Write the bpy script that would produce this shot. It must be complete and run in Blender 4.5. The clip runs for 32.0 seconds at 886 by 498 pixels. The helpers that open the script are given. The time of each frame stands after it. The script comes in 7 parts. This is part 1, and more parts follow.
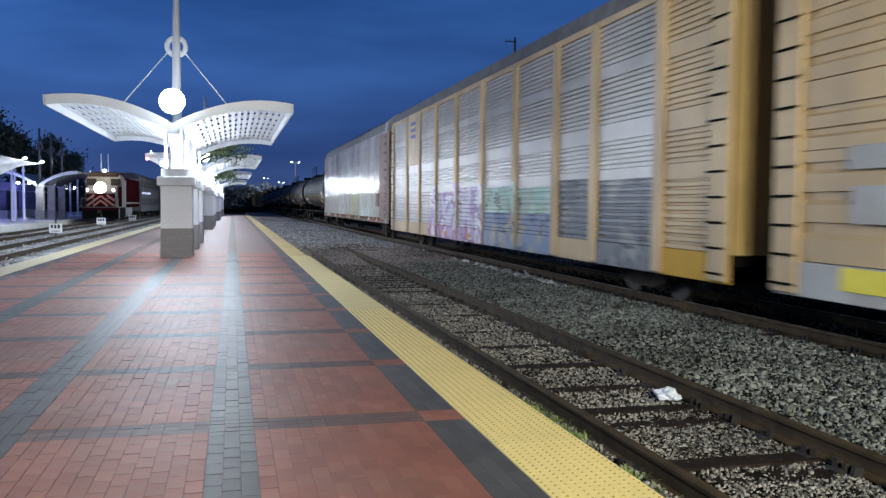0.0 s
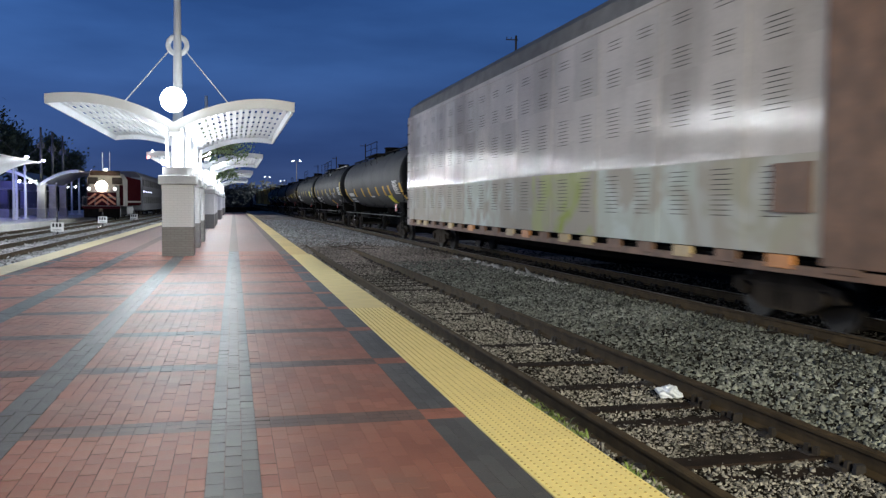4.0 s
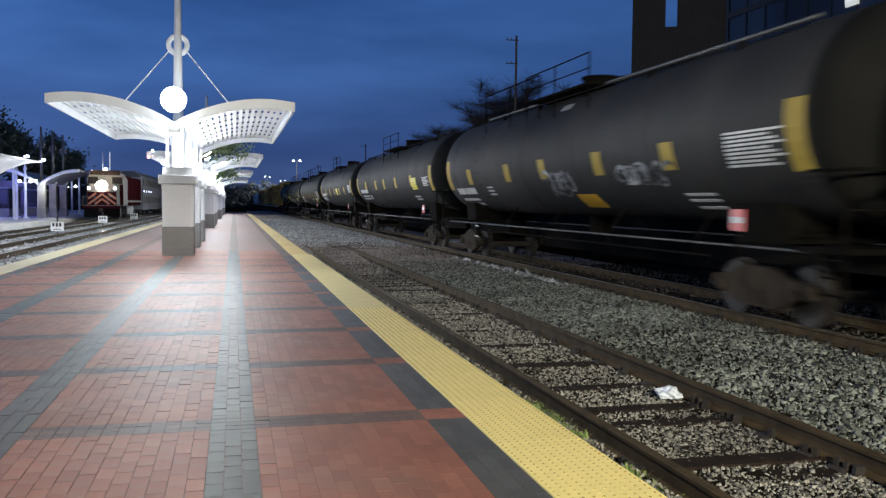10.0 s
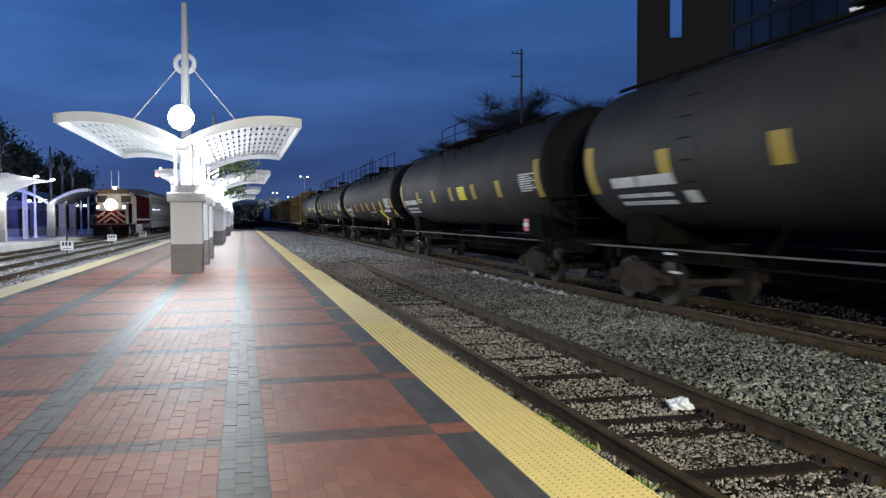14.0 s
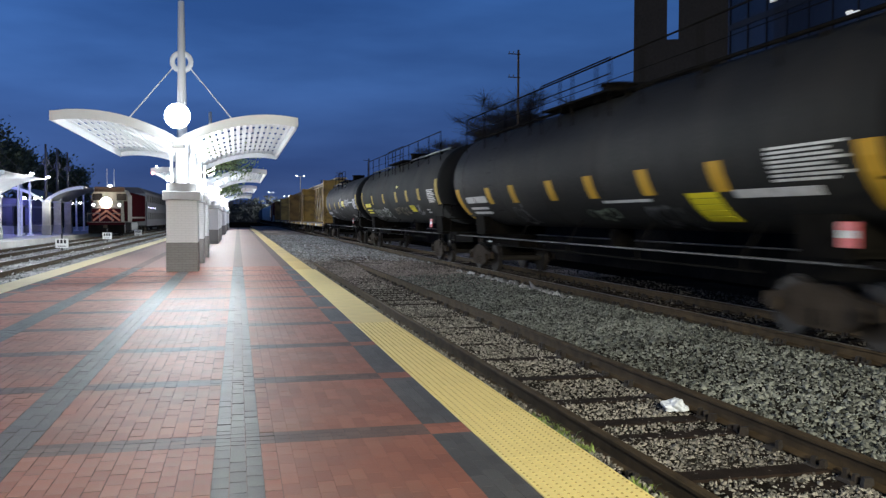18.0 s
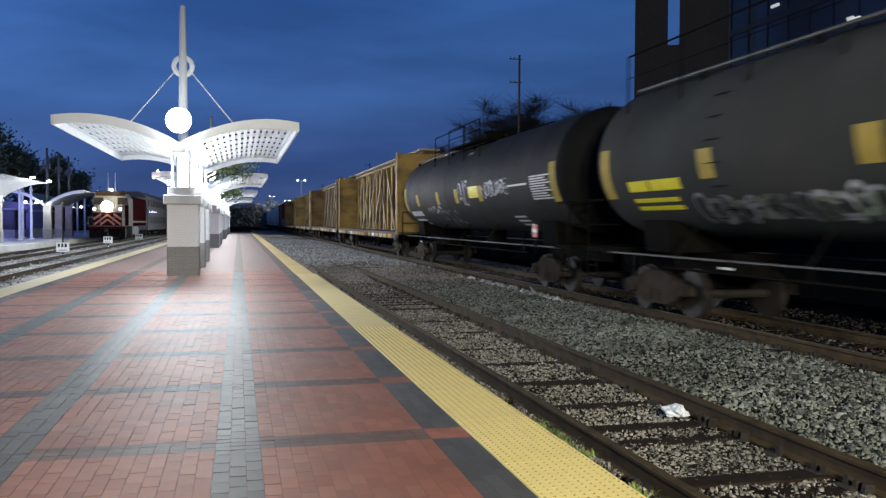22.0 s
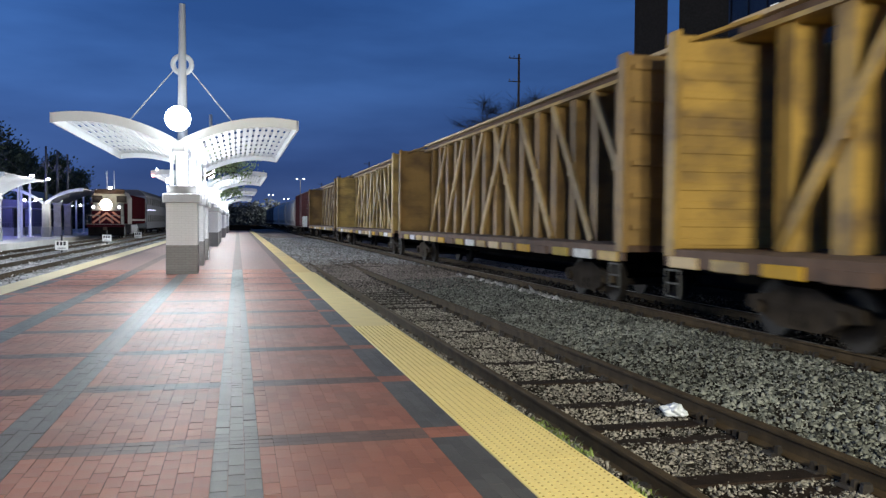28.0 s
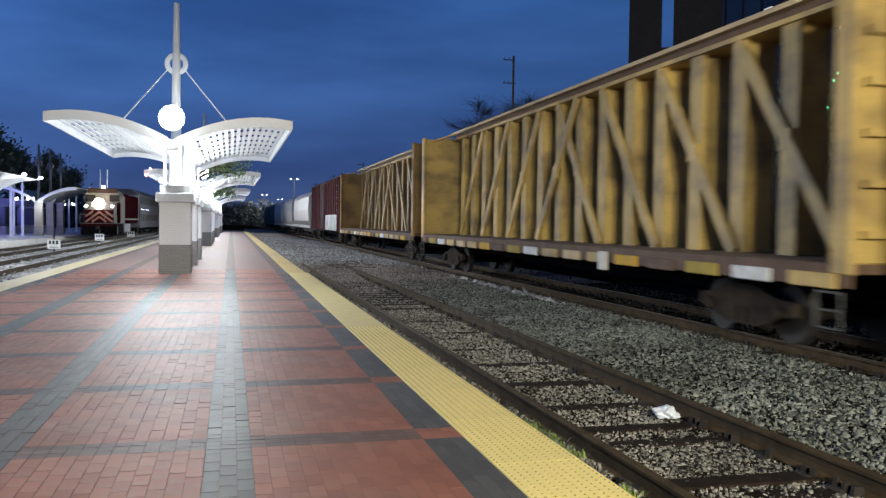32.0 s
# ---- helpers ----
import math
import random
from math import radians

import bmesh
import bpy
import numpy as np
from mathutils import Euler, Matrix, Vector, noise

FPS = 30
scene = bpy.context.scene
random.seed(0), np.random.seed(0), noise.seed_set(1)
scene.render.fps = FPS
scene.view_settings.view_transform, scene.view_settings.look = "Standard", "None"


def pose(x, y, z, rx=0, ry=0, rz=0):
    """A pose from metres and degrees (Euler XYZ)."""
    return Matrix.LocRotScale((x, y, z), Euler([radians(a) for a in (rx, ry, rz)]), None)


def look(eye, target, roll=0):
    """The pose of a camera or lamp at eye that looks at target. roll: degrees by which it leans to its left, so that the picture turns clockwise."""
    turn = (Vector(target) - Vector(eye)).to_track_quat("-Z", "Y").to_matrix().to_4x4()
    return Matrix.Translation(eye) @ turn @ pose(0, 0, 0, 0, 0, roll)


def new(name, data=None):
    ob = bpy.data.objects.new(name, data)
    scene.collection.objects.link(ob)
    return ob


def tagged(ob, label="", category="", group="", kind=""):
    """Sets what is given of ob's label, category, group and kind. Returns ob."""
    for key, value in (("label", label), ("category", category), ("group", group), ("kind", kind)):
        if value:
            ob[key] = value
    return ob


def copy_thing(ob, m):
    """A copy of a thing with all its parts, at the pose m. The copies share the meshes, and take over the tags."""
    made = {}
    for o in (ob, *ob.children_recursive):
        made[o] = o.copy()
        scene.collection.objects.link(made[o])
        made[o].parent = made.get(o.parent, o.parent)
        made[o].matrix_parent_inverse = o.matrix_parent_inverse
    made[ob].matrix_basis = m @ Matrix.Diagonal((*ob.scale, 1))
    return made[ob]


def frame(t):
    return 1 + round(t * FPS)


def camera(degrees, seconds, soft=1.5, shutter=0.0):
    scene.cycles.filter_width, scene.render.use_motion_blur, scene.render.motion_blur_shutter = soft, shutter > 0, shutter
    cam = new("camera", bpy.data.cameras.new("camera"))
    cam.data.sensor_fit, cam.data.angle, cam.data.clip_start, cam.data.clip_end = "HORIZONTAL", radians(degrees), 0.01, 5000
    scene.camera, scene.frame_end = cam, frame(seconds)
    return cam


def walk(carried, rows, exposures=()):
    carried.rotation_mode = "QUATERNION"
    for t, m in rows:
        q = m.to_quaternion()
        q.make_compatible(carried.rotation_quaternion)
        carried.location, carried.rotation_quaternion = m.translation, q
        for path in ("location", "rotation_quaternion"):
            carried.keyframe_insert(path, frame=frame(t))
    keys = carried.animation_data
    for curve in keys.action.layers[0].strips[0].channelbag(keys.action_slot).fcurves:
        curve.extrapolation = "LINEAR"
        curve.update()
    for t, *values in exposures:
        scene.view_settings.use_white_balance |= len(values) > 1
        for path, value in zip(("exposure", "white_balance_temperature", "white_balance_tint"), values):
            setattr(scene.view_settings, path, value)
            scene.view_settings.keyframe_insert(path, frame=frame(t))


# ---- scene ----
# ---------------------------------------------------------------- camera
# seconds, yaw, pitch, roll of a camera held by hand on the platform
TURNS = (
    (0.0, -13.90, -2.92, -0.57),
    (0.5, -13.91, -2.76, -0.54),
    (1.0, -13.86, -2.87, -0.72),
    (1.5, -14.01, -3.02, -0.70),
    (2.0, -13.84, -3.39, -0.65),
    (2.5, -13.96, -3.10, -0.64),
    (4.5, -13.72, -2.98, -0.40),
    (5.0, -13.61, -2.36, -0.24),
    (5.5, -13.50, -2.25, -0.26),
    (6.0, -13.70, -2.44, -0.36),
    (6.5, -13.74, -2.61, -0.34),
    (7.0, -13.60, -3.03, -0.38),
    (7.5, -13.71, -3.03, -0.29),
    (8.0, -13.62, -3.04, -0.31),
    (8.5, -13.79, -3.11, -0.39),
    (9.0, -13.78, -3.11, -0.45),
    (9.5, -13.72, -3.24, -0.46),
    (10.0, -13.81, -3.02, -0.61),
    (10.5, -13.72, -2.68, -0.45),
    (11.0, -13.47, -2.49, -0.31),
    (11.5, -13.33, -2.47, -0.27),
    (12.0, -13.23, -2.60, -0.17),
    (12.5, -13.29, -2.46, -0.13),
    (13.0, -13.21, -2.25, 0.00),
    (13.5, -13.32, -2.07, 0.10),
    (14.0, -13.30, -2.10, 0.22),
    (14.5, -13.14, -1.52, 0.41),
    (16.5, -13.63, -1.55, 0.04),
    (17.0, -13.68, -1.82, -0.05),
    (17.5, -13.61, -2.10, -0.16),
    (18.0, -13.57, -2.09, -0.15),
    (18.5, -13.44, -2.11, -0.08),
    (19.0, -13.62, -2.27, -0.15),
    (19.5, -13.42, -2.08, -0.26),
    (20.0, -13.56, -2.29, -0.27),
    (20.5, -13.34, -2.14, -0.20),
    (21.0, -13.44, -2.19, -0.21),
    (21.5, -13.50, -2.04, -0.31),
    (22.0, -13.52, -1.77, -0.28),
    (22.5, -13.56, -1.83, -0.26),
    (23.0, -13.62, -1.87, -0.30),
    (23.5, -13.58, -1.99, -0.41),
    (24.0, -13.62, -1.77, -0.52),
    (24.5, -13.52, -1.89, -0.50),
    (25.0, -13.57, -1.96, -0.41),
    (25.5, -13.52, -1.76, -0.29),
    (27.5, -13.64, -1.77, -0.41),
    (28.0, -13.58, -1.84, -0.41),
    (28.5, -13.68, -1.97, -0.49),
    (29.0, -13.69, -2.06, -0.44),
    (29.5, -14.00, -2.15, -0.57),
    (30.0, -13.92, -2.29, -0.54),
    (30.5, -13.97, -2.25, -0.47),
    (31.0, -13.68, -2.10, -0.73),
    (31.5, -13.72, -1.81, -0.65),
    (32.0, -14.00, -1.76, -0.75),
)
EYE = (0.0, 0.0, 1.57)
cam = camera(55.1, 32.0, soft=1.35, shutter=0.85)
walk(cam, [(t, pose(*EYE, 90 + pitch, roll, yaw)) for t, yaw, pitch, roll in TURNS], [(0.0, -0.1, 5900, 7), (1.0, -0.1, 6150, 7), (2.0, -0.1, 6450, 7), (5.0, -0.15, 6450, 6), (7.0, -0.15, 6450, 6), (8.0, 0.07, 6450, 6), (32.0, 0.07, 6450, 6)])

# ---------------------------------------------------------------- world and light
world = bpy.data.worlds.new("dusk_sky")
scene.world = world
world.use_nodes = True


def build_sky():
    nt = world.node_tree
    nt.nodes.clear()
    out = nt.nodes.new("ShaderNodeOutputWorld")
    bg = nt.nodes.new("ShaderNodeBackground")
    tc = nt.nodes.new("ShaderNodeTexCoord")
    sep = nt.nodes.new("ShaderNodeSeparateXYZ")
    ramp = nt.nodes.new("ShaderNodeValToRGB")
    ramp.color_ramp.elements[0].position = 0.0
    ramp.color_ramp.elements[0].color = (0.030, 0.046, 0.112, 1)
    ramp.color_ramp.elements[1].position = 0.9
    ramp.color_ramp.elements[1].color = (0.004, 0.013, 0.046, 1)
    for at, col in ((0.06, (0.024, 0.048, 0.140, 1)), (0.16, (0.0245, 0.063, 0.187, 1)), (0.3, (0.0165, 0.055, 0.181, 1)), (0.5, (0.007, 0.023, 0.082, 1))):
        e = ramp.color_ramp.elements.new(at)
        e.color = col
    mp = nt.nodes.new("ShaderNodeMapping")
    mp.inputs["Scale"].default_value = (1.0, 1.0, 4.5)
    cl = nt.nodes.new("ShaderNodeTexNoise")
    cl.inputs["Scale"].default_value = 2.6
    cl.inputs["Detail"].default_value = 5
    cr = nt.nodes.new("ShaderNodeValToRGB")
    cr.color_ramp.elements[0].position, cr.color_ramp.elements[0].color = 0.36, (0.62, 0.64, 0.68, 1)
    cr.color_ramp.elements[1].position, cr.color_ramp.elements[1].color = 0.64, (1.08, 1.06, 1.03, 1)
    mul = nt.nodes.new("ShaderNodeMixRGB")
    mul.blend_type = "MULTIPLY"
    mul.inputs[0].default_value = 1.0
    nt.links.new(tc.outputs["Generated"], sep.inputs[0])
    nt.links.new(sep.outputs["Z"], ramp.inputs[0])
    nt.links.new(tc.outputs["Generated"], mp.inputs[0])
    nt.links.new(mp.outputs[0], cl.inputs[0])
    nt.links.new(cl.outputs["Fac"], cr.inputs[0])
    nt.links.new(ramp.outputs[0], mul.inputs[1])
    nt.links.new(cr.outputs[0], mul.inputs[2])
    # the sky is lighter towards the left: lamp flare put into its colour
    side = nt.nodes.new("ShaderNodeMapRange")
    side.inputs[1].default_value, side.inputs[2].default_value = -1.0, 1.0
    side.inputs[3].default_value, side.inputs[4].default_value = 1.6, 0.45
    nt.links.new(sep.outputs["X"], side.inputs[0])
    dusk = nt.nodes.new("ShaderNodeMixRGB")
    dusk.blend_type = "MULTIPLY"
    dusk.inputs[0].default_value = 1.0
    nt.links.new(mul.outputs[0], dusk.inputs[1])
    nt.links.new(side.outputs[0], dusk.inputs[2])
    nt.links.new(dusk.outputs[0], bg.inputs[0])
    bg.inputs[1].default_value = SKY
    nt.links.new(bg.outputs[0], out.inputs[0])


SKY = 1.95
build_sky()


def lamp(name, at, watts, color=(1, 0.97, 0.92), size=0.15, kind="POINT", aim=None, spot=120, blend=0.6):
    data = bpy.data.lights.new(name, kind)
    data.energy, data.color = watts, color
    if kind == "AREA":
        data.size = size
    else:
        data.shadow_soft_size = size
    if kind == "SPOT":
        data.spot_size, data.spot_blend = radians(spot), blend
    ob = new(name, data)
    ob.matrix_world = look(at, aim) if aim else pose(*at)
    return ob


# canopy bays stand every 27.3 m along the platform; each has one flood on its mast
BAYS = (-28.9, 25.6, 52.3, 79.0, 105.7)
MAST_X = -1.57
COOL = (0.93, 0.96, 1.0)
WARM = (1.0, 0.93, 0.73)
VIOLET = (0.22, 0.22, 1.0)


def lights():
    # the glaring mast lamps and the lamps in the canopy heads of each bay
    for k, y in enumerate(BAYS[1:]):
        lamp("flood", (MAST_X, y - 2.0, 4.3), 3200 if k == 0 else 2600, COOL, 0.4, "SPOT", (MAST_X, y - 22, 3.4 if k == 0 else -1.5), 140 if k == 0 else 172, 1.0 if k == 0 else 0.5)
        for dy in (0.0, 4.5, 9.0):
            for side in (-1, 1):
                lamp("uplight", (MAST_X + side * 0.75, y + dy - 0.1, 2.95), 200, COOL, 0.12)
    # floods of the bay behind the camera
    lamp("flood", (MAST_X, -13.0, 5.6), 10600, WARM, 0.3)
    lamp("flood", (2.0, -10.0, 5.9), 12000, WARM, 0.3)
    # the tall masts beyond the tracks
    for x, y, z, w in ((14.0, 191.0, 10.4, 3000), (12.3, 322.0, 10.4, 4500), (17.5, 312.0, 8.8, 3000)):
        lamp("mast_lamp", (x, y, z), w, COOL, 0.5)
    # lamps of the far platform
    # the pair short of y 40 is unseen, added to brighten the ballast
    for y in (31.9, 36.5, 56.3, 60.9, 80.7, 85.3):
        lamp("platform_lamp", (-12.0, y, 3.6), 520 if y > 40 else 1100, COOL, 0.15)
    for y in (50.8, 60.2, 75.2):
        lamp("platform_lamp", (-14.9, y, 2.6), 60, COOL, 0.15)
    for y in (58.0, 72.0, 80.0, 103.5):
        lamp("violet_lamp", (-20.6, y, 3.0), 700, VIOLET, 0.2)


lights()

# ---------------------------------------------------------------- materials


def material(name, color, rough=0.7, metal=0.0, vary=0.25, scale=3.0, grain=40.0, bump=0.15, dirt=None, dirt_amt=0.4, dirt_scale=1.2,
             island=0.0, rnd=0.0, spec=0.5, coat=0.0, streak=None, ripple=0.0, ior=1.5):
    """A node material: colour with broad and fine variation, a dirt tone in patches, fine relief."""
    m = bpy.data.materials.new(name)
    m.use_nodes = True
    nt = m.node_tree
    bsdf = nt.nodes["Principled BSDF"]
    tc = nt.nodes.new("ShaderNodeTexCoord")
    src = tc.outputs["Object"]
    if streak:
        mp = nt.nodes.new("ShaderNodeMapping")
        mp.inputs["Scale"].default_value = streak
        nt.links.new(src, mp.inputs[0])
        src_d = mp.outputs[0]
    else:
        src_d = src

    def noise_tex(sc, detail, vec):
        n = nt.nodes.new("ShaderNodeTexNoise")
        n.inputs["Scale"].default_value = sc
        n.inputs["Detail"].default_value = detail
        nt.links.new(vec, n.inputs["Vector"])
        return n.outputs["Fac"]

    def mix(kind, fac, a, b):
        n = nt.nodes.new("ShaderNodeMixRGB")
        n.blend_type = kind
        for i, v in enumerate((fac, a, b)):
            if isinstance(v, (int, float)):
                n.inputs[i].default_value = v if i == 0 else (v, v, v, 1)
            elif isinstance(v, tuple):
                n.inputs[i].default_value = (*v, 1)
            else:
                nt.links.new(v, n.inputs[i])
        return n.outputs[0]

    def span(v, a, b, lo, hi):
        n = nt.nodes.new("ShaderNodeMapRange")
        n.inputs[1].default_value, n.inputs[2].default_value = a, b
        n.inputs[3].default_value, n.inputs[4].default_value = lo, hi
        nt.links.new(v, n.inputs[0])
        return n.outputs[0]

    big = noise_tex(scale, 3, src)
    fine = noise_tex(grain, 4, src)
    col = mix("MULTIPLY", 1.0, tuple(color), span(big, 0.3, 0.7, 1 - vary, 1 + vary))
    col = mix("MULTIPLY", 1.0, col, span(fine, 0.25, 0.75, 1 - vary * 0.6, 1 + vary * 0.6))
    if dirt:
        spot = noise_tex(dirt_scale, 5, src_d)
        col = mix("MIX", span(spot, 0.45, 0.7, 0.0, dirt_amt), col, tuple(dirt))
    if island:
        geo = nt.nodes.new("ShaderNodeNewGeometry")
        col = mix("MULTIPLY", 1.0, col, span(geo.outputs["Random Per Island"], 0, 1, 1 - island, 1 + island))
    if rnd:
        info = nt.nodes.new("ShaderNodeObjectInfo")
        col = mix("MULTIPLY", 1.0, col, span(info.outputs["Random"], 0, 1, 1 - rnd, 1 + rnd))
    nt.links.new(col, bsdf.inputs["Base Color"])
    nt.links.new(span(fine, 0.3, 0.7, max(0.03, rough - 0.1), min(1, rough + 0.1)), bsdf.inputs["Roughness"])
    bsdf.inputs["Metallic"].default_value = metal
    bsdf.inputs["Specular IOR Level"].default_value = spec
    bsdf.inputs["Coat Weight"].default_value = coat
    bsdf.inputs["IOR"].default_value = ior
    if ripple:
        mr = nt.nodes.new("ShaderNodeMapping")
        mr.inputs["Scale"].default_value = (0.0, 1.0, 0.04)
        nt.links.new(src, mr.inputs[0])
        b = nt.nodes.new("ShaderNodeBump")
        b.inputs["Strength"].default_value = ripple
        b.inputs["Distance"].default_value = 0.02
        nt.links.new(noise_tex(9.0, 3, mr.outputs[0]), b.inputs["Height"])
        nt.links.new(b.outputs[0], bsdf.inputs["Normal"])
    elif bump:
        b = nt.nodes.new("ShaderNodeBump")
        b.inputs["Strength"].default_value = bump
        b.inputs["Distance"].default_value = 0.01
        nt.links.new(fine, b.inputs["Height"])
        nt.links.new(b.outputs[0], bsdf.inputs["Normal"])
    return m


def glow(name, color, strength):
    m = bpy.data.materials.new(name)
    m.use_nodes = True
    b = m.node_tree.nodes["Principled BSDF"]
    b.inputs["Base Color"].default_value = (*color, 1)
    b.inputs["Emission Color"].default_value = (*color, 1)
    b.inputs["Emission Strength"].default_value = strength
    return m


M_RED = material("red_paver", (0.305, 0.122, 0.085), 0.6, spec=0.13, vary=0.18, scale=0.7, grain=90, bump=0.3, dirt=(0.21, 0.145, 0.12), dirt_amt=0.45, island=0.13, rnd=0.13)
M_GREY = material("grey_paver", (0.072, 0.071, 0.072), 0.57, spec=0.2, vary=0.2, scale=0.7, grain=90, bump=0.3, dirt=(0.11, 0.105, 0.10), dirt_amt=0.3, island=0.16, rnd=0.16)
M_BAND = material("brown_paver", (0.148, 0.094, 0.080), 0.6, spec=0.13, vary=0.22, scale=2.0, grain=50, bump=0.2, island=0.12, rnd=0.12)
M_JOINT = material("joint_sand", (0.135, 0.076, 0.060), 0.9, grain=120)
M_JOINT0 = material("grey_joint_sand", (0.055, 0.05, 0.047), 0.9, grain=120)
M_YELLOW = material("yellow_tactile", (0.97, 0.80, 0.31), 0.55, vary=0.1, scale=1.0, grain=60, bump=0.1, dirt=(0.72, 0.58, 0.25), dirt_amt=0.4, dirt_scale=0.9)
M_CONC = material("concrete", (0.34, 0.33, 0.31), 0.85, vary=0.2, scale=1.2, grain=60, bump=0.2, dirt=(0.16, 0.15, 0.14), dirt_amt=0.5)
M_RAIL = material("rusted_rail", (0.056, 0.038, 0.0195), 0.85, 0.0, spec=0.15, vary=0.3, scale=4, grain=60, bump=0.2)
M_SHINE = material("worn_rail_head", (0.42, 0.38, 0.34), 0.32, 0.9, vary=0.15, scale=3, grain=50, bump=0.05)
M_TIE = material("creosoted_timber", (0.019, 0.013, 0.010), 0.9, spec=0.08, vary=0.35, scale=5, grain=60, bump=0.5)
M_STONE = material("grey_ballast", (0.128, 0.134, 0.120), 0.9, spec=0.2, vary=0.35, scale=0.6, grain=70, bump=0.3, island=0.95)
M_STONE2 = material("brown_ballast", (0.205, 0.192, 0.17), 0.9, spec=0.2, vary=0.3, scale=0.6, grain=70, bump=0.3, island=0.85)
# darker stones under the train: its shadow is put into their colour
M_STONE4 = material("train_shade_ballast", (0.075, 0.067, 0.058), 0.9, spec=0.1, vary=0.3, scale=0.6, grain=70, bump=0.3, island=0.7)
M_STONE3 = material("pale_ballast", (0.33, 0.33, 0.33), 0.9, spec=0.2, vary=0.3, scale=0.6, grain=70, bump=0.3, island=0.6)
M_DIRT = material("dusty_stones", (0.20, 0.175, 0.16), 0.9, spec=0.1, vary=0.35, scale=0.5, grain=60, bump=0.3, island=0.7)
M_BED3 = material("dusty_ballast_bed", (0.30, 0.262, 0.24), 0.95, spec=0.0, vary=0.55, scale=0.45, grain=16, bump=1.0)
# bed lightened so its colour carries the lamplight of the far platform
M_BED2 = material("pale_ballast_bed", (0.38, 0.375, 0.37), 0.95, spec=0.0, vary=0.5, scale=0.5, grain=22, bump=1.0)
M_DOME = material("dark_dome", (0.45, 0.31, 0.09), 0.8, spec=0.1, vary=0.1)
# near-black bed: the shade in the gaps between stones is its colour
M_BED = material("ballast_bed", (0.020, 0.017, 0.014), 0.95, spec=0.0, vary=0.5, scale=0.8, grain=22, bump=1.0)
# ground darkened: shade beyond and under the train is put into its colour
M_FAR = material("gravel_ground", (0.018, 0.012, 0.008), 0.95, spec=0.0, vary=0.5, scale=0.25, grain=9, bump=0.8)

# ---------------------------------------------------------------- helpers for shapes


def part(name, bm, mat, parent=None, label="", smooth=False):
    me = bpy.data.meshes.new(name)
    bm.to_mesh(me)
    bm.free()
    if mat:
        me.materials.append(mat)
    if smooth:
        for p in me.polygons:
            p.use_smooth = True
    ob = new(name, me)
    if parent:
        ob.parent = parent
    if label:
        ob["label"] = label
    return ob


def thing(name, label, category, group="", at=(0, 0, 0), kind=""):
    ob = new(name)
    ob.empty_display_size = 0.2
    ob.matrix_basis = pose(*at)
    return tagged(ob, label, category, group, kind)


def box(bm, x0, x1, y0, y1, z0, z1, bev=0.0, m=None):
    r = bmesh.ops.create_cube(bm, size=1.0)
    vs = r["verts"]
    for v in vs:
        v.co = Vector(((x0 + x1) / 2 + v.co.x * (x1 - x0), (y0 + y1) / 2 + v.co.y * (y1 - y0), (z0 + z1) / 2 + v.co.z * (z1 - z0)))
    if bev:
        es = list({e for v in vs for e in v.link_edges})
        res = bmesh.ops.bevel(bm, geom=es, offset=bev, segments=1, profile=0.5, affect="EDGES")
        vs = [v for v in res["verts"]]
    if m:
        for v in vs:
            v.co = m @ v.co
    return vs


def B(x0, x1, y0, y1, z0, z1, bev=0.0, m=None):
    bm = bmesh.new()
    box(bm, x0, x1, y0, y1, z0, z1, bev, m)
    return bm


def rod(bm, p0, p1, r, seg=8, r2=None):
    p0, p1 = Vector(p0), Vector(p1)
    d = p1 - p0
    q = d.to_track_quat("Z", "Y").to_matrix().to_4x4()
    bmesh.ops.create_cone(bm, cap_ends=True, segments=seg, radius1=r, radius2=r if r2 is None else r2, depth=d.length,
                          matrix=Matrix.Translation((p0 + p1) / 2) @ q)


def R(p0, p1, r, seg=8, r2=None):
    bm = bmesh.new()
    rod(bm, p0, p1, r, seg, r2)
    return bm


def beam(bm, p0, p1, w, h):
    """A bar of section w (across) by h from p0 to p1."""
    p0, p1 = Vector(p0), Vector(p1)
    d = p1 - p0
    q = d.to_track_quat("Y", "Z").to_matrix().to_4x4()
    m = Matrix.Translation((p0 + p1) / 2) @ q
    box(bm, -w / 2, w / 2, -d.length / 2, d.length / 2, -h / 2, h / 2, 0, m)


def prism(bm, outline, y0, y1):
    """An outline of (x, z) pushed along y."""
    a = [bm.verts.new((x, y0, z)) for x, z in outline]
    b = [bm.verts.new((x, y1, z)) for x, z in outline]
    n = len(outline)
    bm.faces.new(a)
    bm.faces.new(b[::-1])
    for i in range(n):
        bm.faces.new((a[i], b[i], b[(i + 1) % n], a[(i + 1) % n]))
    bmesh.ops.recalc_face_normals(bm, faces=bm.faces)


def mesh_of(name, verts, faces, mat):
    me = bpy.data.meshes.new(name)
    me.from_pydata(verts, [], faces)
    if mat:
        me.materials.append(mat)
    return me


# ---------------------------------------------------------------- ground, platform, tracks
RAIL_Z = -0.10
BED_Z = -0.27


def structure(name, bm, mat, label, category=""):
    ob = part(name, bm, mat)
    return tagged(ob, label, category or name.split("_")[0], kind="structure")


structure("ground", B(-900, 900, -300, 2500, -1.2, BED_Z - 0.04), M_FAR, "dark gravel railway ground reaching the horizon", "ground")
structure("platform", B(-5.30, 2.26, -30, 135, BED_Z - 0.2, -0.025), M_CONC, "low concrete island platform under brick paving", "platform")


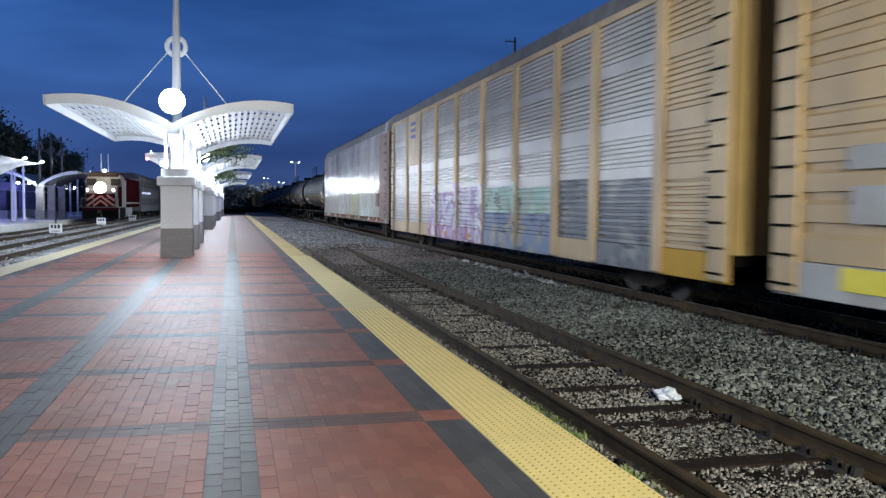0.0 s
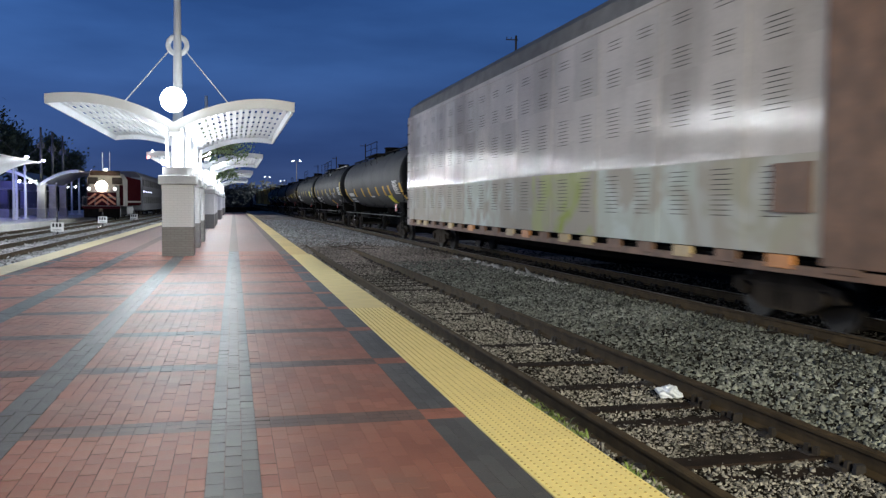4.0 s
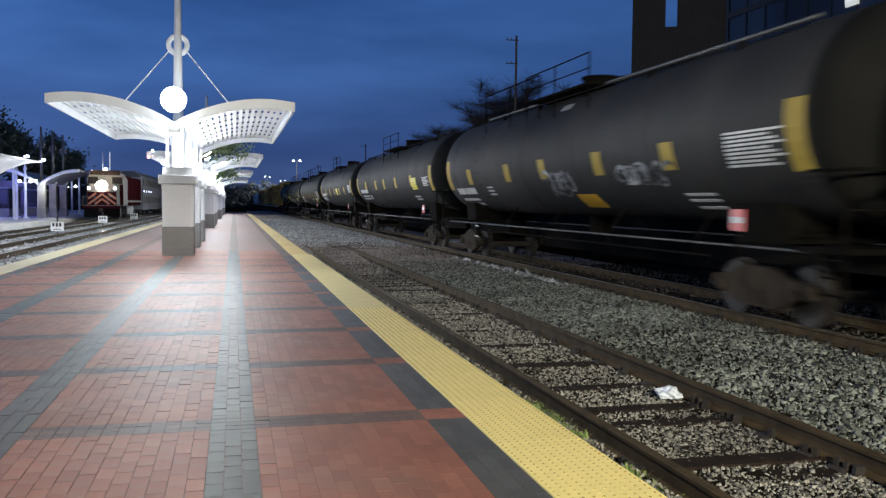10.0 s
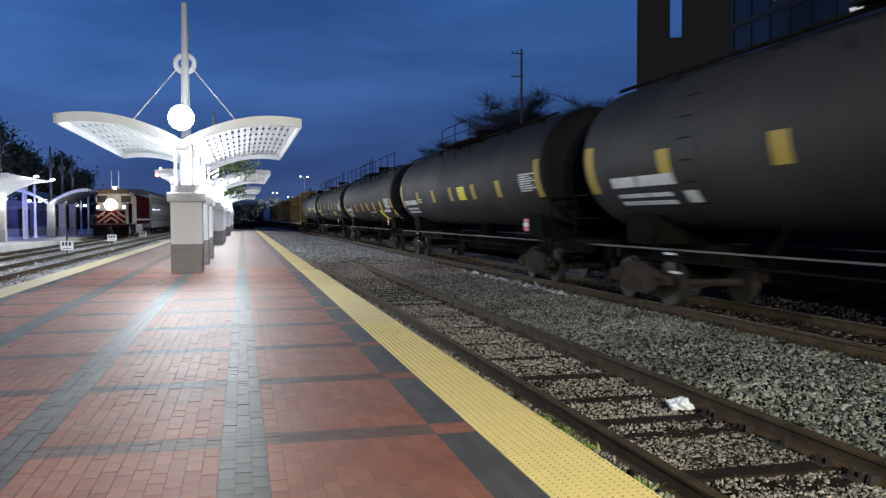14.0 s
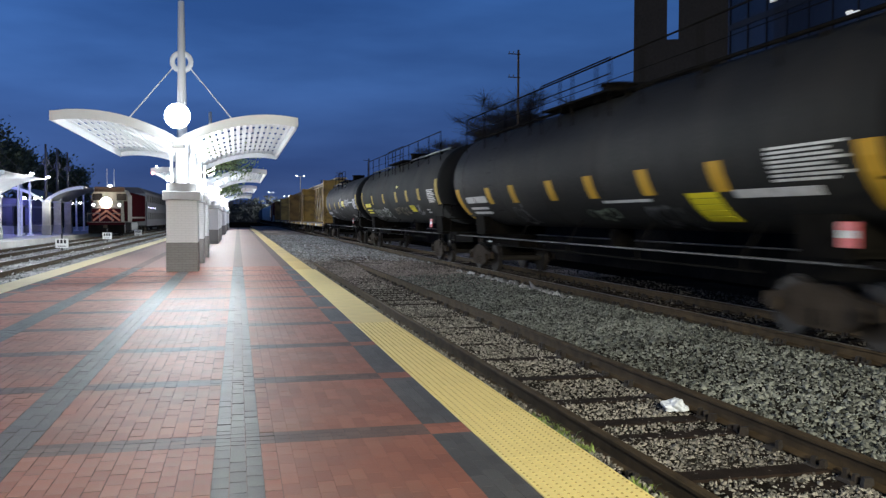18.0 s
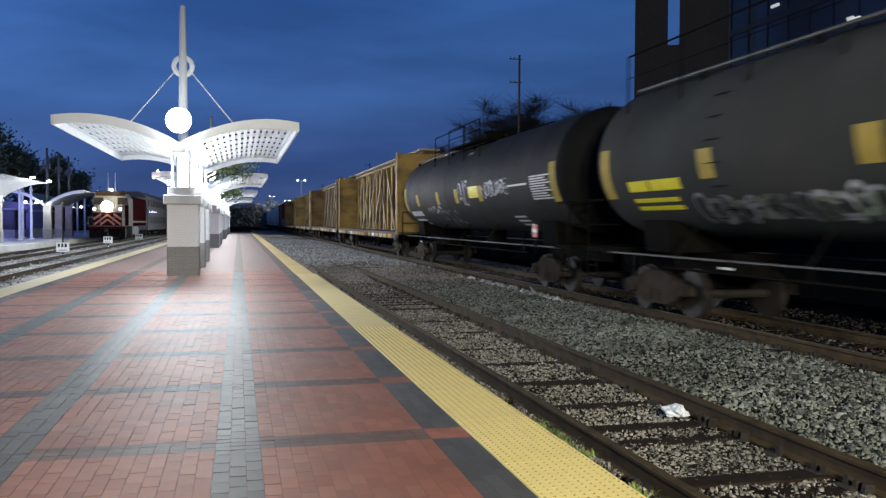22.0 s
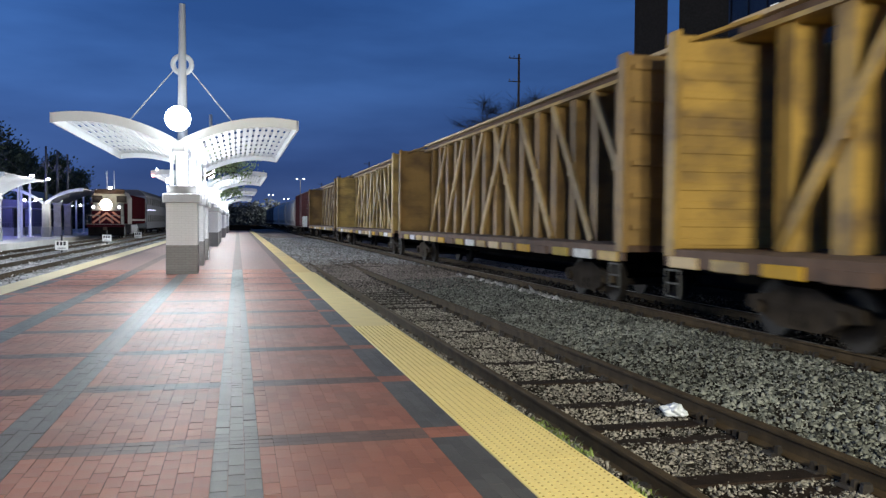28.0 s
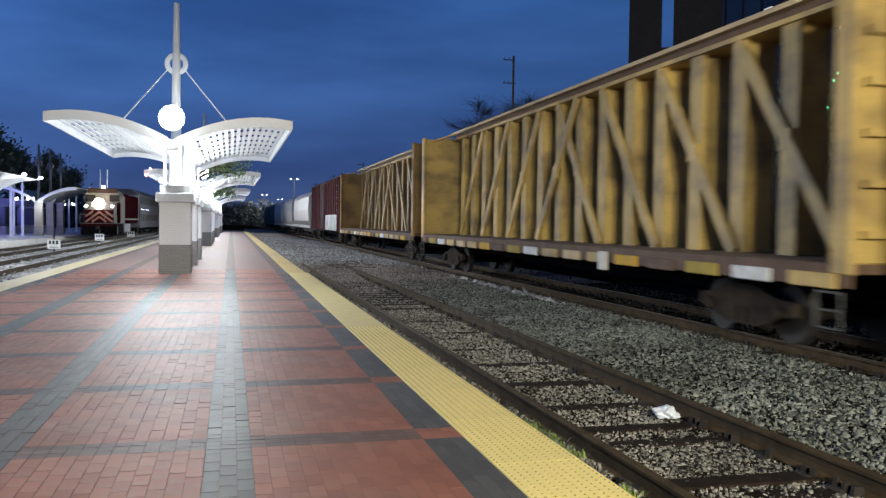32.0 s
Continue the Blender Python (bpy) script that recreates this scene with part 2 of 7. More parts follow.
def rail_outline():
    return ((-0.07, -0.17), (0.07, -0.17), (0.07, -0.158), (0.012, -0.14), (0.010, -0.045), (0.036, -0.032), (0.036, -0.006), (0.028, 0.0),
            (-0.028, 0.0), (-0.036, -0.006), (-0.036, -0.032), (-0.010, -0.045), (-0.012, -0.14), (-0.07, -0.158))


NEAR_X, MAIN_X = 3.52, 8.63
BARE_TIES = (3.3, 3.85, 4.42, 5.08, 5.42, 6.54, 7.04, 7.97, 9.19, 10.56, 11.92, 13.8, 15.42, 17.73)
COVERED_TIES = (5.95, 7.54, 8.58, 9.87, 11.24, 12.5, 13.1, 14.6, 16.2, 16.95)


def tie_rows(cx, y0, y1, step):
    rng = random.Random(int(cx * 100))
    out, y = [], y0 + 0.3
    while y < y1:
        if cx != NEAR_X or not 2.9 < y < 18.2:
            out.append(y)
        y += step + rng.uniform(-0.05, 0.05)
    return sorted(out + list(BARE_TIES + COVERED_TIES)) if cx == NEAR_X else out


def buried(y):
    """Some ties lie under the stones."""
    return y in COVERED_TIES


def track(label, cx, y0, y1, near_to, shine, tie_step=0.56):
    t = thing("track", label, "railway track", "parallel railway tracks", (cx, 0, RAIL_Z))
    for side in (-1, 1):
        bm = bmesh.new()
        prism(bm, rail_outline(), y0, y1)
        r = part("rail", bm, M_RAIL, t)
        r.location = (side * 0.753, 0, 0)
        bm = B(-0.026, 0.026, y0, y1, 0.0005, 0.003)
        h = part("rail_head", bm, shine, r, "worn running surface")
    rng = random.Random(int(cx * 10))
    base = mesh_of("tie", *tie_mesh(), M_TIE)
    far = bmesh.new()
    for y in tie_rows(cx, y0, y1, tie_step):
        if y < near_to:
            ob = new("tie", base)
            ob.parent = t
            ob.matrix_basis = pose(rng.uniform(-0.05, 0.05), y, -0.175 + rng.uniform(-0.012, 0.008) - (0.02 if buried(y) else 0), 0, 0, rng.uniform(-1.5, 1.5))
        else:
            box(far, -1.3, 1.3, y - 0.115, y + 0.115, -0.34, -0.175)
    ob = part("far_tie", far, M_TIE, t)
    ob["kind"] = "stuff"
    return t


def tie_mesh():
    bm = bmesh.new()
    box(bm, -1.3, 1.3, -0.115, 0.115, -0.17, 0.0, 0.012)
    v = [x.co[:] for x in bm.verts]
    bm.verts.index_update()
    f = [[q.index for q in p.verts] for p in bm.faces]
    bm.free()
    return v, f


track("rusty little-used track beside the platform", NEAR_X, -6, 34, 32, M_RAIL, 0.57)
track("main track with worn shiny rails under the freight train", MAIN_X, -25, 320, 45, M_SHINE, 0.55)
track("track across the platform with worn rails", -7.72, 5, 250, 30, M_SHINE, 0.56)
track("track on which the passenger locomotive stands", -11.0, 5, 250, 20, M_SHINE, 0.56)

# ---------------------------------------------------------------- platform surface
MOD_X, MOD_Y = 0.1014, 0.2095
AXIS_X = -1.53
BAND_Y0, PERIOD = 5.975, 2.19
X_LEFT = AXIS_X - 31.5 * MOD_X


def paver_kind(col, y):
    """'r' red, 'g' grey or 'b' brown for column col (0..62) and the course at y."""
    in_long = any(a <= col < a + 3 for a in (0, 15, 30, 45, 60))
    in_band = ((y - BAND_Y0) % PERIOD) < 0.305
    if col < 3 or col >= 60:
        return "r" if in_band else "g"
    if in_long:
        return "g"
    return "b" if in_band else "r"


def paver_template(wx, wy, tilt):
    b = 0.0009
    z = (0.0, -0.004, -0.03)
    vs = []
    for zz, ins in ((z[2], 0.0), (z[1], 0.0), (z[0], b)):
        for sx, sy in ((-1, -1), (1, -1), (1, 1), (-1, 1)):
            vs.append((sx * (wx / 2 - ins), sy * (wy / 2 - ins), zz))
    fs = [(8, 9, 10, 11)]
    for k in (0, 4):
        for i in range(4):
            j = (i + 1) % 4
            fs.append((k + i, k + j, k + 4 + j, k + 4 + i))
    return np.array(vs), fs


def pavers():
    rng = random.Random(5)
    spots = {"r": [], "g": [], "b": []}
    y_end = 27.0
    for col in range(63):
        x = X_LEFT + (col + 0.5) * MOD_X
        off = (col % 2) * 0.5
        # courses between the cross bands
        k0 = int((-1.5 - BAND_Y0) // PERIOD)
        for k in range(k0, int((y_end - BAND_Y0) // PERIOD) + 1):
            base = BAND_Y0 + k * PERIOD
            # the cross band: three courses laid crosswise are seen as short pieces
            for c in range(3):
                y = base + (c + 0.5) * 0.1016
                spots[paver_kind(col, base + 0.1)].append((x, y, MOD_X, 0.1016))
            n = 9
            ln = (PERIOD - 0.305) / n
            edges = [base + 0.305]
            q = base + 0.305 + (ln * 0.5 if col % 2 else ln)
            while q < base + PERIOD - 0.02:
                edges.append(q)
                q += ln
            edges.append(base + PERIOD)
            for a, b in zip(edges, edges[1:]):
                spots[paver_kind(col, (a + b) / 2)].append((x, (a + b) / 2, MOD_X, b - a))
    nearest = []
    for kd, mat in (("r", M_RED), ("g", M_GREY), ("b", M_BAND)):
        verts, faces, tight = [], [], []
        for x, y, wx, wy in spots[kd]:
            if 3.9 < y < 6.2 and -1.72 < x < 0.20 and len(nearest) < 300:
                nearest.append((kd, x, y, wx, wy))
                continue
            tv, tf = paver_template(wx - (0.0008 if x > 0.25 else 0.0016) - rng.random() * 0.0012, wy - (0.001 if x > 0.25 else 0.0035) - rng.random() * 0.0025, 0)
            calm = 0.12 if x > 0.25 else 0.9
            dz = rng.uniform(-0.0025, 0.0015) * calm
            sx, sy = rng.gauss(0, 0.008) * calm, rng.gauss(0, 0.008) * calm
            # some pavers have settled and lean towards the standing place
            if kd == "r" and ((10.62 < y < 10.84 and -1.33 < x < -0.15) or (12.82 < y < 13.05 and -1.4 < x < -0.45)):
                sy, dz = rng.uniform(0.03, 0.085), 0.003
            elif kd != "b" and 6.5 < y < 15 and -1.9 < x < 0.2 and rng.random() < 0.06:
                sy, dz = rng.uniform(0.02, 0.06), 0.002
            tv = tv.copy()
            tv[:, 0] += rng.uniform(-0.0016, 0.0016) * calm + tv[:, 1] * rng.gauss(0, 0.006) * calm
            tv[:, 1] += rng.uniform(-0.004, 0.004) * calm
            tv[:, 2] += dz + tv[:, 0] * sx + tv[:, 1] * sy
            tight.append(x > 0.25)
            o = len(verts)
            verts.extend((tv + (x, y, 0)).tolist())
            faces.extend([tuple(i + o for i in f) for f in tf])
        me = mesh_of("brick_paving", verts, faces, mat)
        me.materials.append(M_JOINT if kd == "r" else M_JOINT0)
        me.materials.append(M_JOINT2 if kd == "r" else M_JOINT0)
        me.polygons.foreach_set("material_index", [0 if k % 9 == 0 else (2 if tight[k // 9] else 1) for k in range(len(faces))])
        ob = new("brick_paving", me)
        tagged(ob, {"r": "red brick paving laid in running bond", "g": "dark grey brick bands along the paving", "b": "brown brick bands across the paving"}[kd], "paving", kind="stuff")
    floor = thing("brick_floor", "worn red and grey brick pavers of the platform", "paving", kind="structure")
    shared = {}
    for kd, x, y, wx, wy in nearest:
        key = (kd, round(wy, 2))
        if key not in shared:
            tv, tf = paver_template(wx - 0.0024, round(wy, 3) - 0.005, 0)
            shared[key] = mesh_of("brick", tv.tolist(), tf, {"r": M_RED, "g": M_GREY, "b": M_BAND}[kd])
            shared[key].materials.append(M_JOINT if kd == "r" else M_JOINT0)
            shared[key].polygons.foreach_set("material_index", [0] + [1] * 8)
        ob = new("brick", shared[key])
        ob.parent = floor
        ob.matrix_basis = pose(x + rng.uniform(-0.001, 0.001), y + rng.uniform(-0.002, 0.002), rng.uniform(-0.002, 0.001), rng.gauss(0, 0.3), rng.gauss(0, 0.35), rng.gauss(0, 0.3))


M_GREYFAR = material("far_grey_paver", (0.14, 0.095, 0.083), 0.75, spec=0.3, vary=0.2, grain=30)


def far_paving():
    """Past the pavers that can be told apart one by one: strips of the same bricks."""
    m = bpy.data.materials.new("far_brick_paving")
    m.use_nodes = True
    nt = m.node_tree
    bs = nt.nodes["Principled BSDF"]
    tc = nt.nodes.new("ShaderNodeTexCoord")
    br = nt.nodes.new("ShaderNodeTexBrick")
    mp = nt.nodes.new("ShaderNodeMapping")
    mp.inputs["Rotation"].default_value = (0, 0, radians(90))
    nt.links.new(tc.outputs["Object"], mp.inputs[0])
    nt.links.new(mp.outputs[0], br.inputs["Vector"])
    for nm, v in (("Scale", 1.0), ("Brick Width", MOD_Y), ("Row Height", MOD_X), ("Mortar Size", 0.003)):
        br.inputs[nm].default_value = v
    br.inputs["Color1"].default_value = (0.205, 0.118, 0.100, 1)
    br.inputs["Color2"].default_value = (0.175, 0.10, 0.086, 1)
    br.inputs["Mortar"].default_value = (0.13, 0.08, 0.07, 1)
    nt.links.new(br.outputs["Color"], bs.inputs["Base Color"])
    bs.inputs["Roughness"].default_value = 0.68
    x0, x1 = X_LEFT, X_LEFT + 63 * MOD_X
    y0 = BAND_Y0 + PERIOD * (int((27.0 - BAND_Y0) // PERIOD) + 1)
    structure("paving_far", B(x0, x1, y0, 134, -0.03, -0.001), m, "red brick paving running on under the canopies", "paving")
    structure("paving_behind", B(x0, x1, -29, BAND_Y0 + PERIOD * int((-1.5 - BAND_Y0) // PERIOD), -0.03, -0.001), m, "red brick paving behind the standing place", "paving")
    for a in (0, 15, 30, 45, 60):
        ob = part("grey_band", B(X_LEFT + a * MOD_X, X_LEFT + (a + 3) * MOD_X, y0, 133, -0.02, 0.0045), M_GREYFAR)
        tagged(ob, "dark grey brick band along the platform", "paving", kind="stuff")


M_JOINT2 = material("tight_joint_sand", (0.24, 0.10, 0.068), 0.9, grain=120)
structure("mortar_bed_2", B(0.2501, X_LEFT + 63 * MOD_X, -3.0, 28.2, -0.024, -0.0032), M_JOINT2, "reddish sand bed in the tight paving joints", "paving")
structure("mortar_bed", B(X_LEFT, 0.25, -3.0, 28.2, -0.024, -0.0045), M_JOINT, "dark sand bed in the paving joints", "paving")
far_paving()

# ---------------------------------------------------------------- tactile edges
EDGE_X0 = X_LEFT + 63 * MOD_X
M_YELLOW_OLD = material("old_yellow_tactile", (0.74, 0.55, 0.20), 0.6, vary=0.15, scale=0.8, grain=50, dirt=(0.33, 0.22, 0.08), dirt_amt=0.5, rnd=0.1)


M_YELLOW_MID = material("dull_yellow_tactile", (0.84, 0.68, 0.28), 0.6, vary=0.12, scale=0.9, grain=50, dirt=(0.52, 0.40, 0.16), dirt_amt=0.45)
M_CREAMTILE = material("faded_cream_tactile", (0.70, 0.60, 0.32), 0.5, vary=0.15, scale=0.8, grain=50, dirt=(0.42, 0.38, 0.28), dirt_amt=0.5)


def dome_tile(x0, x1, y0, y1):
    """A plate with rows of low truncated domes."""
    bm = bmesh.new()
    box(bm, x0 + 0.002, x1 - 0.002, y0 + 0.0008, y1 - 0.0008, -0.06, 0.006, 0.0012)
    v = [q.co[:] for q in bm.verts]
    bm.verts.index_update()
    f = [[q.index for q in p.verts] for p in bm.faces]
    bm.free()
    nx, ny = 10, max(1, round((y1 - y0) / 0.0605))
    for i in range(nx):
        for j in range(ny):
            cx, cy = x0 + (i + 0.5) * (x1 - x0) / nx, y0 + (j + 0.5) * (y1 - y0) / ny
            o = len(v)
            for r, z in ((0.0095, 0.006), (0.006, 0.0105)):
                for k in range(6):
                    a = k * math.pi / 3
                    v.append((cx + r * math.cos(a), cy + r * math.sin(a), z))
            f.append([o + 6 + k for k in range(6)])
            for k in range(6):
                f.append([o + k, o + (k + 1) % 6, o + 6 + (k + 1) % 6, o + 6 + k])
    return v, f


def far_tile(w, ln, mat):
    """A tile too far off for its domes to show."""
    e = ln - 0.002
    return mesh_of("tile", [(0, 0, -0.05), (w, 0, -0.05), (w, e, -0.05), (0, e, -0.05), (0, 0, 0.006), (w, 0, 0.006), (w, e, 0.006), (0, e, 0.006)],
                   [(4, 5, 6, 7), (0, 4, 7, 3), (1, 2, 6, 5), (0, 1, 5, 4), (3, 7, 6, 2)], mat)


def tactile_edges():
    strip = thing("tactile_strip", "yellow dotted tactile warning strip along the platform edge", "tactile paving", "tactile strips", kind="structure")
    w = 0.602
    ln = 1.22
    near = mesh_of("tile", *dome_tile(0, w, 0, ln), M_YELLOW)
    near.materials.append(M_DOME)
    for p in near.polygons:
        if p.index >= 26:
            p.material_index = 1
    y = 6.45 - 9 * ln
    smooth = far_tile(w, ln, M_YELLOW_MID)
    while y < 25.5:
        ob = new("tile", near if y < 12.5 else smooth)
        ob.parent = strip
        ob.location = (EDGE_X0 + 0.001, y, 0)
        y += ln
    far = far_tile(w, ln, M_YELLOW_OLD)
    while y < 132:
        ob = new("tile", far)
        ob.parent = strip
        ob.location = (EDGE_X0 - 0.02, y, 0)
        ob.scale.x = 0.93
        y += ln
    pale = far.copy()
    pale.materials[0] = M_CREAMTILE
    other = thing("tactile_strip", "pale yellow tactile strip along the far platform edge", "tactile paving", "tactile strips", kind="structure")
    y = -4.0
    while y < 132:
        ob = new("tile", pale if y > 12 else near)
        ob.parent = other
        ob.location = (X_LEFT - w - 0.001, y, 0)
        y += ln


tactile_edges()
# near-black bed colour keeps this kerb from catching the light
structure("edge_kerb", B(EDGE_X0 + 0.604, EDGE_X0 + 0.66, -29, 134, BED_Z - 0.1, -0.055, 0.01), M_BED, "narrow stained and darkened concrete edge of the platform", "kerb")
structure("edge_kerb_2", B(X_LEFT - 0.68, X_LEFT - 0.604, -29, 134, BED_Z - 0.1, -0.012, 0.01), M_CONC, "narrow stained and darkened concrete edge of the platform", "kerb")

# ---------------------------------------------------------------- canopies


def brick_paint(name, c1, c2, mortar, rough=0.55):
    m = bpy.data.materials.new(name)
    m.use_nodes = True
    nt = m.node_tree
    bs = nt.nodes["Principled BSDF"]
    tc = nt.nodes.new("ShaderNodeTexCoord")
    sep = nt.nodes.new("ShaderNodeSeparateXYZ")
    add = nt.nodes.new("ShaderNodeMath")
    comb = nt.nodes.new("ShaderNodeCombineXYZ")
    br = nt.nodes.new("ShaderNodeTexBrick")
    nt.links.new(tc.outputs["Object"], sep.inputs[0])
    nt.links.new(sep.outputs[0], add.inputs[0])
    nt.links.new(sep.outputs[1], add.inputs[1])
    nt.links.new(add.outputs[0], comb.inputs[0])
    nt.links.new(sep.outputs[2], comb.inputs[1])
    nt.links.new(comb.outputs[0], br.inputs["Vector"])
    for nm, v in (("Scale", 1.0), ("Brick Width", 0.205), ("Row Height", 0.0695), ("Mortar Size", 0.006), ("Mortar Smooth", 0.3)):
        br.inputs[nm].default_value = v
    br.inputs["Color1"].default_value = (*c1, 1)
    br.inputs["Color2"].default_value = (*c2, 1)
    br.inputs["Mortar"].default_value = (*mortar, 1)
    nt.links.new(br.outputs["Color"], bs.inputs["Base Color"])
    bp = nt.nodes.new("ShaderNodeBump")
    bp.inputs["Strength"].default_value = 0.6
    bp.inputs["Distance"].default_value = 0.006
    bp.invert = True
    nt.links.new(br.outputs["Fac"], bp.inputs["Height"])
    nt.links.new(bp.outputs[0], bs.inputs["Normal"])
    bs.inputs["Roughness"].default_value = rough
    return m


M_PWHITE = brick_paint("white_painted_brick", (0.66, 0.68, 0.72), (0.64, 0.66, 0.70), (0.56, 0.58, 0.62))
M_PDARK = brick_paint("grey_painted_brick", (0.22, 0.22, 0.225), (0.20, 0.20, 0.205), (0.15, 0.15, 0.155))
M_CAP = material("grey_painted_stone", (0.30, 0.305, 0.32), 0.6, vary=0.1, grain=30, dirt=(0.22, 0.21, 0.2), dirt_amt=0.3)
M_STEEL = material("white_painted_steel", (0.70, 0.73, 0.78), 0.4, vary=0.06, scale=0.8, grain=25, bump=0.05, dirt=(0.5, 0.5, 0.48), dirt_amt=0.25)
M_LAMP = glow("lamp_glass", (0.93, 0.97, 1.0), 14.0)
M_LAMP2 = glow("small_lamp_glass", (0.95, 0.97, 1.0), 14.0)
M_DARKMET = material("dark_metal", (0.04, 0.04, 0.045), 0.5, 0.6, grain=40)


def wing_z(u):
    return 3.70 + 0.70 * (1 - (1 - u / 2.45) ** 2)


def wing_shell(side, y0, y1, us, top, thick):
    """The curved sheet of one wing between two distances along the platform."""
    bm = bmesh.new()
    rows = []
    for u in us:
        z = wing_z(u) + top
        rows.append([bm.verts.new((side * u, y, z - d)) for y in (y0, y1) for d in (0, thick)])
    for a, b in zip(rows, rows[1:]):
        for i, j in ((0, 2), (2, 3), (3, 1), (1, 0)):
            bm.faces.new((a[i], a[j], b[j], b[i]))
    for r in (rows[0], rows[-1]):
        bm.faces.new((r[0], r[1], r[3], r[2]))
    bmesh.ops.recalc_face_normals(bm, faces=bm.faces)
    return bm


def pillar_parts(parent, y, cap=True):
    p = part("pillar_base", B(-0.445, 0.445, y, y + 0.89, -0.005, 0.84, 0.01), M_PDARK, parent, "dark grey painted brick plinth")
    part("pillar", B(-0.435, 0.435, y + 0.01, y + 0.88, 0.84, 2.06, 0.008), M_PWHITE, parent, "white painted brick shaft")
    part("pillar_cap", B(-0.53, 0.53, y - 0.085, y + 0.975, 2.06, 2.33, 0.02), M_CAP, parent, "projecting grey cap")
    part("pillar_block", B(-0.42, 0.42, y + 0.03, y + 0.86, 2.33, 2.56, 0.015), M_CAP, parent)
    bm = bmesh.new()
    rod(bm, (0, y + 0.44, 2.56), (0, y + 0.44, 3.75), 0.21, 14)
    for s in (-1, 1):
        box(bm, s * 0.30 - 0.03, s * 0.30 + 0.03, y + 0.2, y + 0.68, 2.56, 3.62)
    part("neck", bm, M_STEEL, parent, "white steel column head")


def canopy(y0, label, x=MAST_X, z=0.0, big=True):
    """A butterfly canopy on three brick pillars with a stayed mast, its front pillar at y0."""
    c = thing("platform_canopy", label, "canopy", "platform canopies", (x, y0, z))
    for dy in (0.0, 4.5, 9.0):
        pillar_parts(c, dy)
    ya, yb = -1.35, 12.2
    for side in (-1, 1):
        us = [0.12 + i * (3.2 - 0.12) / 14 for i in range(15)]
        for k in range(8):
            yr = ya + k * 1.79
            part("roof_sheet", wing_shell(side, yr, min(yr + 1.16, yb), us, 0.02, 0.012), M_STEEL, c, "curved white roof sheet")
        part("root_sheet", wing_shell(side, ya, yb, [0.0, 0.2, 0.4], 0.022, 0.04), M_STEEL, c)
        for end in (ya - 0.05, yb):
            part("fascia", wing_shell(side, end, end + 0.05, us, 0.03, 0.26), M_STEEL, c, "curved white edge beam")
        tip = bmesh.new()
        box(tip, side * 3.2 - 0.03, side * 3.2 + 0.03, ya - 0.05, yb + 0.05, wing_z(3.2) - 0.22, wing_z(3.2) + 0.03)
        part("tip_beam", tip, M_STEEL, c)
        for k in range(7):
            yr = ya + k * 1.79 + 0.88
            part("rib", wing_shell(side, yr - 0.03, yr + 0.03, us, 0.005, 0.02), M_STEEL, c)
        for k in range(16):
            u = 0.30 + k * 0.185
            z = wing_z(u) - 0.02
            bm = B(side * u - 0.056, side * u + 0.056, ya, yb, z - 0.03, z + 0.0)
            part("purlin", bm, M_STEEL, c)
        # stay from the mast ring to the wing
        part("stay_rod", R((side * 0.22, 0.44, 5.95), (side * 1.55, 0.44, wing_z(1.55) + 0.02), 0.017, 6), M_STEEL, c)
        part("stay_lug", B(side * 1.55 - 0.07, side * 1.55 + 0.07, 0.38, 0.50, wing_z(1.55) - 0.02, wing_z(1.55) + 0.12), M_STEEL, c)
    part("spine", B(-0.16, 0.16, ya, yb, 3.45, 3.72, 0.02), M_STEEL, c, "white spine beam")
    part("mast", R((0, 0.44, 3.6), (0, 0.44, 7.85), 0.15, 16, 0.09), M_STEEL, c, "tapering white mast", smooth=True)
    bm = bmesh.new()
    ring_of(bm, (0, 0.44, 6.1), 0.26, 0.075)
    part("mast_ring", bm, M_STEEL, c, "round stay plate")
    # globe sized to stand in for the glare round the mast lamp
    bm = bmesh.new()
    bmesh.ops.create_uvsphere(bm, u_segments=20, v_segments=12, radius=0.34 if big else 0.12, matrix=Matrix.Translation((0, -1.55, 4.3)))
    part("lamp_globe", bm, M_LAMP, c, "white globe standing for the glare of the mast lamp", smooth=True)
    # bracket added to hold the globe clear of the wings
    part("lamp_bracket", R((0, -1.3, 4.28), (0, 0.44, 4.2), 0.05, 8), M_STEEL, c)
    for dy in (0.0, 4.5, 9.0):
        for s in (-1, 1):
            f = part("uplight", R((s * 0.36, dy - 0.04, 2.60), (s * 0.36, dy - 0.04, 2.74), 0.075, 10), M_STEEL, c, "white uplight on the pillar head")
            part("glass", R((s * 0.36, dy - 0.04, 2.741), (s * 0.36, dy - 0.04, 2.75), 0.065, 10), M_LAMP2, f)
    return c


def ring_of(bm, at, r, tube):
    n, k = 20, 8
    vs = []
    for i in range(n):
        a = 2 * math.pi * i / n
        for j in range(k):
            b = 2 * math.pi * j / k
            rr = r + tube * math.cos(b)
            vs.append(bm.verts.new((at[0] + rr * math.cos(a), at[1] + 0.5 * tube * math.sin(b), at[2] + rr * math.sin(a))))
    for i in range(n):
        for j in range(k):
            bm.faces.new((vs[i * k + j], vs[((i + 1) % n) * k + j], vs[((i + 1) % n) * k + (j + 1) % k], vs[i * k + (j + 1) % k]))
    bmesh.ops.recalc_face_normals(bm, faces=bm.faces)


first = canopy(25.6, "white butterfly canopy on brick pillars with a stayed mast")
second = copy_thing(first, pose(MAST_X, 52.3, 0))
for yb in (79.0, 105.7):
    copy_thing(first, pose(MAST_X, yb, 0))
bm = bmesh.new()
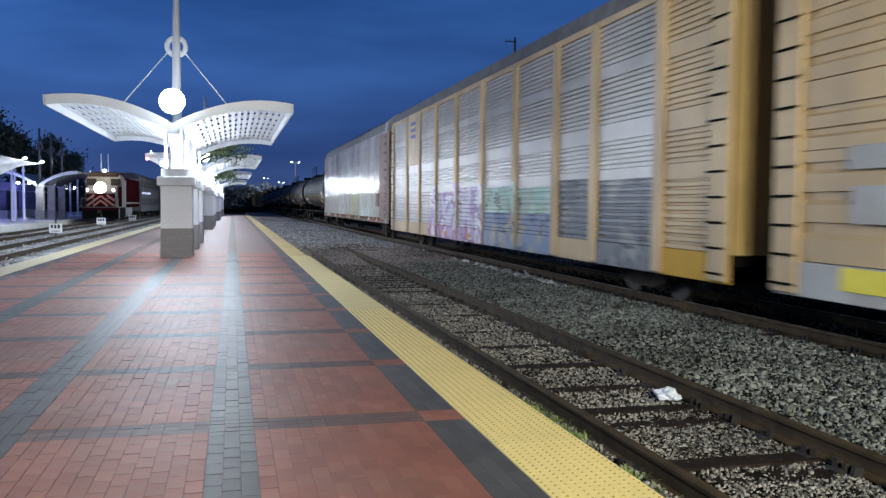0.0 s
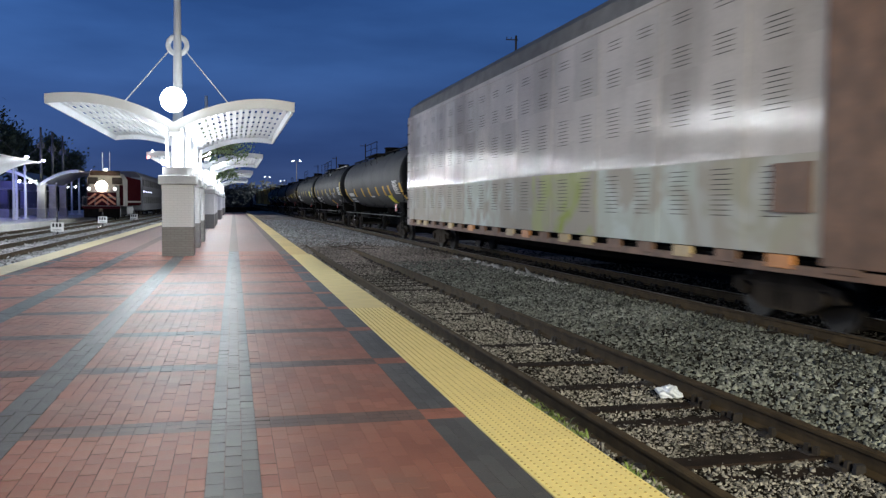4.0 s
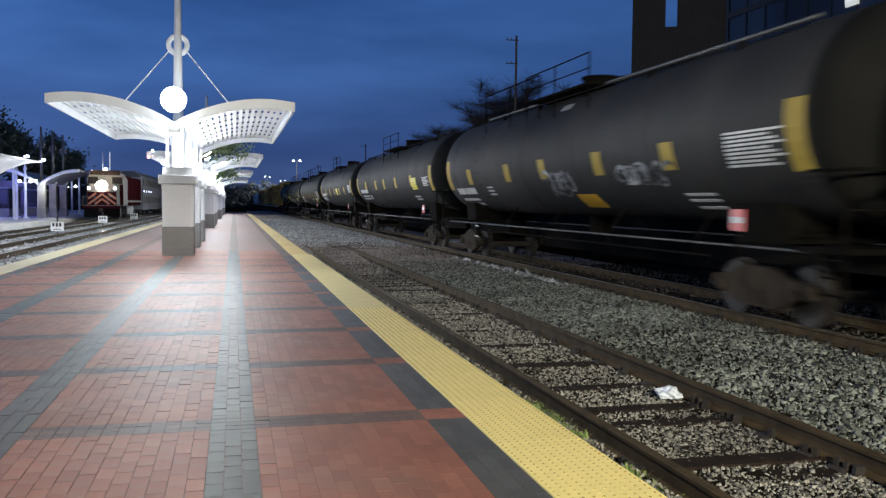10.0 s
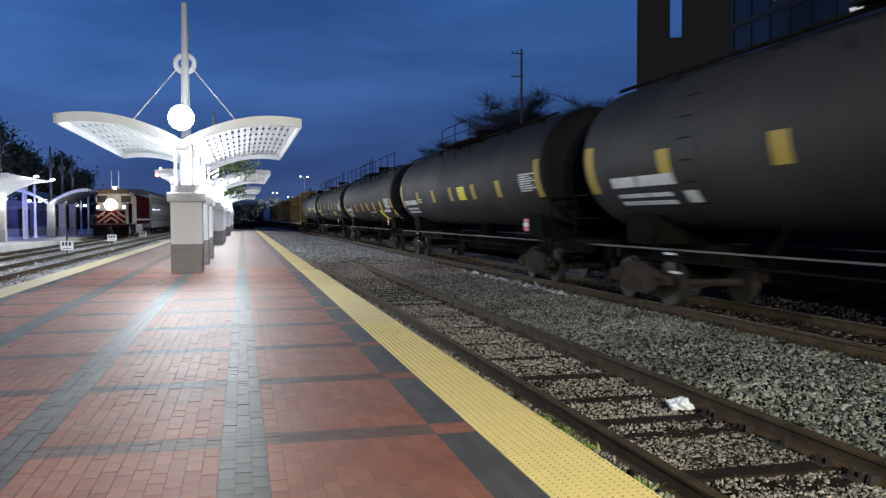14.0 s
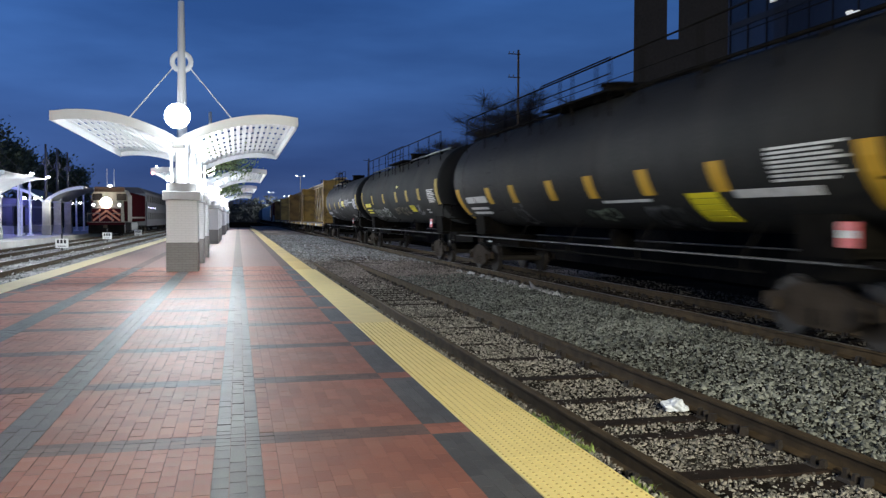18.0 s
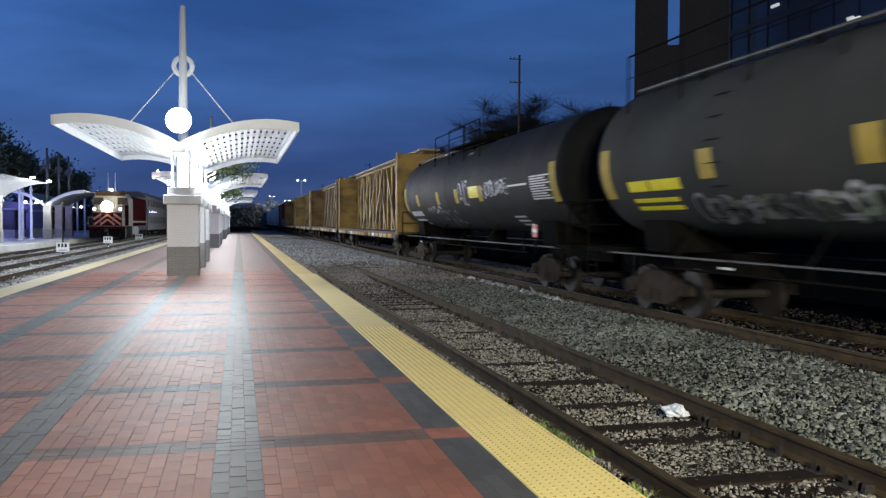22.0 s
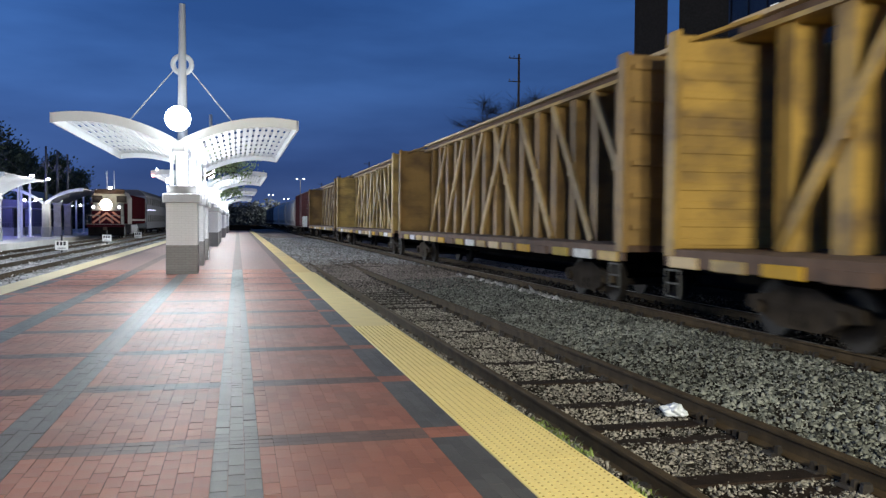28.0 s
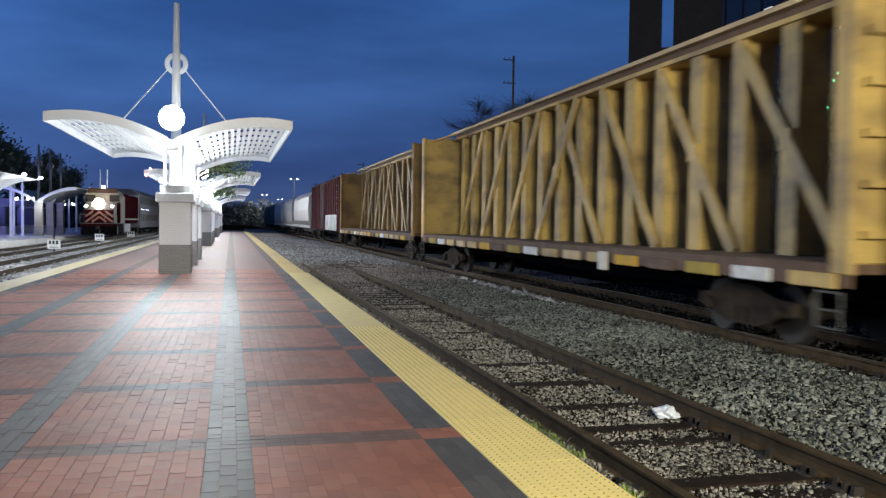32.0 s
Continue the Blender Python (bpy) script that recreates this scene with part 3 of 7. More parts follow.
bmesh.ops.create_uvsphere(bm, u_segments=12, v_segments=8, radius=0.085, matrix=Matrix.Translation((-3.12, -1.45, 4.06)))
part("marker_lamp", bm, glow("red_lamp_glass", (1.0, 0.35, 0.32), 6.0), second, "small red lamp under the wing tip", smooth=True)
bm = bmesh.new()
bmesh.ops.create_uvsphere(bm, u_segments=10, v_segments=6, radius=0.05, matrix=Matrix.Translation((-2.9, -1.45, 4.44)))
part("marker_lamp", bm, M_LAMP2, second, "small white lamp on the wing", smooth=True)

# ---------------------------------------------------------------- the freight train


# seconds and metres that the train has rolled towards the camera; its pace is a little uneven
ROLLED = (
    (0, 0.0), (1, 8.66), (2, 16.80), (5, 40.16), (6, 47.90), (7, 56.01), (8, 64.47), (9, 73.55), (10, 81.97), (11, 90.98), (12, 98.60), (13, 106.81), (14, 115.63),
    (14.5, 119.71), (16.5, 137.07), (17, 141.24), (18, 149.04), (18.4, 153.26), (19, 158.05), (20, 166.34), (21, 175.11), (22, 183.21), (23, 191.39), (24, 199.34), (25, 207.40),
    (28, 231.73), (29, 239.28), (30, 246.51), (31, 254.83), (32, 262.46),
)
CARS = []
M_TANK = material("black_tank_paint", (0.0115, 0.0118, 0.0118), 0.72, 0.0, vary=0.3, scale=0.5, grain=18, bump=0.05, dirt=(0.026, 0.024, 0.021), dirt_amt=0.55, dirt_scale=0.7, streak=(1, 1, 0.3), spec=0.14)
M_TANK3 = material("faded_black_tank_paint", (0.017, 0.0175, 0.018), 0.72, 0.0, vary=0.3, scale=0.5, grain=18, bump=0.05, dirt=(0.036, 0.034, 0.031), dirt_amt=0.55, dirt_scale=0.7, streak=(1, 1, 0.3), spec=0.15)
M_TANK4 = material("worn_black_tank_paint", (0.022, 0.022, 0.023), 0.7, 0.0, vary=0.3, scale=0.5, grain=18, bump=0.05, dirt=(0.046, 0.042, 0.038), dirt_amt=0.55, dirt_scale=0.6, streak=(1, 1, 0.3), spec=0.16)
M_TANK2 = material("grey_tank_paint", (0.05, 0.05, 0.051), 0.7, 0.0, vary=0.25, scale=0.5, grain=18, bump=0.05, dirt=(0.05, 0.048, 0.044), dirt_amt=0.5, dirt_scale=0.7, streak=(1, 1, 0.3), spec=0.2)
M_TANK5 = material("flat_grey_tank_paint", (0.040, 0.0425, 0.041), 0.8, 0.0, vary=0.25, scale=0.5, grain=18, bump=0.05, dirt=(0.055, 0.05, 0.045), dirt_amt=0.5, dirt_scale=0.7, streak=(1, 1, 0.3), spec=0.06)
# heads darker than the barrel: soot, with end shade painted in as well
M_TANKEND = material("sooty_shaded_tank_head", (0.0075, 0.0075, 0.0075), 0.8, vary=0.3, scale=0.8, grain=18, spec=0.12)
M_UNDER = material("black_underframe", (0.0065, 0.0058, 0.005), 0.9, 0.0, spec=0.03, vary=0.3, grain=30)
M_TRUCK = material("dusty_cast_steel", (0.042, 0.033, 0.025), 0.9, 0.0, spec=0.05, vary=0.35, scale=3, grain=30, bump=0.3)
M_WHEEL = material("steel_wheel", (0.016, 0.012, 0.0095), 0.75, 0.0, vary=0.3, grain=30)
M_GRAB = material("grey_handrail", (0.14, 0.14, 0.145), 0.5, 0.4, vary=0.15, grain=30)
M_PIPE = material("dull_pipe", (0.05, 0.05, 0.05), 0.5, spec=0.25, vary=0.2, grain=30)
M_REFY = material("yellow_reflector", (0.50, 0.29, 0.025), 0.65, spec=0.15, vary=0.08, grain=60)
M_REFYD = material("dull_yellow_reflector", (0.36, 0.26, 0.045), 0.65, spec=0.15, vary=0.12, grain=60)
M_REFY2 = material("bright_yellow_stencil", (0.72, 0.62, 0.02), 0.4, vary=0.08, grain=60)
M_MARK = material("white_stencil", (0.55, 0.55, 0.54), 0.5, vary=0.25, scale=6, grain=60)
M_REDMARK = material("red_placard", (0.50, 0.05, 0.05), 0.45, vary=0.1)


def graffiti(name, a, b, base, scale=1.4, cut=0.5, soft=0.03, rough=0.5, spec=0.3, line=True, ior=1.5):
    """Sprayed paint in loose patches over the car's own colour."""
    m = bpy.data.materials.new(name)
    m.use_nodes = True
    nt = m.node_tree
    bs = nt.nodes["Principled BSDF"]
    tc = nt.nodes.new("ShaderNodeTexCoord")
    fields = []

    def ns(sc, dist):
        n = nt.nodes.new("ShaderNodeTexNoise")
        n.inputs["Scale"].default_value = sc
        n.inputs["Detail"].default_value = 2
        n.inputs["Distortion"].default_value = dist
        nt.links.new(tc.outputs["Object"], n.inputs["Vector"])
        r = nt.nodes.new("ShaderNodeMapRange")
        r.inputs[1].default_value, r.inputs[2].default_value = cut - soft, cut + soft
        nt.links.new(n.outputs["Fac"], r.inputs[0])
        fields.append(n.outputs["Fac"])
        return r.outputs[0]

    m1 = nt.nodes.new("ShaderNodeMixRGB")
    m1.inputs[1].default_value, m1.inputs[2].default_value = (*a, 1), (*b, 1)
    nt.links.new(ns(scale, 0.8), m1.inputs[0])
    m2 = nt.nodes.new("ShaderNodeMixRGB")
    m2.inputs[1].default_value = (*base, 1)
    nt.links.new(m1.outputs[0], m2.inputs[2])
    nt.links.new(ns(scale * 0.75, 0.9), m2.inputs[0])
    edge = nt.nodes.new("ShaderNodeMath")
    edge.operation = "COMPARE"
    edge.inputs[1].default_value, edge.inputs[2].default_value = cut + 0.01, 0.013
    nt.links.new(fields[0], edge.inputs[0])
    m3 = nt.nodes.new("ShaderNodeMixRGB")
    m3.inputs[2].default_value = (a[0] * 0.25, a[1] * 0.25, a[2] * 0.25, 1)
    nt.links.new(m2.outputs[0], m3.inputs[1])
    if line:
        nt.links.new(edge.outputs[0], m3.inputs[0])
    else:
        m3.inputs[0].default_value = 0.0
    nt.links.new(m3.outputs[0], bs.inputs["Base Color"])
    bs.inputs["Roughness"].default_value = rough
    bs.inputs["Specular IOR Level"].default_value = spec
    bs.inputs["IOR"].default_value = ior
    return m


G_WHITE = graffiti("white_spray", (0.50, 0.50, 0.52), (0.26, 0.27, 0.29), (0.011, 0.011, 0.011), 1.5, 0.44, 0.12, line=False)
G_GREEN = graffiti("green_spray", (0.30, 0.36, 0.28), (0.14, 0.17, 0.12), (0.013, 0.013, 0.013), 1.6, 0.44, 0.12, line=False)


G_PALEG = graffiti("thin_grey_spray", (0.16, 0.165, 0.175), (0.09, 0.095, 0.1), (0.03, 0.03, 0.03), 2.0, 0.44, 0.12, line=False)
G_OCHRE = graffiti("ochre_spray", (0.12, 0.09, 0.03), (0.07, 0.055, 0.025), (0.05, 0.045, 0.035), 2.0, 0.44, 0.12, line=False)


def truck(parent, y):
    """A two-axle freight bogie centred at y."""
    t = part("truck", B(-0.95, 0.95, y - 0.2, y + 0.2, 0.45, 0.72, 0.03), M_UNDER, parent, "dusty two-axle truck")
    for s in (-1, 1):
        bm = bmesh.new()
        prism(bm, ((-1.25, 0.42), (-1.2, 0.60), (-0.75, 0.66), (-0.35, 0.80), (0.35, 0.80), (0.75, 0.66), (1.2, 0.60), (1.25, 0.42), (0.95, 0.38), (0.45, 0.20), (-0.45, 0.20), (-0.95, 0.38)), -0.06, 0.06)
        bmesh.ops.rotate(bm, verts=bm.verts, cent=(0, 0, 0), matrix=Matrix.Rotation(radians(90), 3, "Z"))
        bmesh.ops.translate(bm, verts=bm.verts, vec=(s * 1.0, y, 0))
        part("side_frame", bm, M_TRUCK, t)
        for k in (-0.12, 0.12):
            part("spring", R((s * 1.0, y + k, 0.24), (s * 1.0, y + k, 0.46), 0.07, 8), M_UNDER, t)
    for dy in (-0.88, 0.88):
        part("axle", R((-0.75, y + dy, 0.42), (0.75, y + dy, 0.42), 0.08, 8), M_WHEEL, t)
        for s in (-1, 1):
            bm = bmesh.new()
            rod(bm, (s * 0.70, y + dy, 0.422), (s * 0.82, y + dy, 0.422), 0.42, 22)
            rod(bm, (s * 0.68, y + dy, 0.435), (s * 0.70, y + dy, 0.435), 0.445, 22)
            part("wheel", bm, M_WHEEL, t)
            part("bearing", R((s * 0.92, y + dy, 0.46), (s * 1.13, y + dy, 0.46), 0.10, 10), M_TRUCK, t)
    return t


def coupler(parent, y, s):
    bm = bmesh.new()
    box(bm, -0.09, 0.09, min(y, y + s * 0.75), max(y, y + s * 0.75), 0.78, 0.98, 0.015)
    box(bm, -0.16, 0.16, min(y + s * 0.55, y + s * 0.80), max(y + s * 0.55, y + s * 0.80), 0.74, 1.02, 0.03)
    part("coupler", bm, M_TRUCK, parent, "rusty coupler")


def lathe_tank(r, half, head):
    prof = []
    for i in range(9):
        a = math.pi / 2 * i / 8
        prof.append((r * math.sin(a), -half - head * math.cos(a)))
    body = [(r, -half + (2 * half) * i / 8) for i in range(1, 8)]
    prof = prof + body + [(p, -q) for p, q in prof[::-1]]
    bm = bmesh.new()
    n = 48
    rings = []
    for rr, y in prof:
        if rr < 1e-4:
            rings.append([bm.verts.new((0, y, 0))])
        else:
            rings.append([bm.verts.new((rr * math.cos(2 * math.pi * k / n), y, rr * math.sin(2 * math.pi * k / n))) for k in range(n)])
    for a, b in zip(rings, rings[1:]):
        for k in range(n):
            j = (k + 1) % n
            if len(a) == 1:
                bm.faces.new((a[0], b[k], b[j]))
            elif len(b) == 1:
                bm.faces.new((a[k], b[0], a[j]))
            else:
                bm.faces.new((a[k], b[k], b[j], a[j]))
    bmesh.ops.recalc_face_normals(bm, faces=bm.faces)
    return bm


TANK_R, TANK_Z = 1.50, 2.93


def decal(parent, name, y, z, w, h, mat, label="", lift=0.005):
    """A thin plate bent to the near side of the barrel."""
    bm = bmesh.new()
    n = 5
    cols = []
    for i in range(n + 1):
        zz = z - h / 2 + h * i / n
        dz = max(-1.45, min(1.45, zz - TANK_Z))
        row = []
        half = w / 2 * (1 - 0.55 * abs(2 * i / n - 1) ** 2.2 if name == "graffiti" else 1)
        for yy in (y - half, y + half):
            for rr in (TANK_R + lift, TANK_R - 0.01):
                a = math.asin(dz / TANK_R)
                row.append(bm.verts.new((-rr * math.cos(a), yy, TANK_Z + rr * math.sin(a))))
        cols.append(row)
    for a, b in zip(cols, cols[1:]):
        for i, j in ((0, 2), (2, 3), (3, 1), (1, 0)):
            bm.faces.new((a[i], a[j], b[j], b[i]))
    for r in (cols[0], cols[-1]):
        bm.faces.new((r[0], r[1], r[3], r[2]))
    bmesh.ops.recalc_face_normals(bm, faces=bm.faces)
    return part(name, bm, mat, parent, label, smooth=False)


def tank_base(half, mat):
    """A long tank car without its markings; half: half the length over the couplers."""
    tone = "grey" if mat is M_TANK2 else "faded black" if mat in (M_TANK3, M_TANK4) else "black"
    c = thing("tank_car", tone + " cylindrical tank car with yellow reflector squares", "tank car", "tank cars of the train")
    bm = lathe_tank(TANK_R, half - 1.3, 0.70)
    bmesh.ops.translate(bm, verts=bm.verts, vec=(0, 0, TANK_Z))
    ends = [f for f in bm.faces if abs(f.calc_center_median().y) > half - 1.3]
    for f in ends:
        f.material_index = 1
    tank = part("tank", bm, mat, c, tone + " painted steel barrel", smooth=True)
    tank.data.materials.append(M_TANKEND)
    for k in range(6):
        y = -half + 2.4 + k * (2 * half - 4.8) / 5
        bm = bmesh.new()
        rod(bm, (0, y - 0.02, TANK_Z), (0, y + 0.02, TANK_Z), TANK_R + 0.006, 48)
        part("weld_seam", bm, mat, tank)
    for s in (-1, 1):
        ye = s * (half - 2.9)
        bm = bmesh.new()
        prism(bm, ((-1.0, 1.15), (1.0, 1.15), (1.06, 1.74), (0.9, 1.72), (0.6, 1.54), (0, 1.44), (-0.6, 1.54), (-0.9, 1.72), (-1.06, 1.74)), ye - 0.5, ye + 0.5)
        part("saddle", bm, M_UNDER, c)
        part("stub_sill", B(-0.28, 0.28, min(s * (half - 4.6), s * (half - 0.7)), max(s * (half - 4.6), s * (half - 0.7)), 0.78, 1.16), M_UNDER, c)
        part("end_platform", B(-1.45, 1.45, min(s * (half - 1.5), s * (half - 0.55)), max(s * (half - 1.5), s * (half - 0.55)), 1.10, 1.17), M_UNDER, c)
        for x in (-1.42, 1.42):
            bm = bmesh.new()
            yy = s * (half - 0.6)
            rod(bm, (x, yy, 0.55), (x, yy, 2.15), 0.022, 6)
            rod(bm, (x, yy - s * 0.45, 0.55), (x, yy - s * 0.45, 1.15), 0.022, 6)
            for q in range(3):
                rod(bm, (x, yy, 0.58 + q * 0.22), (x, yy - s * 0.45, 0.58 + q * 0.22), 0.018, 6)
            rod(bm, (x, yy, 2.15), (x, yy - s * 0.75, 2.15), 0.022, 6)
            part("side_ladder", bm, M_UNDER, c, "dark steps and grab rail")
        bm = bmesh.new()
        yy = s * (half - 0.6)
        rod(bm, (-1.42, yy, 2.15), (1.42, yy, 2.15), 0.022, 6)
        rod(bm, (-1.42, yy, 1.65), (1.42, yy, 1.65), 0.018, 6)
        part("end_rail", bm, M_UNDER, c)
        truck(c, s * (half - 2.9))
        coupler(c, s * (half - 0.8), s)
    for x in (-1.36, 1.36):
        part("running_rail", R((x, -half + 1.2, 1.10), (x, half - 1.2, 1.10), 0.02, 6), M_PIPE, c, "long side handrail")
        part("brake_pipe", R((x * 0.97, -half + 3.8, 0.90), (x * 0.97, half - 3.8, 0.90), 0.02, 6), M_UNDER, c)
        for k in range(5):
            y = -half + 4.2 + k * (2 * half - 8.4) / 4
            bm = bmesh.new()
            beam(bm, (x, y, 1.10), (x * 0.72, y, 1.62), 0.05, 0.02)
            beam(bm, (x * 0.97, y, 0.90), (x, y, 1.10), 0.04, 0.02)
            part("rail_bracket", bm, M_UNDER, c)
    part("bottom_outlet", R((0, 0, 1.0), (0, 0, 1.5), 0.28, 12), M_UNDER, c)
    # top walkway, manway and fittings
    part("manway", R((0, 0.2, 4.38), (0, 0.2, 4.72), 0.42, 18), M_UNDER, c, "round manway with fittings")
    part("manway_lid", R((0, 0.2, 4.72), (0, 0.2, 4.78), 0.46, 18), M_UNDER, c)
    for k, y in enumerate((-1.1, 1.3)):
        part("safety_valve", R((0, y, 4.38), (0, y, 4.62), 0.13, 10), M_UNDER, c)
    for s in (-1, 1):
        part("walkway", B(min(s * 0.62, s * 1.25), max(s * 0.62, s * 1.25), -2.0, 2.0, 4.28, 4.33), M_UNDER, c, "open grating walkway")
        bm = bmesh.new()
        for y in (-2.0, 0.0, 2.0):
            rod(bm, (s * 1.25, y, 3.75), (s * 1.25, y, 4.95), 0.018, 6)
        rod(bm, (s * 1.25, -2.0, 4.95), (s * 1.25, 2.0, 4.95), 0.018, 6)
        rod(bm, (s * 1.25, -2.0, 4.62), (s * 1.25, 2.0, 4.62), 0.014, 6)
        part("handrail", bm, M_UNDER, c)
        for q in range(6):
            z = 1.9 + q * 0.36
            x = math.sqrt(max(0.1, TANK_R ** 2 - (z - TANK_Z) ** 2))
            part("grab_rung", R((s * (x + 0.05), 5.45, z), (s * (x + 0.05), 5.80, z), 0.009, 6), M_UNDER, c, "dark grab rung")
    return c


def tag_strokes(c, y, z, w, h, mat, seed, wide=0.07):
    """A sprayed tag: one unbroken line of loose loops and slashes, bent to the barrel."""
    rng = random.Random(seed)
    bm = bmesh.new()
    n = max(2, round(w / 0.38))
    path = []
    for k in range(n):
        cy = y - w / 2 + w * (k + 0.5) / n
        a0, turn = rng.uniform(0, 6.28), rng.choice((-1, 1)) * rng.uniform(3.0, 6.0)
        ry, rz = w / n * rng.uniform(0.45, 0.8), h * rng.uniform(0.30, 0.5)
        lean, oz = rng.uniform(-0.3, 0.3), rng.uniform(-0.1, 0.1) * h
        for i in range(10):
            a = a0 + turn * i / 9
            zz = oz + rz * math.sin(a)
            path.append((cy + ry * math.cos(a) + lean * zz, z + zz))
    last = None
    for i, (yy, zz) in enumerate(path):
        ya, za = path[max(0, i - 1)]
        yb, zb = path[min(len(path) - 1, i + 1)]
        d = math.hypot(yb - ya, zb - za) or 1.0
        t = wide * (0.8 + 0.5 * math.sin(i * 0.9 + seed))
        oy, oz = -(zb - za) / d * t / 2, (yb - ya) / d * t / 2
        ring = []
        for q in (-1, 1):
            g = math.asin(max(-0.98, min(0.98, (zz + q * oz - TANK_Z) / TANK_R)))
            r = TANK_R + 0.0075 + 0.00006 * i
            ring.append(bm.verts.new((-r * math.cos(g), yy + q * oy, TANK_Z + r * math.sin(g))))
        if last:
            bm.faces.new((last[0], last[1], ring[1], ring[0]))
        last = ring
    part("graffiti", bm, mat, c, "sprayed graffiti scrawl")


def dress_tank(c, half, spec):
    """Markings of one car: reflector squares, end stripes, stencils as bars, sprayed tags."""
    e = half - 1.55
    z = spec["z"]
    for y in spec["sq"]:
        decal(c, "reflector", y, z, 0.42, 0.47, M_REFY if spec.get("sz") else M_REFYD, "yellow reflector square")
    yellow = M_REFY if spec.get("sz") else M_REFYD
    sz = spec.get("sz", 2.64)
    decal(c, "reflector", -e, sz, 0.40, 0.96, yellow, "tall yellow end stripe")
    decal(c, "reflector", e, sz, 0.40, 0.96, yellow, "tall yellow end stripe")
    # number and data stencils, as bars
    ny, nz, nw = spec["num"]
    ink = M_REFY2 if spec.get("inky") else M_MARK
    decal(c, "stencil_bar", ny + nw * 0.28, nz, nw * 0.38, 0.19, ink, "stencilled number bar", 0.0065)
    decal(c, "stencil_bar", ny - nw * 0.22, nz, nw * 0.54, 0.19, ink, "stencilled number bar", 0.0065)
    for k, (dz, h) in enumerate(((0.26, 0.07), (0.40, 0.07))):
        decal(c, "stencil_bar", ny + 0.1, nz - dz, nw * 0.82, h, ink, "stencilled data line", 0.0065)
    py, pz, pw, ph = spec["plate"]
    n = max(4, round(ph / 0.062))
    for k in range(n):
        cutw = 0.16 * ((k * 5) % 3)
        decal(c, "stencil_bar", py + cutw / 2, pz + ph / 2 - (k + 0.5) * ph / n, pw - cutw, ph / n * 0.55, M_MARK, "white data stencil")
    for y, zz, w, h in spec.get("lines", ()):
        decal(c, "stencil_bar", y, zz, w, h, M_MARK, "white stencilled marking", 0.0065)
    pa, pb = spec.get("pipe") or (-half + 1.7, half - 1.7)
    part("top_pipe", R((-0.86, pa, 4.30), (-0.86, pb, 4.30), 0.038, 6), M_PIPE if spec.get("pipe") else M_UNDER, c, "long pipe beside the tank top")
    for y in range(int(pa) + 1, int(pb) + 1, 3):
        part("pipe_clip", B(-0.89, -0.80, y - 0.03, y + 0.03, 4.10, 4.29), M_UNDER, c)
    if "rail" in spec:
        # a long railing beside the top walkway
        ra, rb = spec["rail"]
        rail = part("top_rail", R((-1.2, ra, 4.92), (-1.2, rb, 4.92), 0.02, 6), M_UNDER, c, "long dark railing on the tank top")
        m = max(2, round((rb - ra) / 2.1))
        for k in range(m + 1):
            y = ra + (rb - ra) * k / m
            part("rail_post", R((-1.2, y, 3.80), (-1.2, y, 4.92), 0.018, 6), M_UNDER, rail)
        part("rail_wire", R((-1.2, ra, 4.5), (-1.2, rb, 4.5), 0.008, 5), M_UNDER, rail)
    # placard board hung on the side rail
    y = spec["placard"]
    bm = B(-1.475, -1.455, y - 0.17, y + 0.17, 1.32, 1.64, 0.006)
    board = part("placard", bm, M_REDMARK, c, "red and white placard board")
    part("band", B(-1.481, -1.474, y - 0.15, y + 0.15, 1.44, 1.53), M_MARK, board, "white band")
    part("bracket", B(-1.452, -1.43, y - 0.03, y + 0.03, 1.05, 1.62), M_UNDER, board)
    for y, zz in spec.get("strips", ()):
        part("step_edge", B(-1.51, -1.49, y - 0.17, y + 0.17, zz - 0.018, zz + 0.018), M_MARK, c, "white edge of a step")
        part("step_hanger", B(-1.49, -1.40, y - 0.02, y + 0.02, zz - 0.015, 1.10), M_UNDER, c)
    if "yel" in spec:
        yy, zz, w, h = spec["yel"]
        for k in range(5):
            decal(c, "stencil_bar", yy, zz + h / 2 - (k + 0.5) * h / 5, w, h / 5 * 0.88, M_REFY2, "bright yellow stencil", 0.0075)
    for k, (y, zz, w, h, m) in enumerate(spec.get("patch", ())):
        decal(c, "paint_patch", y, zz, w, h, m, "painted patch", 0.0072)
    for k, (y, zz, w, h, m) in enumerate(spec.get("spray", ())):
        tag_strokes(c, y, zz, w, h, m, int(half * 100) + k * 7)


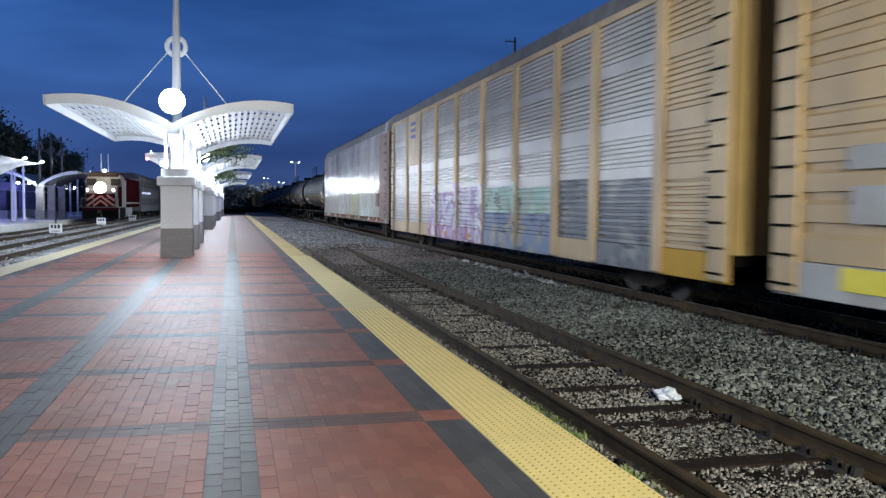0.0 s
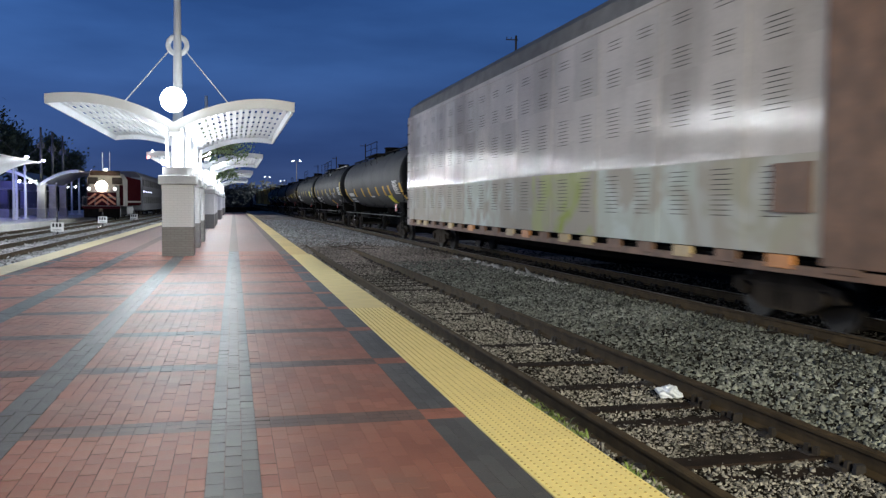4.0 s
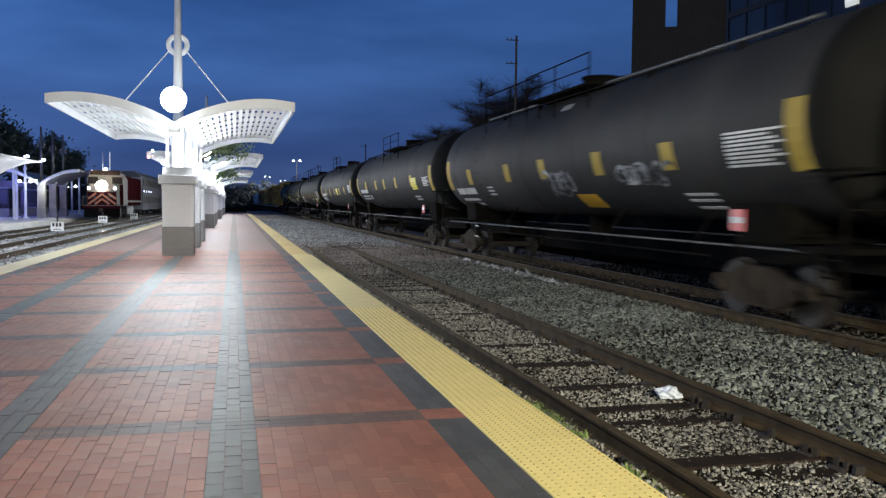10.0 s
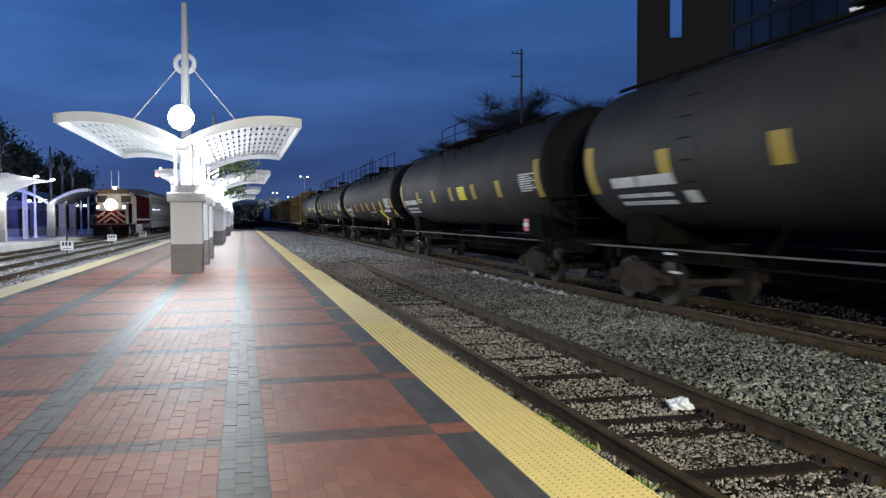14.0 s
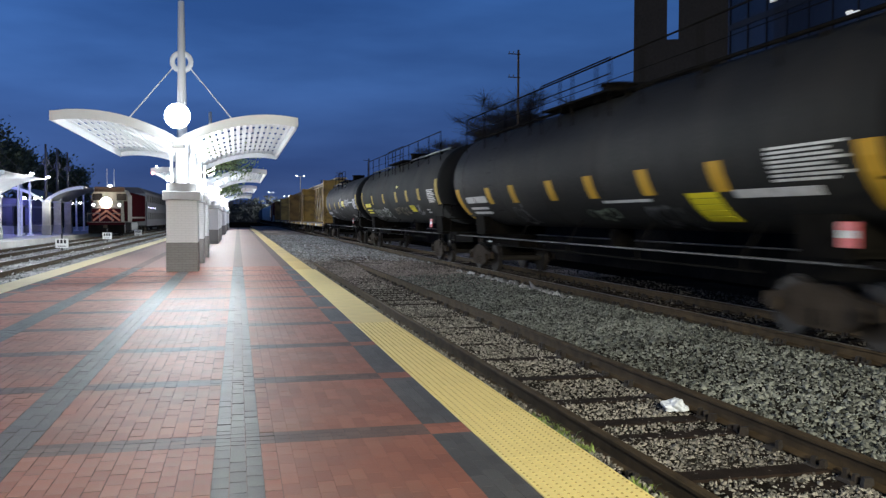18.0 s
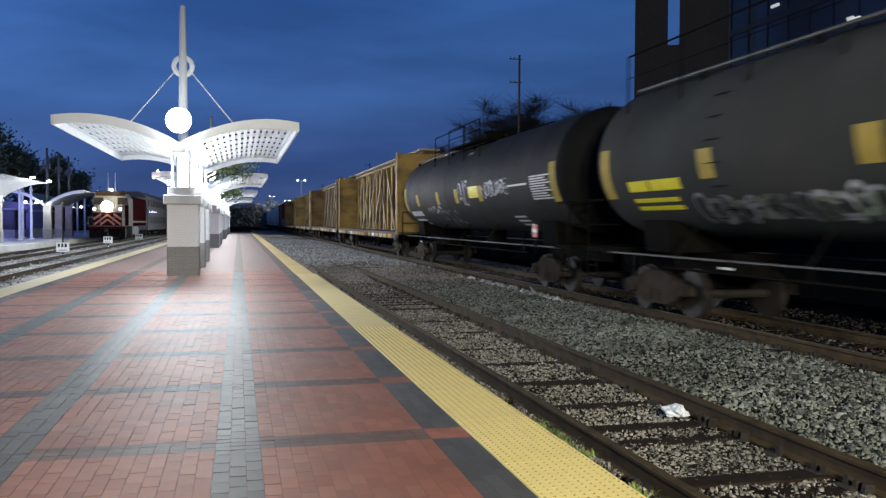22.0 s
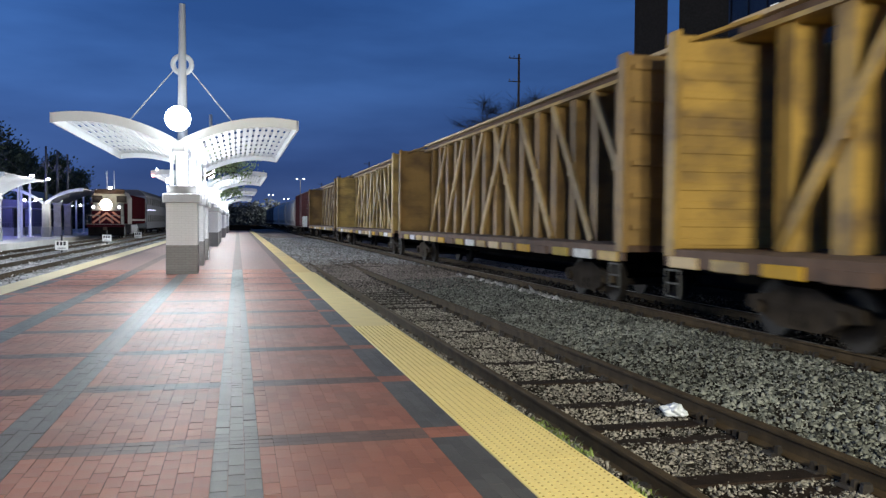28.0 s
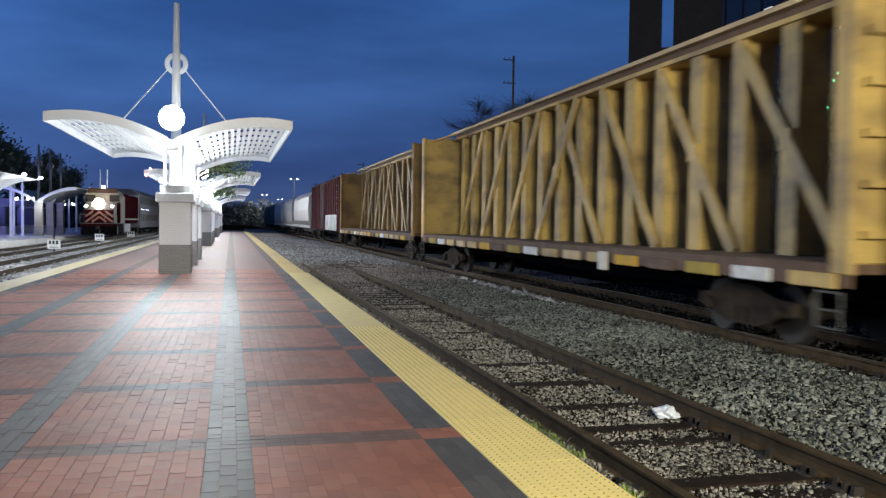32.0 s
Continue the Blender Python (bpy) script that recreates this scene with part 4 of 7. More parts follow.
TANKS = (
    (79.26, 10.92, M_TANK2, {"sq": (5.43, 2.31, -0.10, -2.71, -4.91, -6.37), "z": 2.30, "sz": 2.12, "num": (7.3, 2.20, 2.1), "plate": (-8.2, 2.42, 1.2, 0.62), "placard": -8.7, "yel": (-5.83, 1.88, 1.0, 0.37),
                             "lines": ((-0.57, 2.04, 1.1, 0.05),), "strips": ((4.68, 0.90), (4.68, 0.67))}),
    (101.03, 10.82, M_TANK4, {"sq": (6.75, 3.00, 0.29, -2.91, -5.81), "z": 2.53, "num": (7.7, 2.10, 2.2), "plate": (-8.3, 2.52, 1.4, 0.54), "placard": -8.0, "pipe": (-8.9, 6.5), "rail": (1.2, 5.8),
                             "lines": ((-0.45, 3.99, 0.55, 0.025), (-0.48, 3.94, 0.6, 0.025), (-0.5, 3.89, 0.55, 0.025), (5.0, 2.18, 0.55, 0.04), (5.0, 2.08, 0.55, 0.04), (5.0, 1.98, 0.55, 0.04), (-6.3, 1.88, 0.9, 0.04), (-6.3, 1.78, 0.9, 0.04), (-6.3, 1.66, 0.8, 0.04)), "patch": ((-1.65, 1.78, 1.0, 0.28, M_REFY),),
                             "spray": ((-0.53, 2.2, 1.6, 0.66, G_WHITE), (-0.53, 2.2, 1.4, 0.5, G_PALEG), (-4.84, 2.28, 2.2, 0.42, G_WHITE), (-4.5, 2.24, 1.6, 0.36, G_PALEG)), "strips": ((5.6, 1.03), (5.6, 0.72))}),
    (122.80, 11.15, M_TANK3, {"sq": (6.41, 3.10, 0.60, -2.46, -5.96), "z": 2.62, "num": (7.48, 2.34, 2.6), "plate": (-8.7, 2.55, 1.05, 0.36), "placard": -8.5, "yel": (-6.45, 2.50, 0.95, 0.48),
                              "lines": ((-6.14, 1.98, 1.0, 0.05), (-6.14, 1.87, 1.0, 0.05), (5.86, 2.02, 0.4, 0.2)), "strips": ((6.1, 1.04), (5.9, 0.73))}),
    (144.95, 10.75, M_TANK3, {"sq": (5.72, 2.82, -0.03, -3.05, -5.78), "z": 2.50, "num": (7.5, 2.34, 2.7), "plate": (-8.4, 2.58, 1.2, 0.48), "placard": -8.4, "yel": (-1.54, 2.49, 0.9, 0.44),
                              "lines": ((5.29, 2.43, 0.5, 0.04), (5.29, 2.33, 0.5, 0.04)), "strips": ((5.5, 1.04), (5.25, 0.72))}),
    (167.16, 11.12, M_TANK, {"sq": (6.15, 3.91, 1.04, -1.29, -3.78, -6.22), "z": 2.33, "sz": 2.14, "num": (7.7, 2.24, 2.3), "plate": (-8.4, 2.42, 1.6, 0.50), "placard": -9.3, "rail": (-9.6, 9.3), "yel": (-5.54, 1.86, 0.95, 0.48),
                             "lines": ((-2.66, 2.01, 2.1, 0.05), (-7.5, 2.05, 2.0, 0.12)),
                             "spray": ((-1.14, 1.76, 1.4, 0.24, G_GREEN), (-3.94, 1.70, 1.4, 0.46, G_PALEG), (4.0, 1.76, 1.2, 0.48, G_PALEG)), "strips": ((5.6, 1.0),)}),
    (189.43, 11.16, M_TANK5, {"sq": (5.90, 2.29, -1.25, -3.82, -6.35), "z": 2.63, "num": (7.8, 2.36, 2.0), "inky": 1, "plate": (-8.6, 2.52, 1.2, 0.52), "placard": -8.8, "pipe": (-9.4, 9.4), "rail": (-9.2, 9.2), "yel": (-4.3, 2.08, 1.0, 0.28),
                              "lines": ((-7.07, 2.0, 0.45, 0.04), (-7.07, 1.9, 0.45, 0.04)), "patch": ((-1.72, 3.12, 0.42, 0.03, M_REFY2), (-1.72, 3.06, 0.42, 0.03, M_REFY2)),
                              "spray": ((4.2, 1.92, 4.8, 0.48, G_WHITE), (4.0, 1.90, 4.4, 0.40, G_GREEN), (-1.6, 2.0, 3.6, 0.34, G_OCHRE), (-5.5, 2.02, 0.9, 0.46, G_WHITE), (-5.5, 2.02, 0.8, 0.36, G_WHITE)), "strips": ((5.2, 1.0),)}),
    (211.02, 10.56, M_TANK4, {"sq": (6.52, 2.95, 0.16, -2.75), "z": 2.57, "num": (7.6, 2.05, 2.2), "plate": (-8.1, 2.56, 1.4, 0.62), "placard": -7.8, "pipe": (-1.4, 9.0), "rail": (0.0, 4.4), "yel": (-2.0, 2.64, 1.05, 0.36),
                              "lines": ((-0.40, 4.0, 0.5, 0.025), (-0.43, 3.95, 0.55, 0.025), (-6.33, 2.68, 1.6, 0.05), (-5.45, 1.85, 0.9, 0.04), (-5.45, 1.74, 0.9, 0.04), (-5.45, 1.63, 0.8, 0.04)),
                              "spray": ((4.0, 2.17, 2.2, 0.22, G_WHITE), (2.2, 1.9, 2.6, 0.5, G_PALEG), (-0.78, 2.65, 1.1, 0.8, G_WHITE), (-0.8, 2.65, 1.0, 0.6, G_PALEG), (-4.3, 2.66, 2.5, 0.46, G_WHITE), (-4.4, 2.7, 2.3, 0.4, G_PALEG)), "strips": ((5.6, 0.92),)}),
)


def build_tanks():
    for mid, half, mat, spec in TANKS:
        c = tank_base(half, mat)
        dress_tank(c, half, spec)
        CARS.append((c, mid))


build_tanks()

# ---- auto carriers
M_CREAM = material("cream_yellow_car_paint", (0.49, 0.355, 0.175), 0.6, vary=0.18, scale=0.6, grain=25, dirt=(0.30, 0.21, 0.12), dirt_amt=0.5, dirt_scale=0.8, streak=(1, 1, 0.25))
M_GALV = material("galvanised_panel", (0.40, 0.38, 0.345), 0.40, 0.0, spec=0.36, vary=0.15, scale=0.7, grain=20, bump=0.04, dirt=(0.27, 0.25, 0.22), dirt_amt=0.5, streak=(1, 1, 0.25))
M_SILVER = material("dull_silver_panel", (0.53, 0.49, 0.455), 0.08, 0.0, spec=0.5, ior=1.11, rnd=0.12, vary=0.14, scale=0.5, grain=16, bump=0.04, dirt=(0.22, 0.19, 0.16), dirt_amt=0.5, dirt_scale=0.5, streak=(1, 1, 0.25), ripple=0.9)
M_ROOF = material("dirty_grey_roof", (0.125, 0.122, 0.118), 0.8, 0.0, vary=0.25, grain=20)
M_SLOT = material("dark_slot", (0.05, 0.048, 0.045), 0.9)
M_RUSTEND = material("rusty_brown_end", (0.16, 0.085, 0.05), 0.7, vary=0.3, grain=25)
M_ENDY = material("ochre_end_paint", (0.36, 0.245, 0.085), 0.65, vary=0.2, scale=0.7, grain=25, dirt=(0.16, 0.11, 0.06), dirt_amt=0.6, dirt_scale=0.9, streak=(1, 1, 0.25))
M_DULLW = material("dull_white_patch", (0.36, 0.36, 0.35), 0.6, vary=0.2, scale=0.8, grain=25, dirt=(0.24, 0.19, 0.12), dirt_amt=0.5)
M_BLUE = material("blue_stencil", (0.02, 0.04, 0.30), 0.5)
M_ORANGE = material("orange_tab", (0.55, 0.22, 0.06), 0.6, vary=0.2)
G_LILAC = graffiti("lilac_spray", (0.36, 0.24, 0.48), (0.70, 0.68, 0.72), (0.58, 0.55, 0.63), 1.3, 0.50)
G_MAGENTA = graffiti("magenta_spray", (0.36, 0.10, 0.22), (0.62, 0.57, 0.62), (0.42, 0.30, 0.48), 1.5, 0.50)
G_TEAL = graffiti("teal_spray", (0.30, 0.50, 0.40), (0.42, 0.58, 0.48), (0.33, 0.44, 0.32), 1.0, 0.46)
G_BLUE = graffiti("blue_spray", (0.07, 0.12, 0.24), (0.16, 0.22, 0.34), (0.30, 0.29, 0.22), 1.1, 0.44)
G_SLATE = graffiti("slate_spray", (0.07, 0.08, 0.10), (0.11, 0.12, 0.14), (0.22, 0.22, 0.21), 0.9, 0.44)
G_FADED = graffiti("faded_spray", (0.50, 0.50, 0.45), (0.42, 0.40, 0.31), (0.43, 0.39, 0.325), 1.1, 0.55, 0.08, 0.5, 0.2, False, 1.1)
G_LIMEB = graffiti("lime_patch_spray", (0.36, 0.41, 0.11), (0.46, 0.48, 0.25), (0.43, 0.39, 0.32), 0.9, 0.46, 0.08, 0.5, 0.2, False, 1.1)
G_PALEB = graffiti("pale_patch_spray", (0.56, 0.60, 0.55), (0.50, 0.53, 0.46), (0.43, 0.39, 0.325), 1.2, 0.45, 0.06, 0.5, 0.2, False, 1.1)


def louvre(x, y0, y1, z0, z1, pitch):
    """A side panel pressed into horizontal ridges, its face towards -x."""
    n = max(1, round((z1 - z0) / pitch))
    outline = [(x + 0.05, z0)]
    p = (z1 - z0) / n
    for i in range(n):
        za = z0 + i * p
        outline += [(x + 0.042, za), (x, za + 0.012), (x, za + p * 0.60), (x + 0.042, za + p * 0.74)]
    outline += [(x + 0.042, z1), (x + 0.05, z1)]
    bm = bmesh.new()
    prism(bm, outline, y0, y1)
    return bm


def flat_panel(x, y0, y1, z0, z1):
    return B(x, x + 0.05, y0, y1, z0, z1)


def carrier_frame(c, half, mat, roof_lo, roof_hi, end_mat, haunch=0.20):
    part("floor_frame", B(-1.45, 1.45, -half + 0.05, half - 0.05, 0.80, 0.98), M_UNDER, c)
    bm = bmesh.new()
    prism(bm, ((-1.56, roof_lo), (-1.50, roof_lo + haunch), (-1.1, roof_hi - 0.12), (-0.5, roof_hi), (0.5, roof_hi), (1.1, roof_hi - 0.12), (1.50, roof_lo + haunch), (1.56, roof_lo)), -half, half)
    part("roof", bm, M_ROOF, c, "dirty grey arched roof")
    for s in (-1, 1):
        ye = s * half
        d = part("end_door", B(-1.50, 1.50, min(ye, ye - s * 0.08), max(ye, ye - s * 0.08), 0.98, roof_lo), end_mat, c, "rusty clamshell end door")
        bm = bmesh.new()
        for x in (-1.2, -0.6, 0.0, 0.6, 1.2):
            box(bm, x - 0.04, x + 0.04, min(ye, ye + s * 0.05), max(ye, ye + s * 0.05), 1.0, roof_lo - 0.05)
        part("door_rib", bm, end_mat, d)
        for x in (-1.5, 1.5):
            for k in range(12):
                z = 0.7 + k * 0.38
                part("rung", R((x * 1.105, ye - s * 0.5, z), (x * 1.105, ye - s * 0.05, z), 0.018, 6), M_UNDER, c)
        truck(c, s * (half - 3.6))
        coupler(c, s * (half - 0.1), s)
    part("far_wall", B(1.52, 1.58, -half, half, 0.6, roof_lo), mat, c)
    part("center_sill", B(-0.35, 0.35, -half + 0.3, half - 0.3, 0.50, 0.80), M_UNDER, c)


def auto_carrier(posts, half, post_mat, panel, lower, label, logo=True, fold=1.0):
    """posts: places of the side posts; lower: material of the panels below for each bay."""
    c = thing("auto_carrier", label, "auto carrier", "auto carriers of the train")
    carrier_frame(c, half, post_mat, 5.32, 6.0, M_ENDY, 0.36)
    x = -1.585
    part("top_rail", B(x, x + 0.06, -half, half, 5.20, 5.34, 0.01), post_mat, c)
    ps = [-half] + posts + [half]
    for p in posts:
        part("side_post", B(x - 0.045, x + 0.05, p - 0.17, p + 0.17, 0.58, 5.30, 0.015), post_mat, c, "cream side post")
    for s in (-1, 1):
        part("side_post", B(x - 0.045, x + 0.05, min(s * half, s * (half - 0.5)), max(s * half, s * (half - 0.5)), 0.58, 5.30, 0.015), post_mat, c, "wide cream end post")
    for i, (a, b) in enumerate(zip(ps, ps[1:])):
        tone, high = lower.get(i, panel), lower.get((i, "high"), panel)
        a2, b2 = a + 0.14, b - 0.14
        part("side_sill", B(x, x + 0.06, a, b - 0.004, 0.55, 1.0, 0.01), lower.get((i, "sill"), post_mat), c, "side sill section")
        zt = 2.20 + 0.06 * (i % 3 - 1)
        part("louvred_panel", louvre(x + 0.015, a2, b2, 1.0, 1.50, 0.13 * fold), lower.get((i, "low"), tone), c, "louvred side panel")
        part("louvred_panel", louvre(x + 0.015, a2, b2, 1.50, zt, 0.12 * fold), tone, c, "louvred side panel")
        part("flat_strip", flat_panel(x + 0.017, a2, b2, zt, 2.40), high, c)
        part("louvred_panel", louvre(x + 0.015, a2, b2, 2.40, 2.94, 0.09 * fold), high, c, "louvred side panel")
        part("flat_strip", flat_panel(x + 0.017, a2, b2, 2.945, 3.275), high, c)
        if logo and i == len(ps) - 3:
            part("sign_panel", flat_panel(x - 0.01, a2, b2, 3.28, 5.20), post_mat, c, "cream panel with blue stencils")
            for k in range(3):
                part("stencil_bar", B(x - 0.016, x - 0.008, (a + b) / 2 - 0.45, (a + b) / 2 + 0.45, 4.35 + k * 0.26, 4.48 + k * 0.26), M_BLUE, c, "blue stencilled marking")
            continue
        part("louvred_panel", louvre(x + 0.015, a2, b2, 3.28, 4.15, 0.095 * fold), high, c, "louvred side panel")
        part("flat_strip", flat_panel(x + 0.017, a2, b2, 4.155, 4.40), high, c)
        part("louvred_panel", louvre(x + 0.015, a2, b2, 4.405, 5.20, 0.095 * fold), high, c, "louvred side panel")
    return c


def vented_carrier(half, label):
    c = thing("auto_carrier", label, "auto carrier", "auto carriers of the train")
    carrier_frame(c, half, M_SILVER, 5.16, 6.02, M_RUSTEND, 0.42)
    x = -1.58
    n = 22
    step = 2 * half / n
    for i in range(n):
        y0 = -half + i * step
        mat = G_LIMEB if 7 <= i <= 9 else G_PALEB if 4 <= i <= 6 or 12 <= i <= 14 else G_FADED
        bow = 0.012 if i % 2 else 0.0
        zt = 2.36
        for z0, z1, mt in ((1.05, zt - 0.001, mat), (zt, 3.029, M_SILVER), (3.03, 3.859, M_SILVER), (3.86, 5.16, M_SILVER)):
            part("side_panel", B(x - bow, x + 0.05, y0 + 0.002, y0 + step - 0.002, z0, z1), mt, c, "smooth dull silver side panel")
        for z, k in ((4.75, 3), (4.12, 5), (3.42, 4), (3.12, 4), (2.1, 5), (1.72, 5)):
            bm = bmesh.new()
            for j in range(k):
                zz = z + j * 0.075 - k * 0.037
                box(bm, x - bow - 0.006, x - bow + 0.01, y0 + 0.34, y0 + step - 0.42, zz, zz + 0.012)
            part("vent", bm, M_SLOT, c, "group of dark vent slots")
        part("sill_tab", B(x - 0.03, x + 0.05, y0 + 0.15, y0 + step * 0.55, 0.86, 1.04, 0.008), (M_CREAM, M_RUSTEND, M_ORANGE, M_CREAM)[i % 4 if i % 3 else 1], c, "side sill tab")
    part("side_sill", B(x - 0.01, x + 0.05, -half, half, 0.80, 0.92), M_RUSTEND, c)
    part("top_rail", B(x - 0.035, x + 0.05, -half, half, 5.08, 5.20, 0.01), M_SILVER, c)
    part("corner_post", B(x - 0.035, x + 0.08, half - 0.35, half, 0.8, 5.16, 0.01), M_SILVER, c)
    part("corner_post", B(x - 0.035, x + 0.08, -half, -half + 0.35, 0.8, 5.16, 0.01), M_SILVER, c)
    part("end_panel", B(x - 0.04, x - 0.02, -half + 0.02, -half + 2.1, 0.95, 5.08, 0.006), M_RUSTEND, c, "brown end panel")
    for k in range(9):
        part("end_rung", B(x - 0.07, x - 0.04, -half + 0.1, -half + 0.55, 1.2 + k * 0.42, 1.23 + k * 0.42), M_UNDER, c)
    bm = bmesh.new()
    prism(bm, ((-1.585, 5.14), (-1.525, 5.60), (-1.12, 5.93), (-0.5, 6.05), (0.5, 6.05), (1.12, 5.93), (1.525, 5.60), (1.585, 5.14)), -half - 0.02, -half + 0.75)
    part("roof_end", bm, M_DULLW, c, "pale roof end cap")
    part("blank_patch", B(x - 0.045, x, -half + 2.3, -half + 3.1, 1.6, 2.25), M_RUSTEND, c, "dark painted-out patch")
    return c


def build_carriers():
    c1 = 24.6
    offs = (13.2, 15.9, 18.0, 20.85, 23.8, 26.75, 29.6, 32.3, 34.75)
    low = {0: M_CREAM, 1: G_SLATE, 2: G_SLATE, 3: G_TEAL, 4: G_TEAL, 5: G_LILAC, 6: G_LILAC,
           (3, "low"): G_BLUE, (4, "low"): G_BLUE, (5, "low"): G_LILAC, (6, "low"): G_LILAC, (0, "low"): M_CREAM, (0, "high"): M_CREAM,
           (3, "sill"): G_BLUE, (4, "sill"): G_BLUE, (5, "sill"): G_MAGENTA, (6, "sill"): G_MAGENTA, (1, "sill"): G_SLATE, (0, "sill"): M_REFY}
    a = auto_carrier([o - c1 for o in offs], 13.54, M_CREAM, M_GALV, low, "cream and galvanised louvred auto carrier with bright graffiti")
    for p, z0, z1, mat in ((20.85, 1.50, 2.3, G_TEAL), (20.85, 0.58, 1.499, G_BLUE), (23.8, 0.58, 2.3, G_LILAC), (26.75, 0.95, 2.42, G_LILAC), (26.75, 0.58, 0.949, G_MAGENTA), (29.6, 0.95, 2.38, G_LILAC), (29.6, 0.58, 0.949, G_MAGENTA)):
        part("sprayed_paint", B(-1.635, -1.629, p - c1 - 0.171, p - c1 + 0.171, z0, z1), mat, a, "spray paint over the post")
    part("sprayed_paint", louvre(-1.575, 29.775 - c1, 30.6 - c1, 1.0, 2.2, 0.15), G_LILAC, a, "ragged edge of the lilac graffiti")
    part("sprayed_paint", B(-1.590, -1.586, 29.775 - c1, 30.8 - c1, 0.6, 0.97), G_MAGENTA, a, "magenta spray paint on the sill")
    for y0, y1, mat in ((25.0, 25.4, M_ORANGE), (28.0, 28.35, M_ORANGE)):
        part("sprayed_paint", B(-1.592, -1.588, y0 - c1, y1 - c1, 0.68, 0.80), mat, a, "yellow splash of paint")
    CARS.append((a, c1))
    b = auto_carrier([-10.2, -7.1, -4.1, -1.2, 1.2, 4.1, 7.1, 10.2], 13.65, M_CREAM, M_CREAM, {7: M_DULLW, 6: M_DULLW, (8, "sill"): M_DULLW, (7, "sill"): M_REFY2, (7, "low"): M_DULLW}, "cream auto carrier with a white lower patch", False, 3.2)
    part("sill_tab", B(-1.60, -1.58, 11.45, 12.35, 0.70, 0.98, 0.004), M_REFY2, b, "bright yellow reflector")
    for y0, y1, z0, z1 in ((10.4, 12.3, 2.14, 2.42), (10.4, 12.2, 1.50, 1.95)):
        part("faded_patch", B(-1.595, -1.565, y0, y1, z0, z1, 0.004), M_DULLW, b, "faded white patch on the panel")
    CARS.append((b, -3.68))
    v = vented_carrier(13.9, "dull silver auto carrier with vent slots and faded graffiti")
    CARS.append((v, 53.3))


build_carriers()

# ---- centre-beam flat cars
M_CBY = material("weathered_yellow_paint", (0.36, 0.225, 0.05), 0.65, vary=0.2, scale=0.8, grain=22, bump=0.1, dirt=(0.09, 0.055, 0.03), dirt_amt=0.85, dirt_scale=0.9, streak=(1, 1, 1.7))
M_CBY2 = material("faded_yellow_paint", (0.46, 0.315, 0.095), 0.65, vary=0.2, scale=0.8, grain=22, bump=0.1, dirt=(0.13, 0.085, 0.045), dirt_amt=0.8, dirt_scale=0.9, streak=(1, 1, 1.7))
M_CBY3 = material("grimy_ochre_paint", (0.25, 0.15, 0.045), 0.7, vary=0.25, scale=0.8, grain=22, bump=0.15, dirt=(0.085, 0.047, 0.02), dirt_amt=0.8, dirt_scale=0.8, streak=(1, 1, 1.7))
M_BRACE = material("worn_tan_paint", (0.42, 0.29, 0.115), 0.7, vary=0.2, scale=0.8, grain=22, dirt=(0.14, 0.085, 0.04), dirt_amt=0.65, dirt_scale=1.5)
M_HOPPER = material("pale_hopper_paint", (0.50, 0.47, 0.43), 0.5, vary=0.12, scale=0.6, grain=20, dirt=(0.30, 0.29, 0.28), dirt_amt=0.4, streak=(1, 1, 0.2))
M_DECK = material("rust_brown_deck", (0.10, 0.055, 0.032), 0.8, vary=0.3, grain=25)


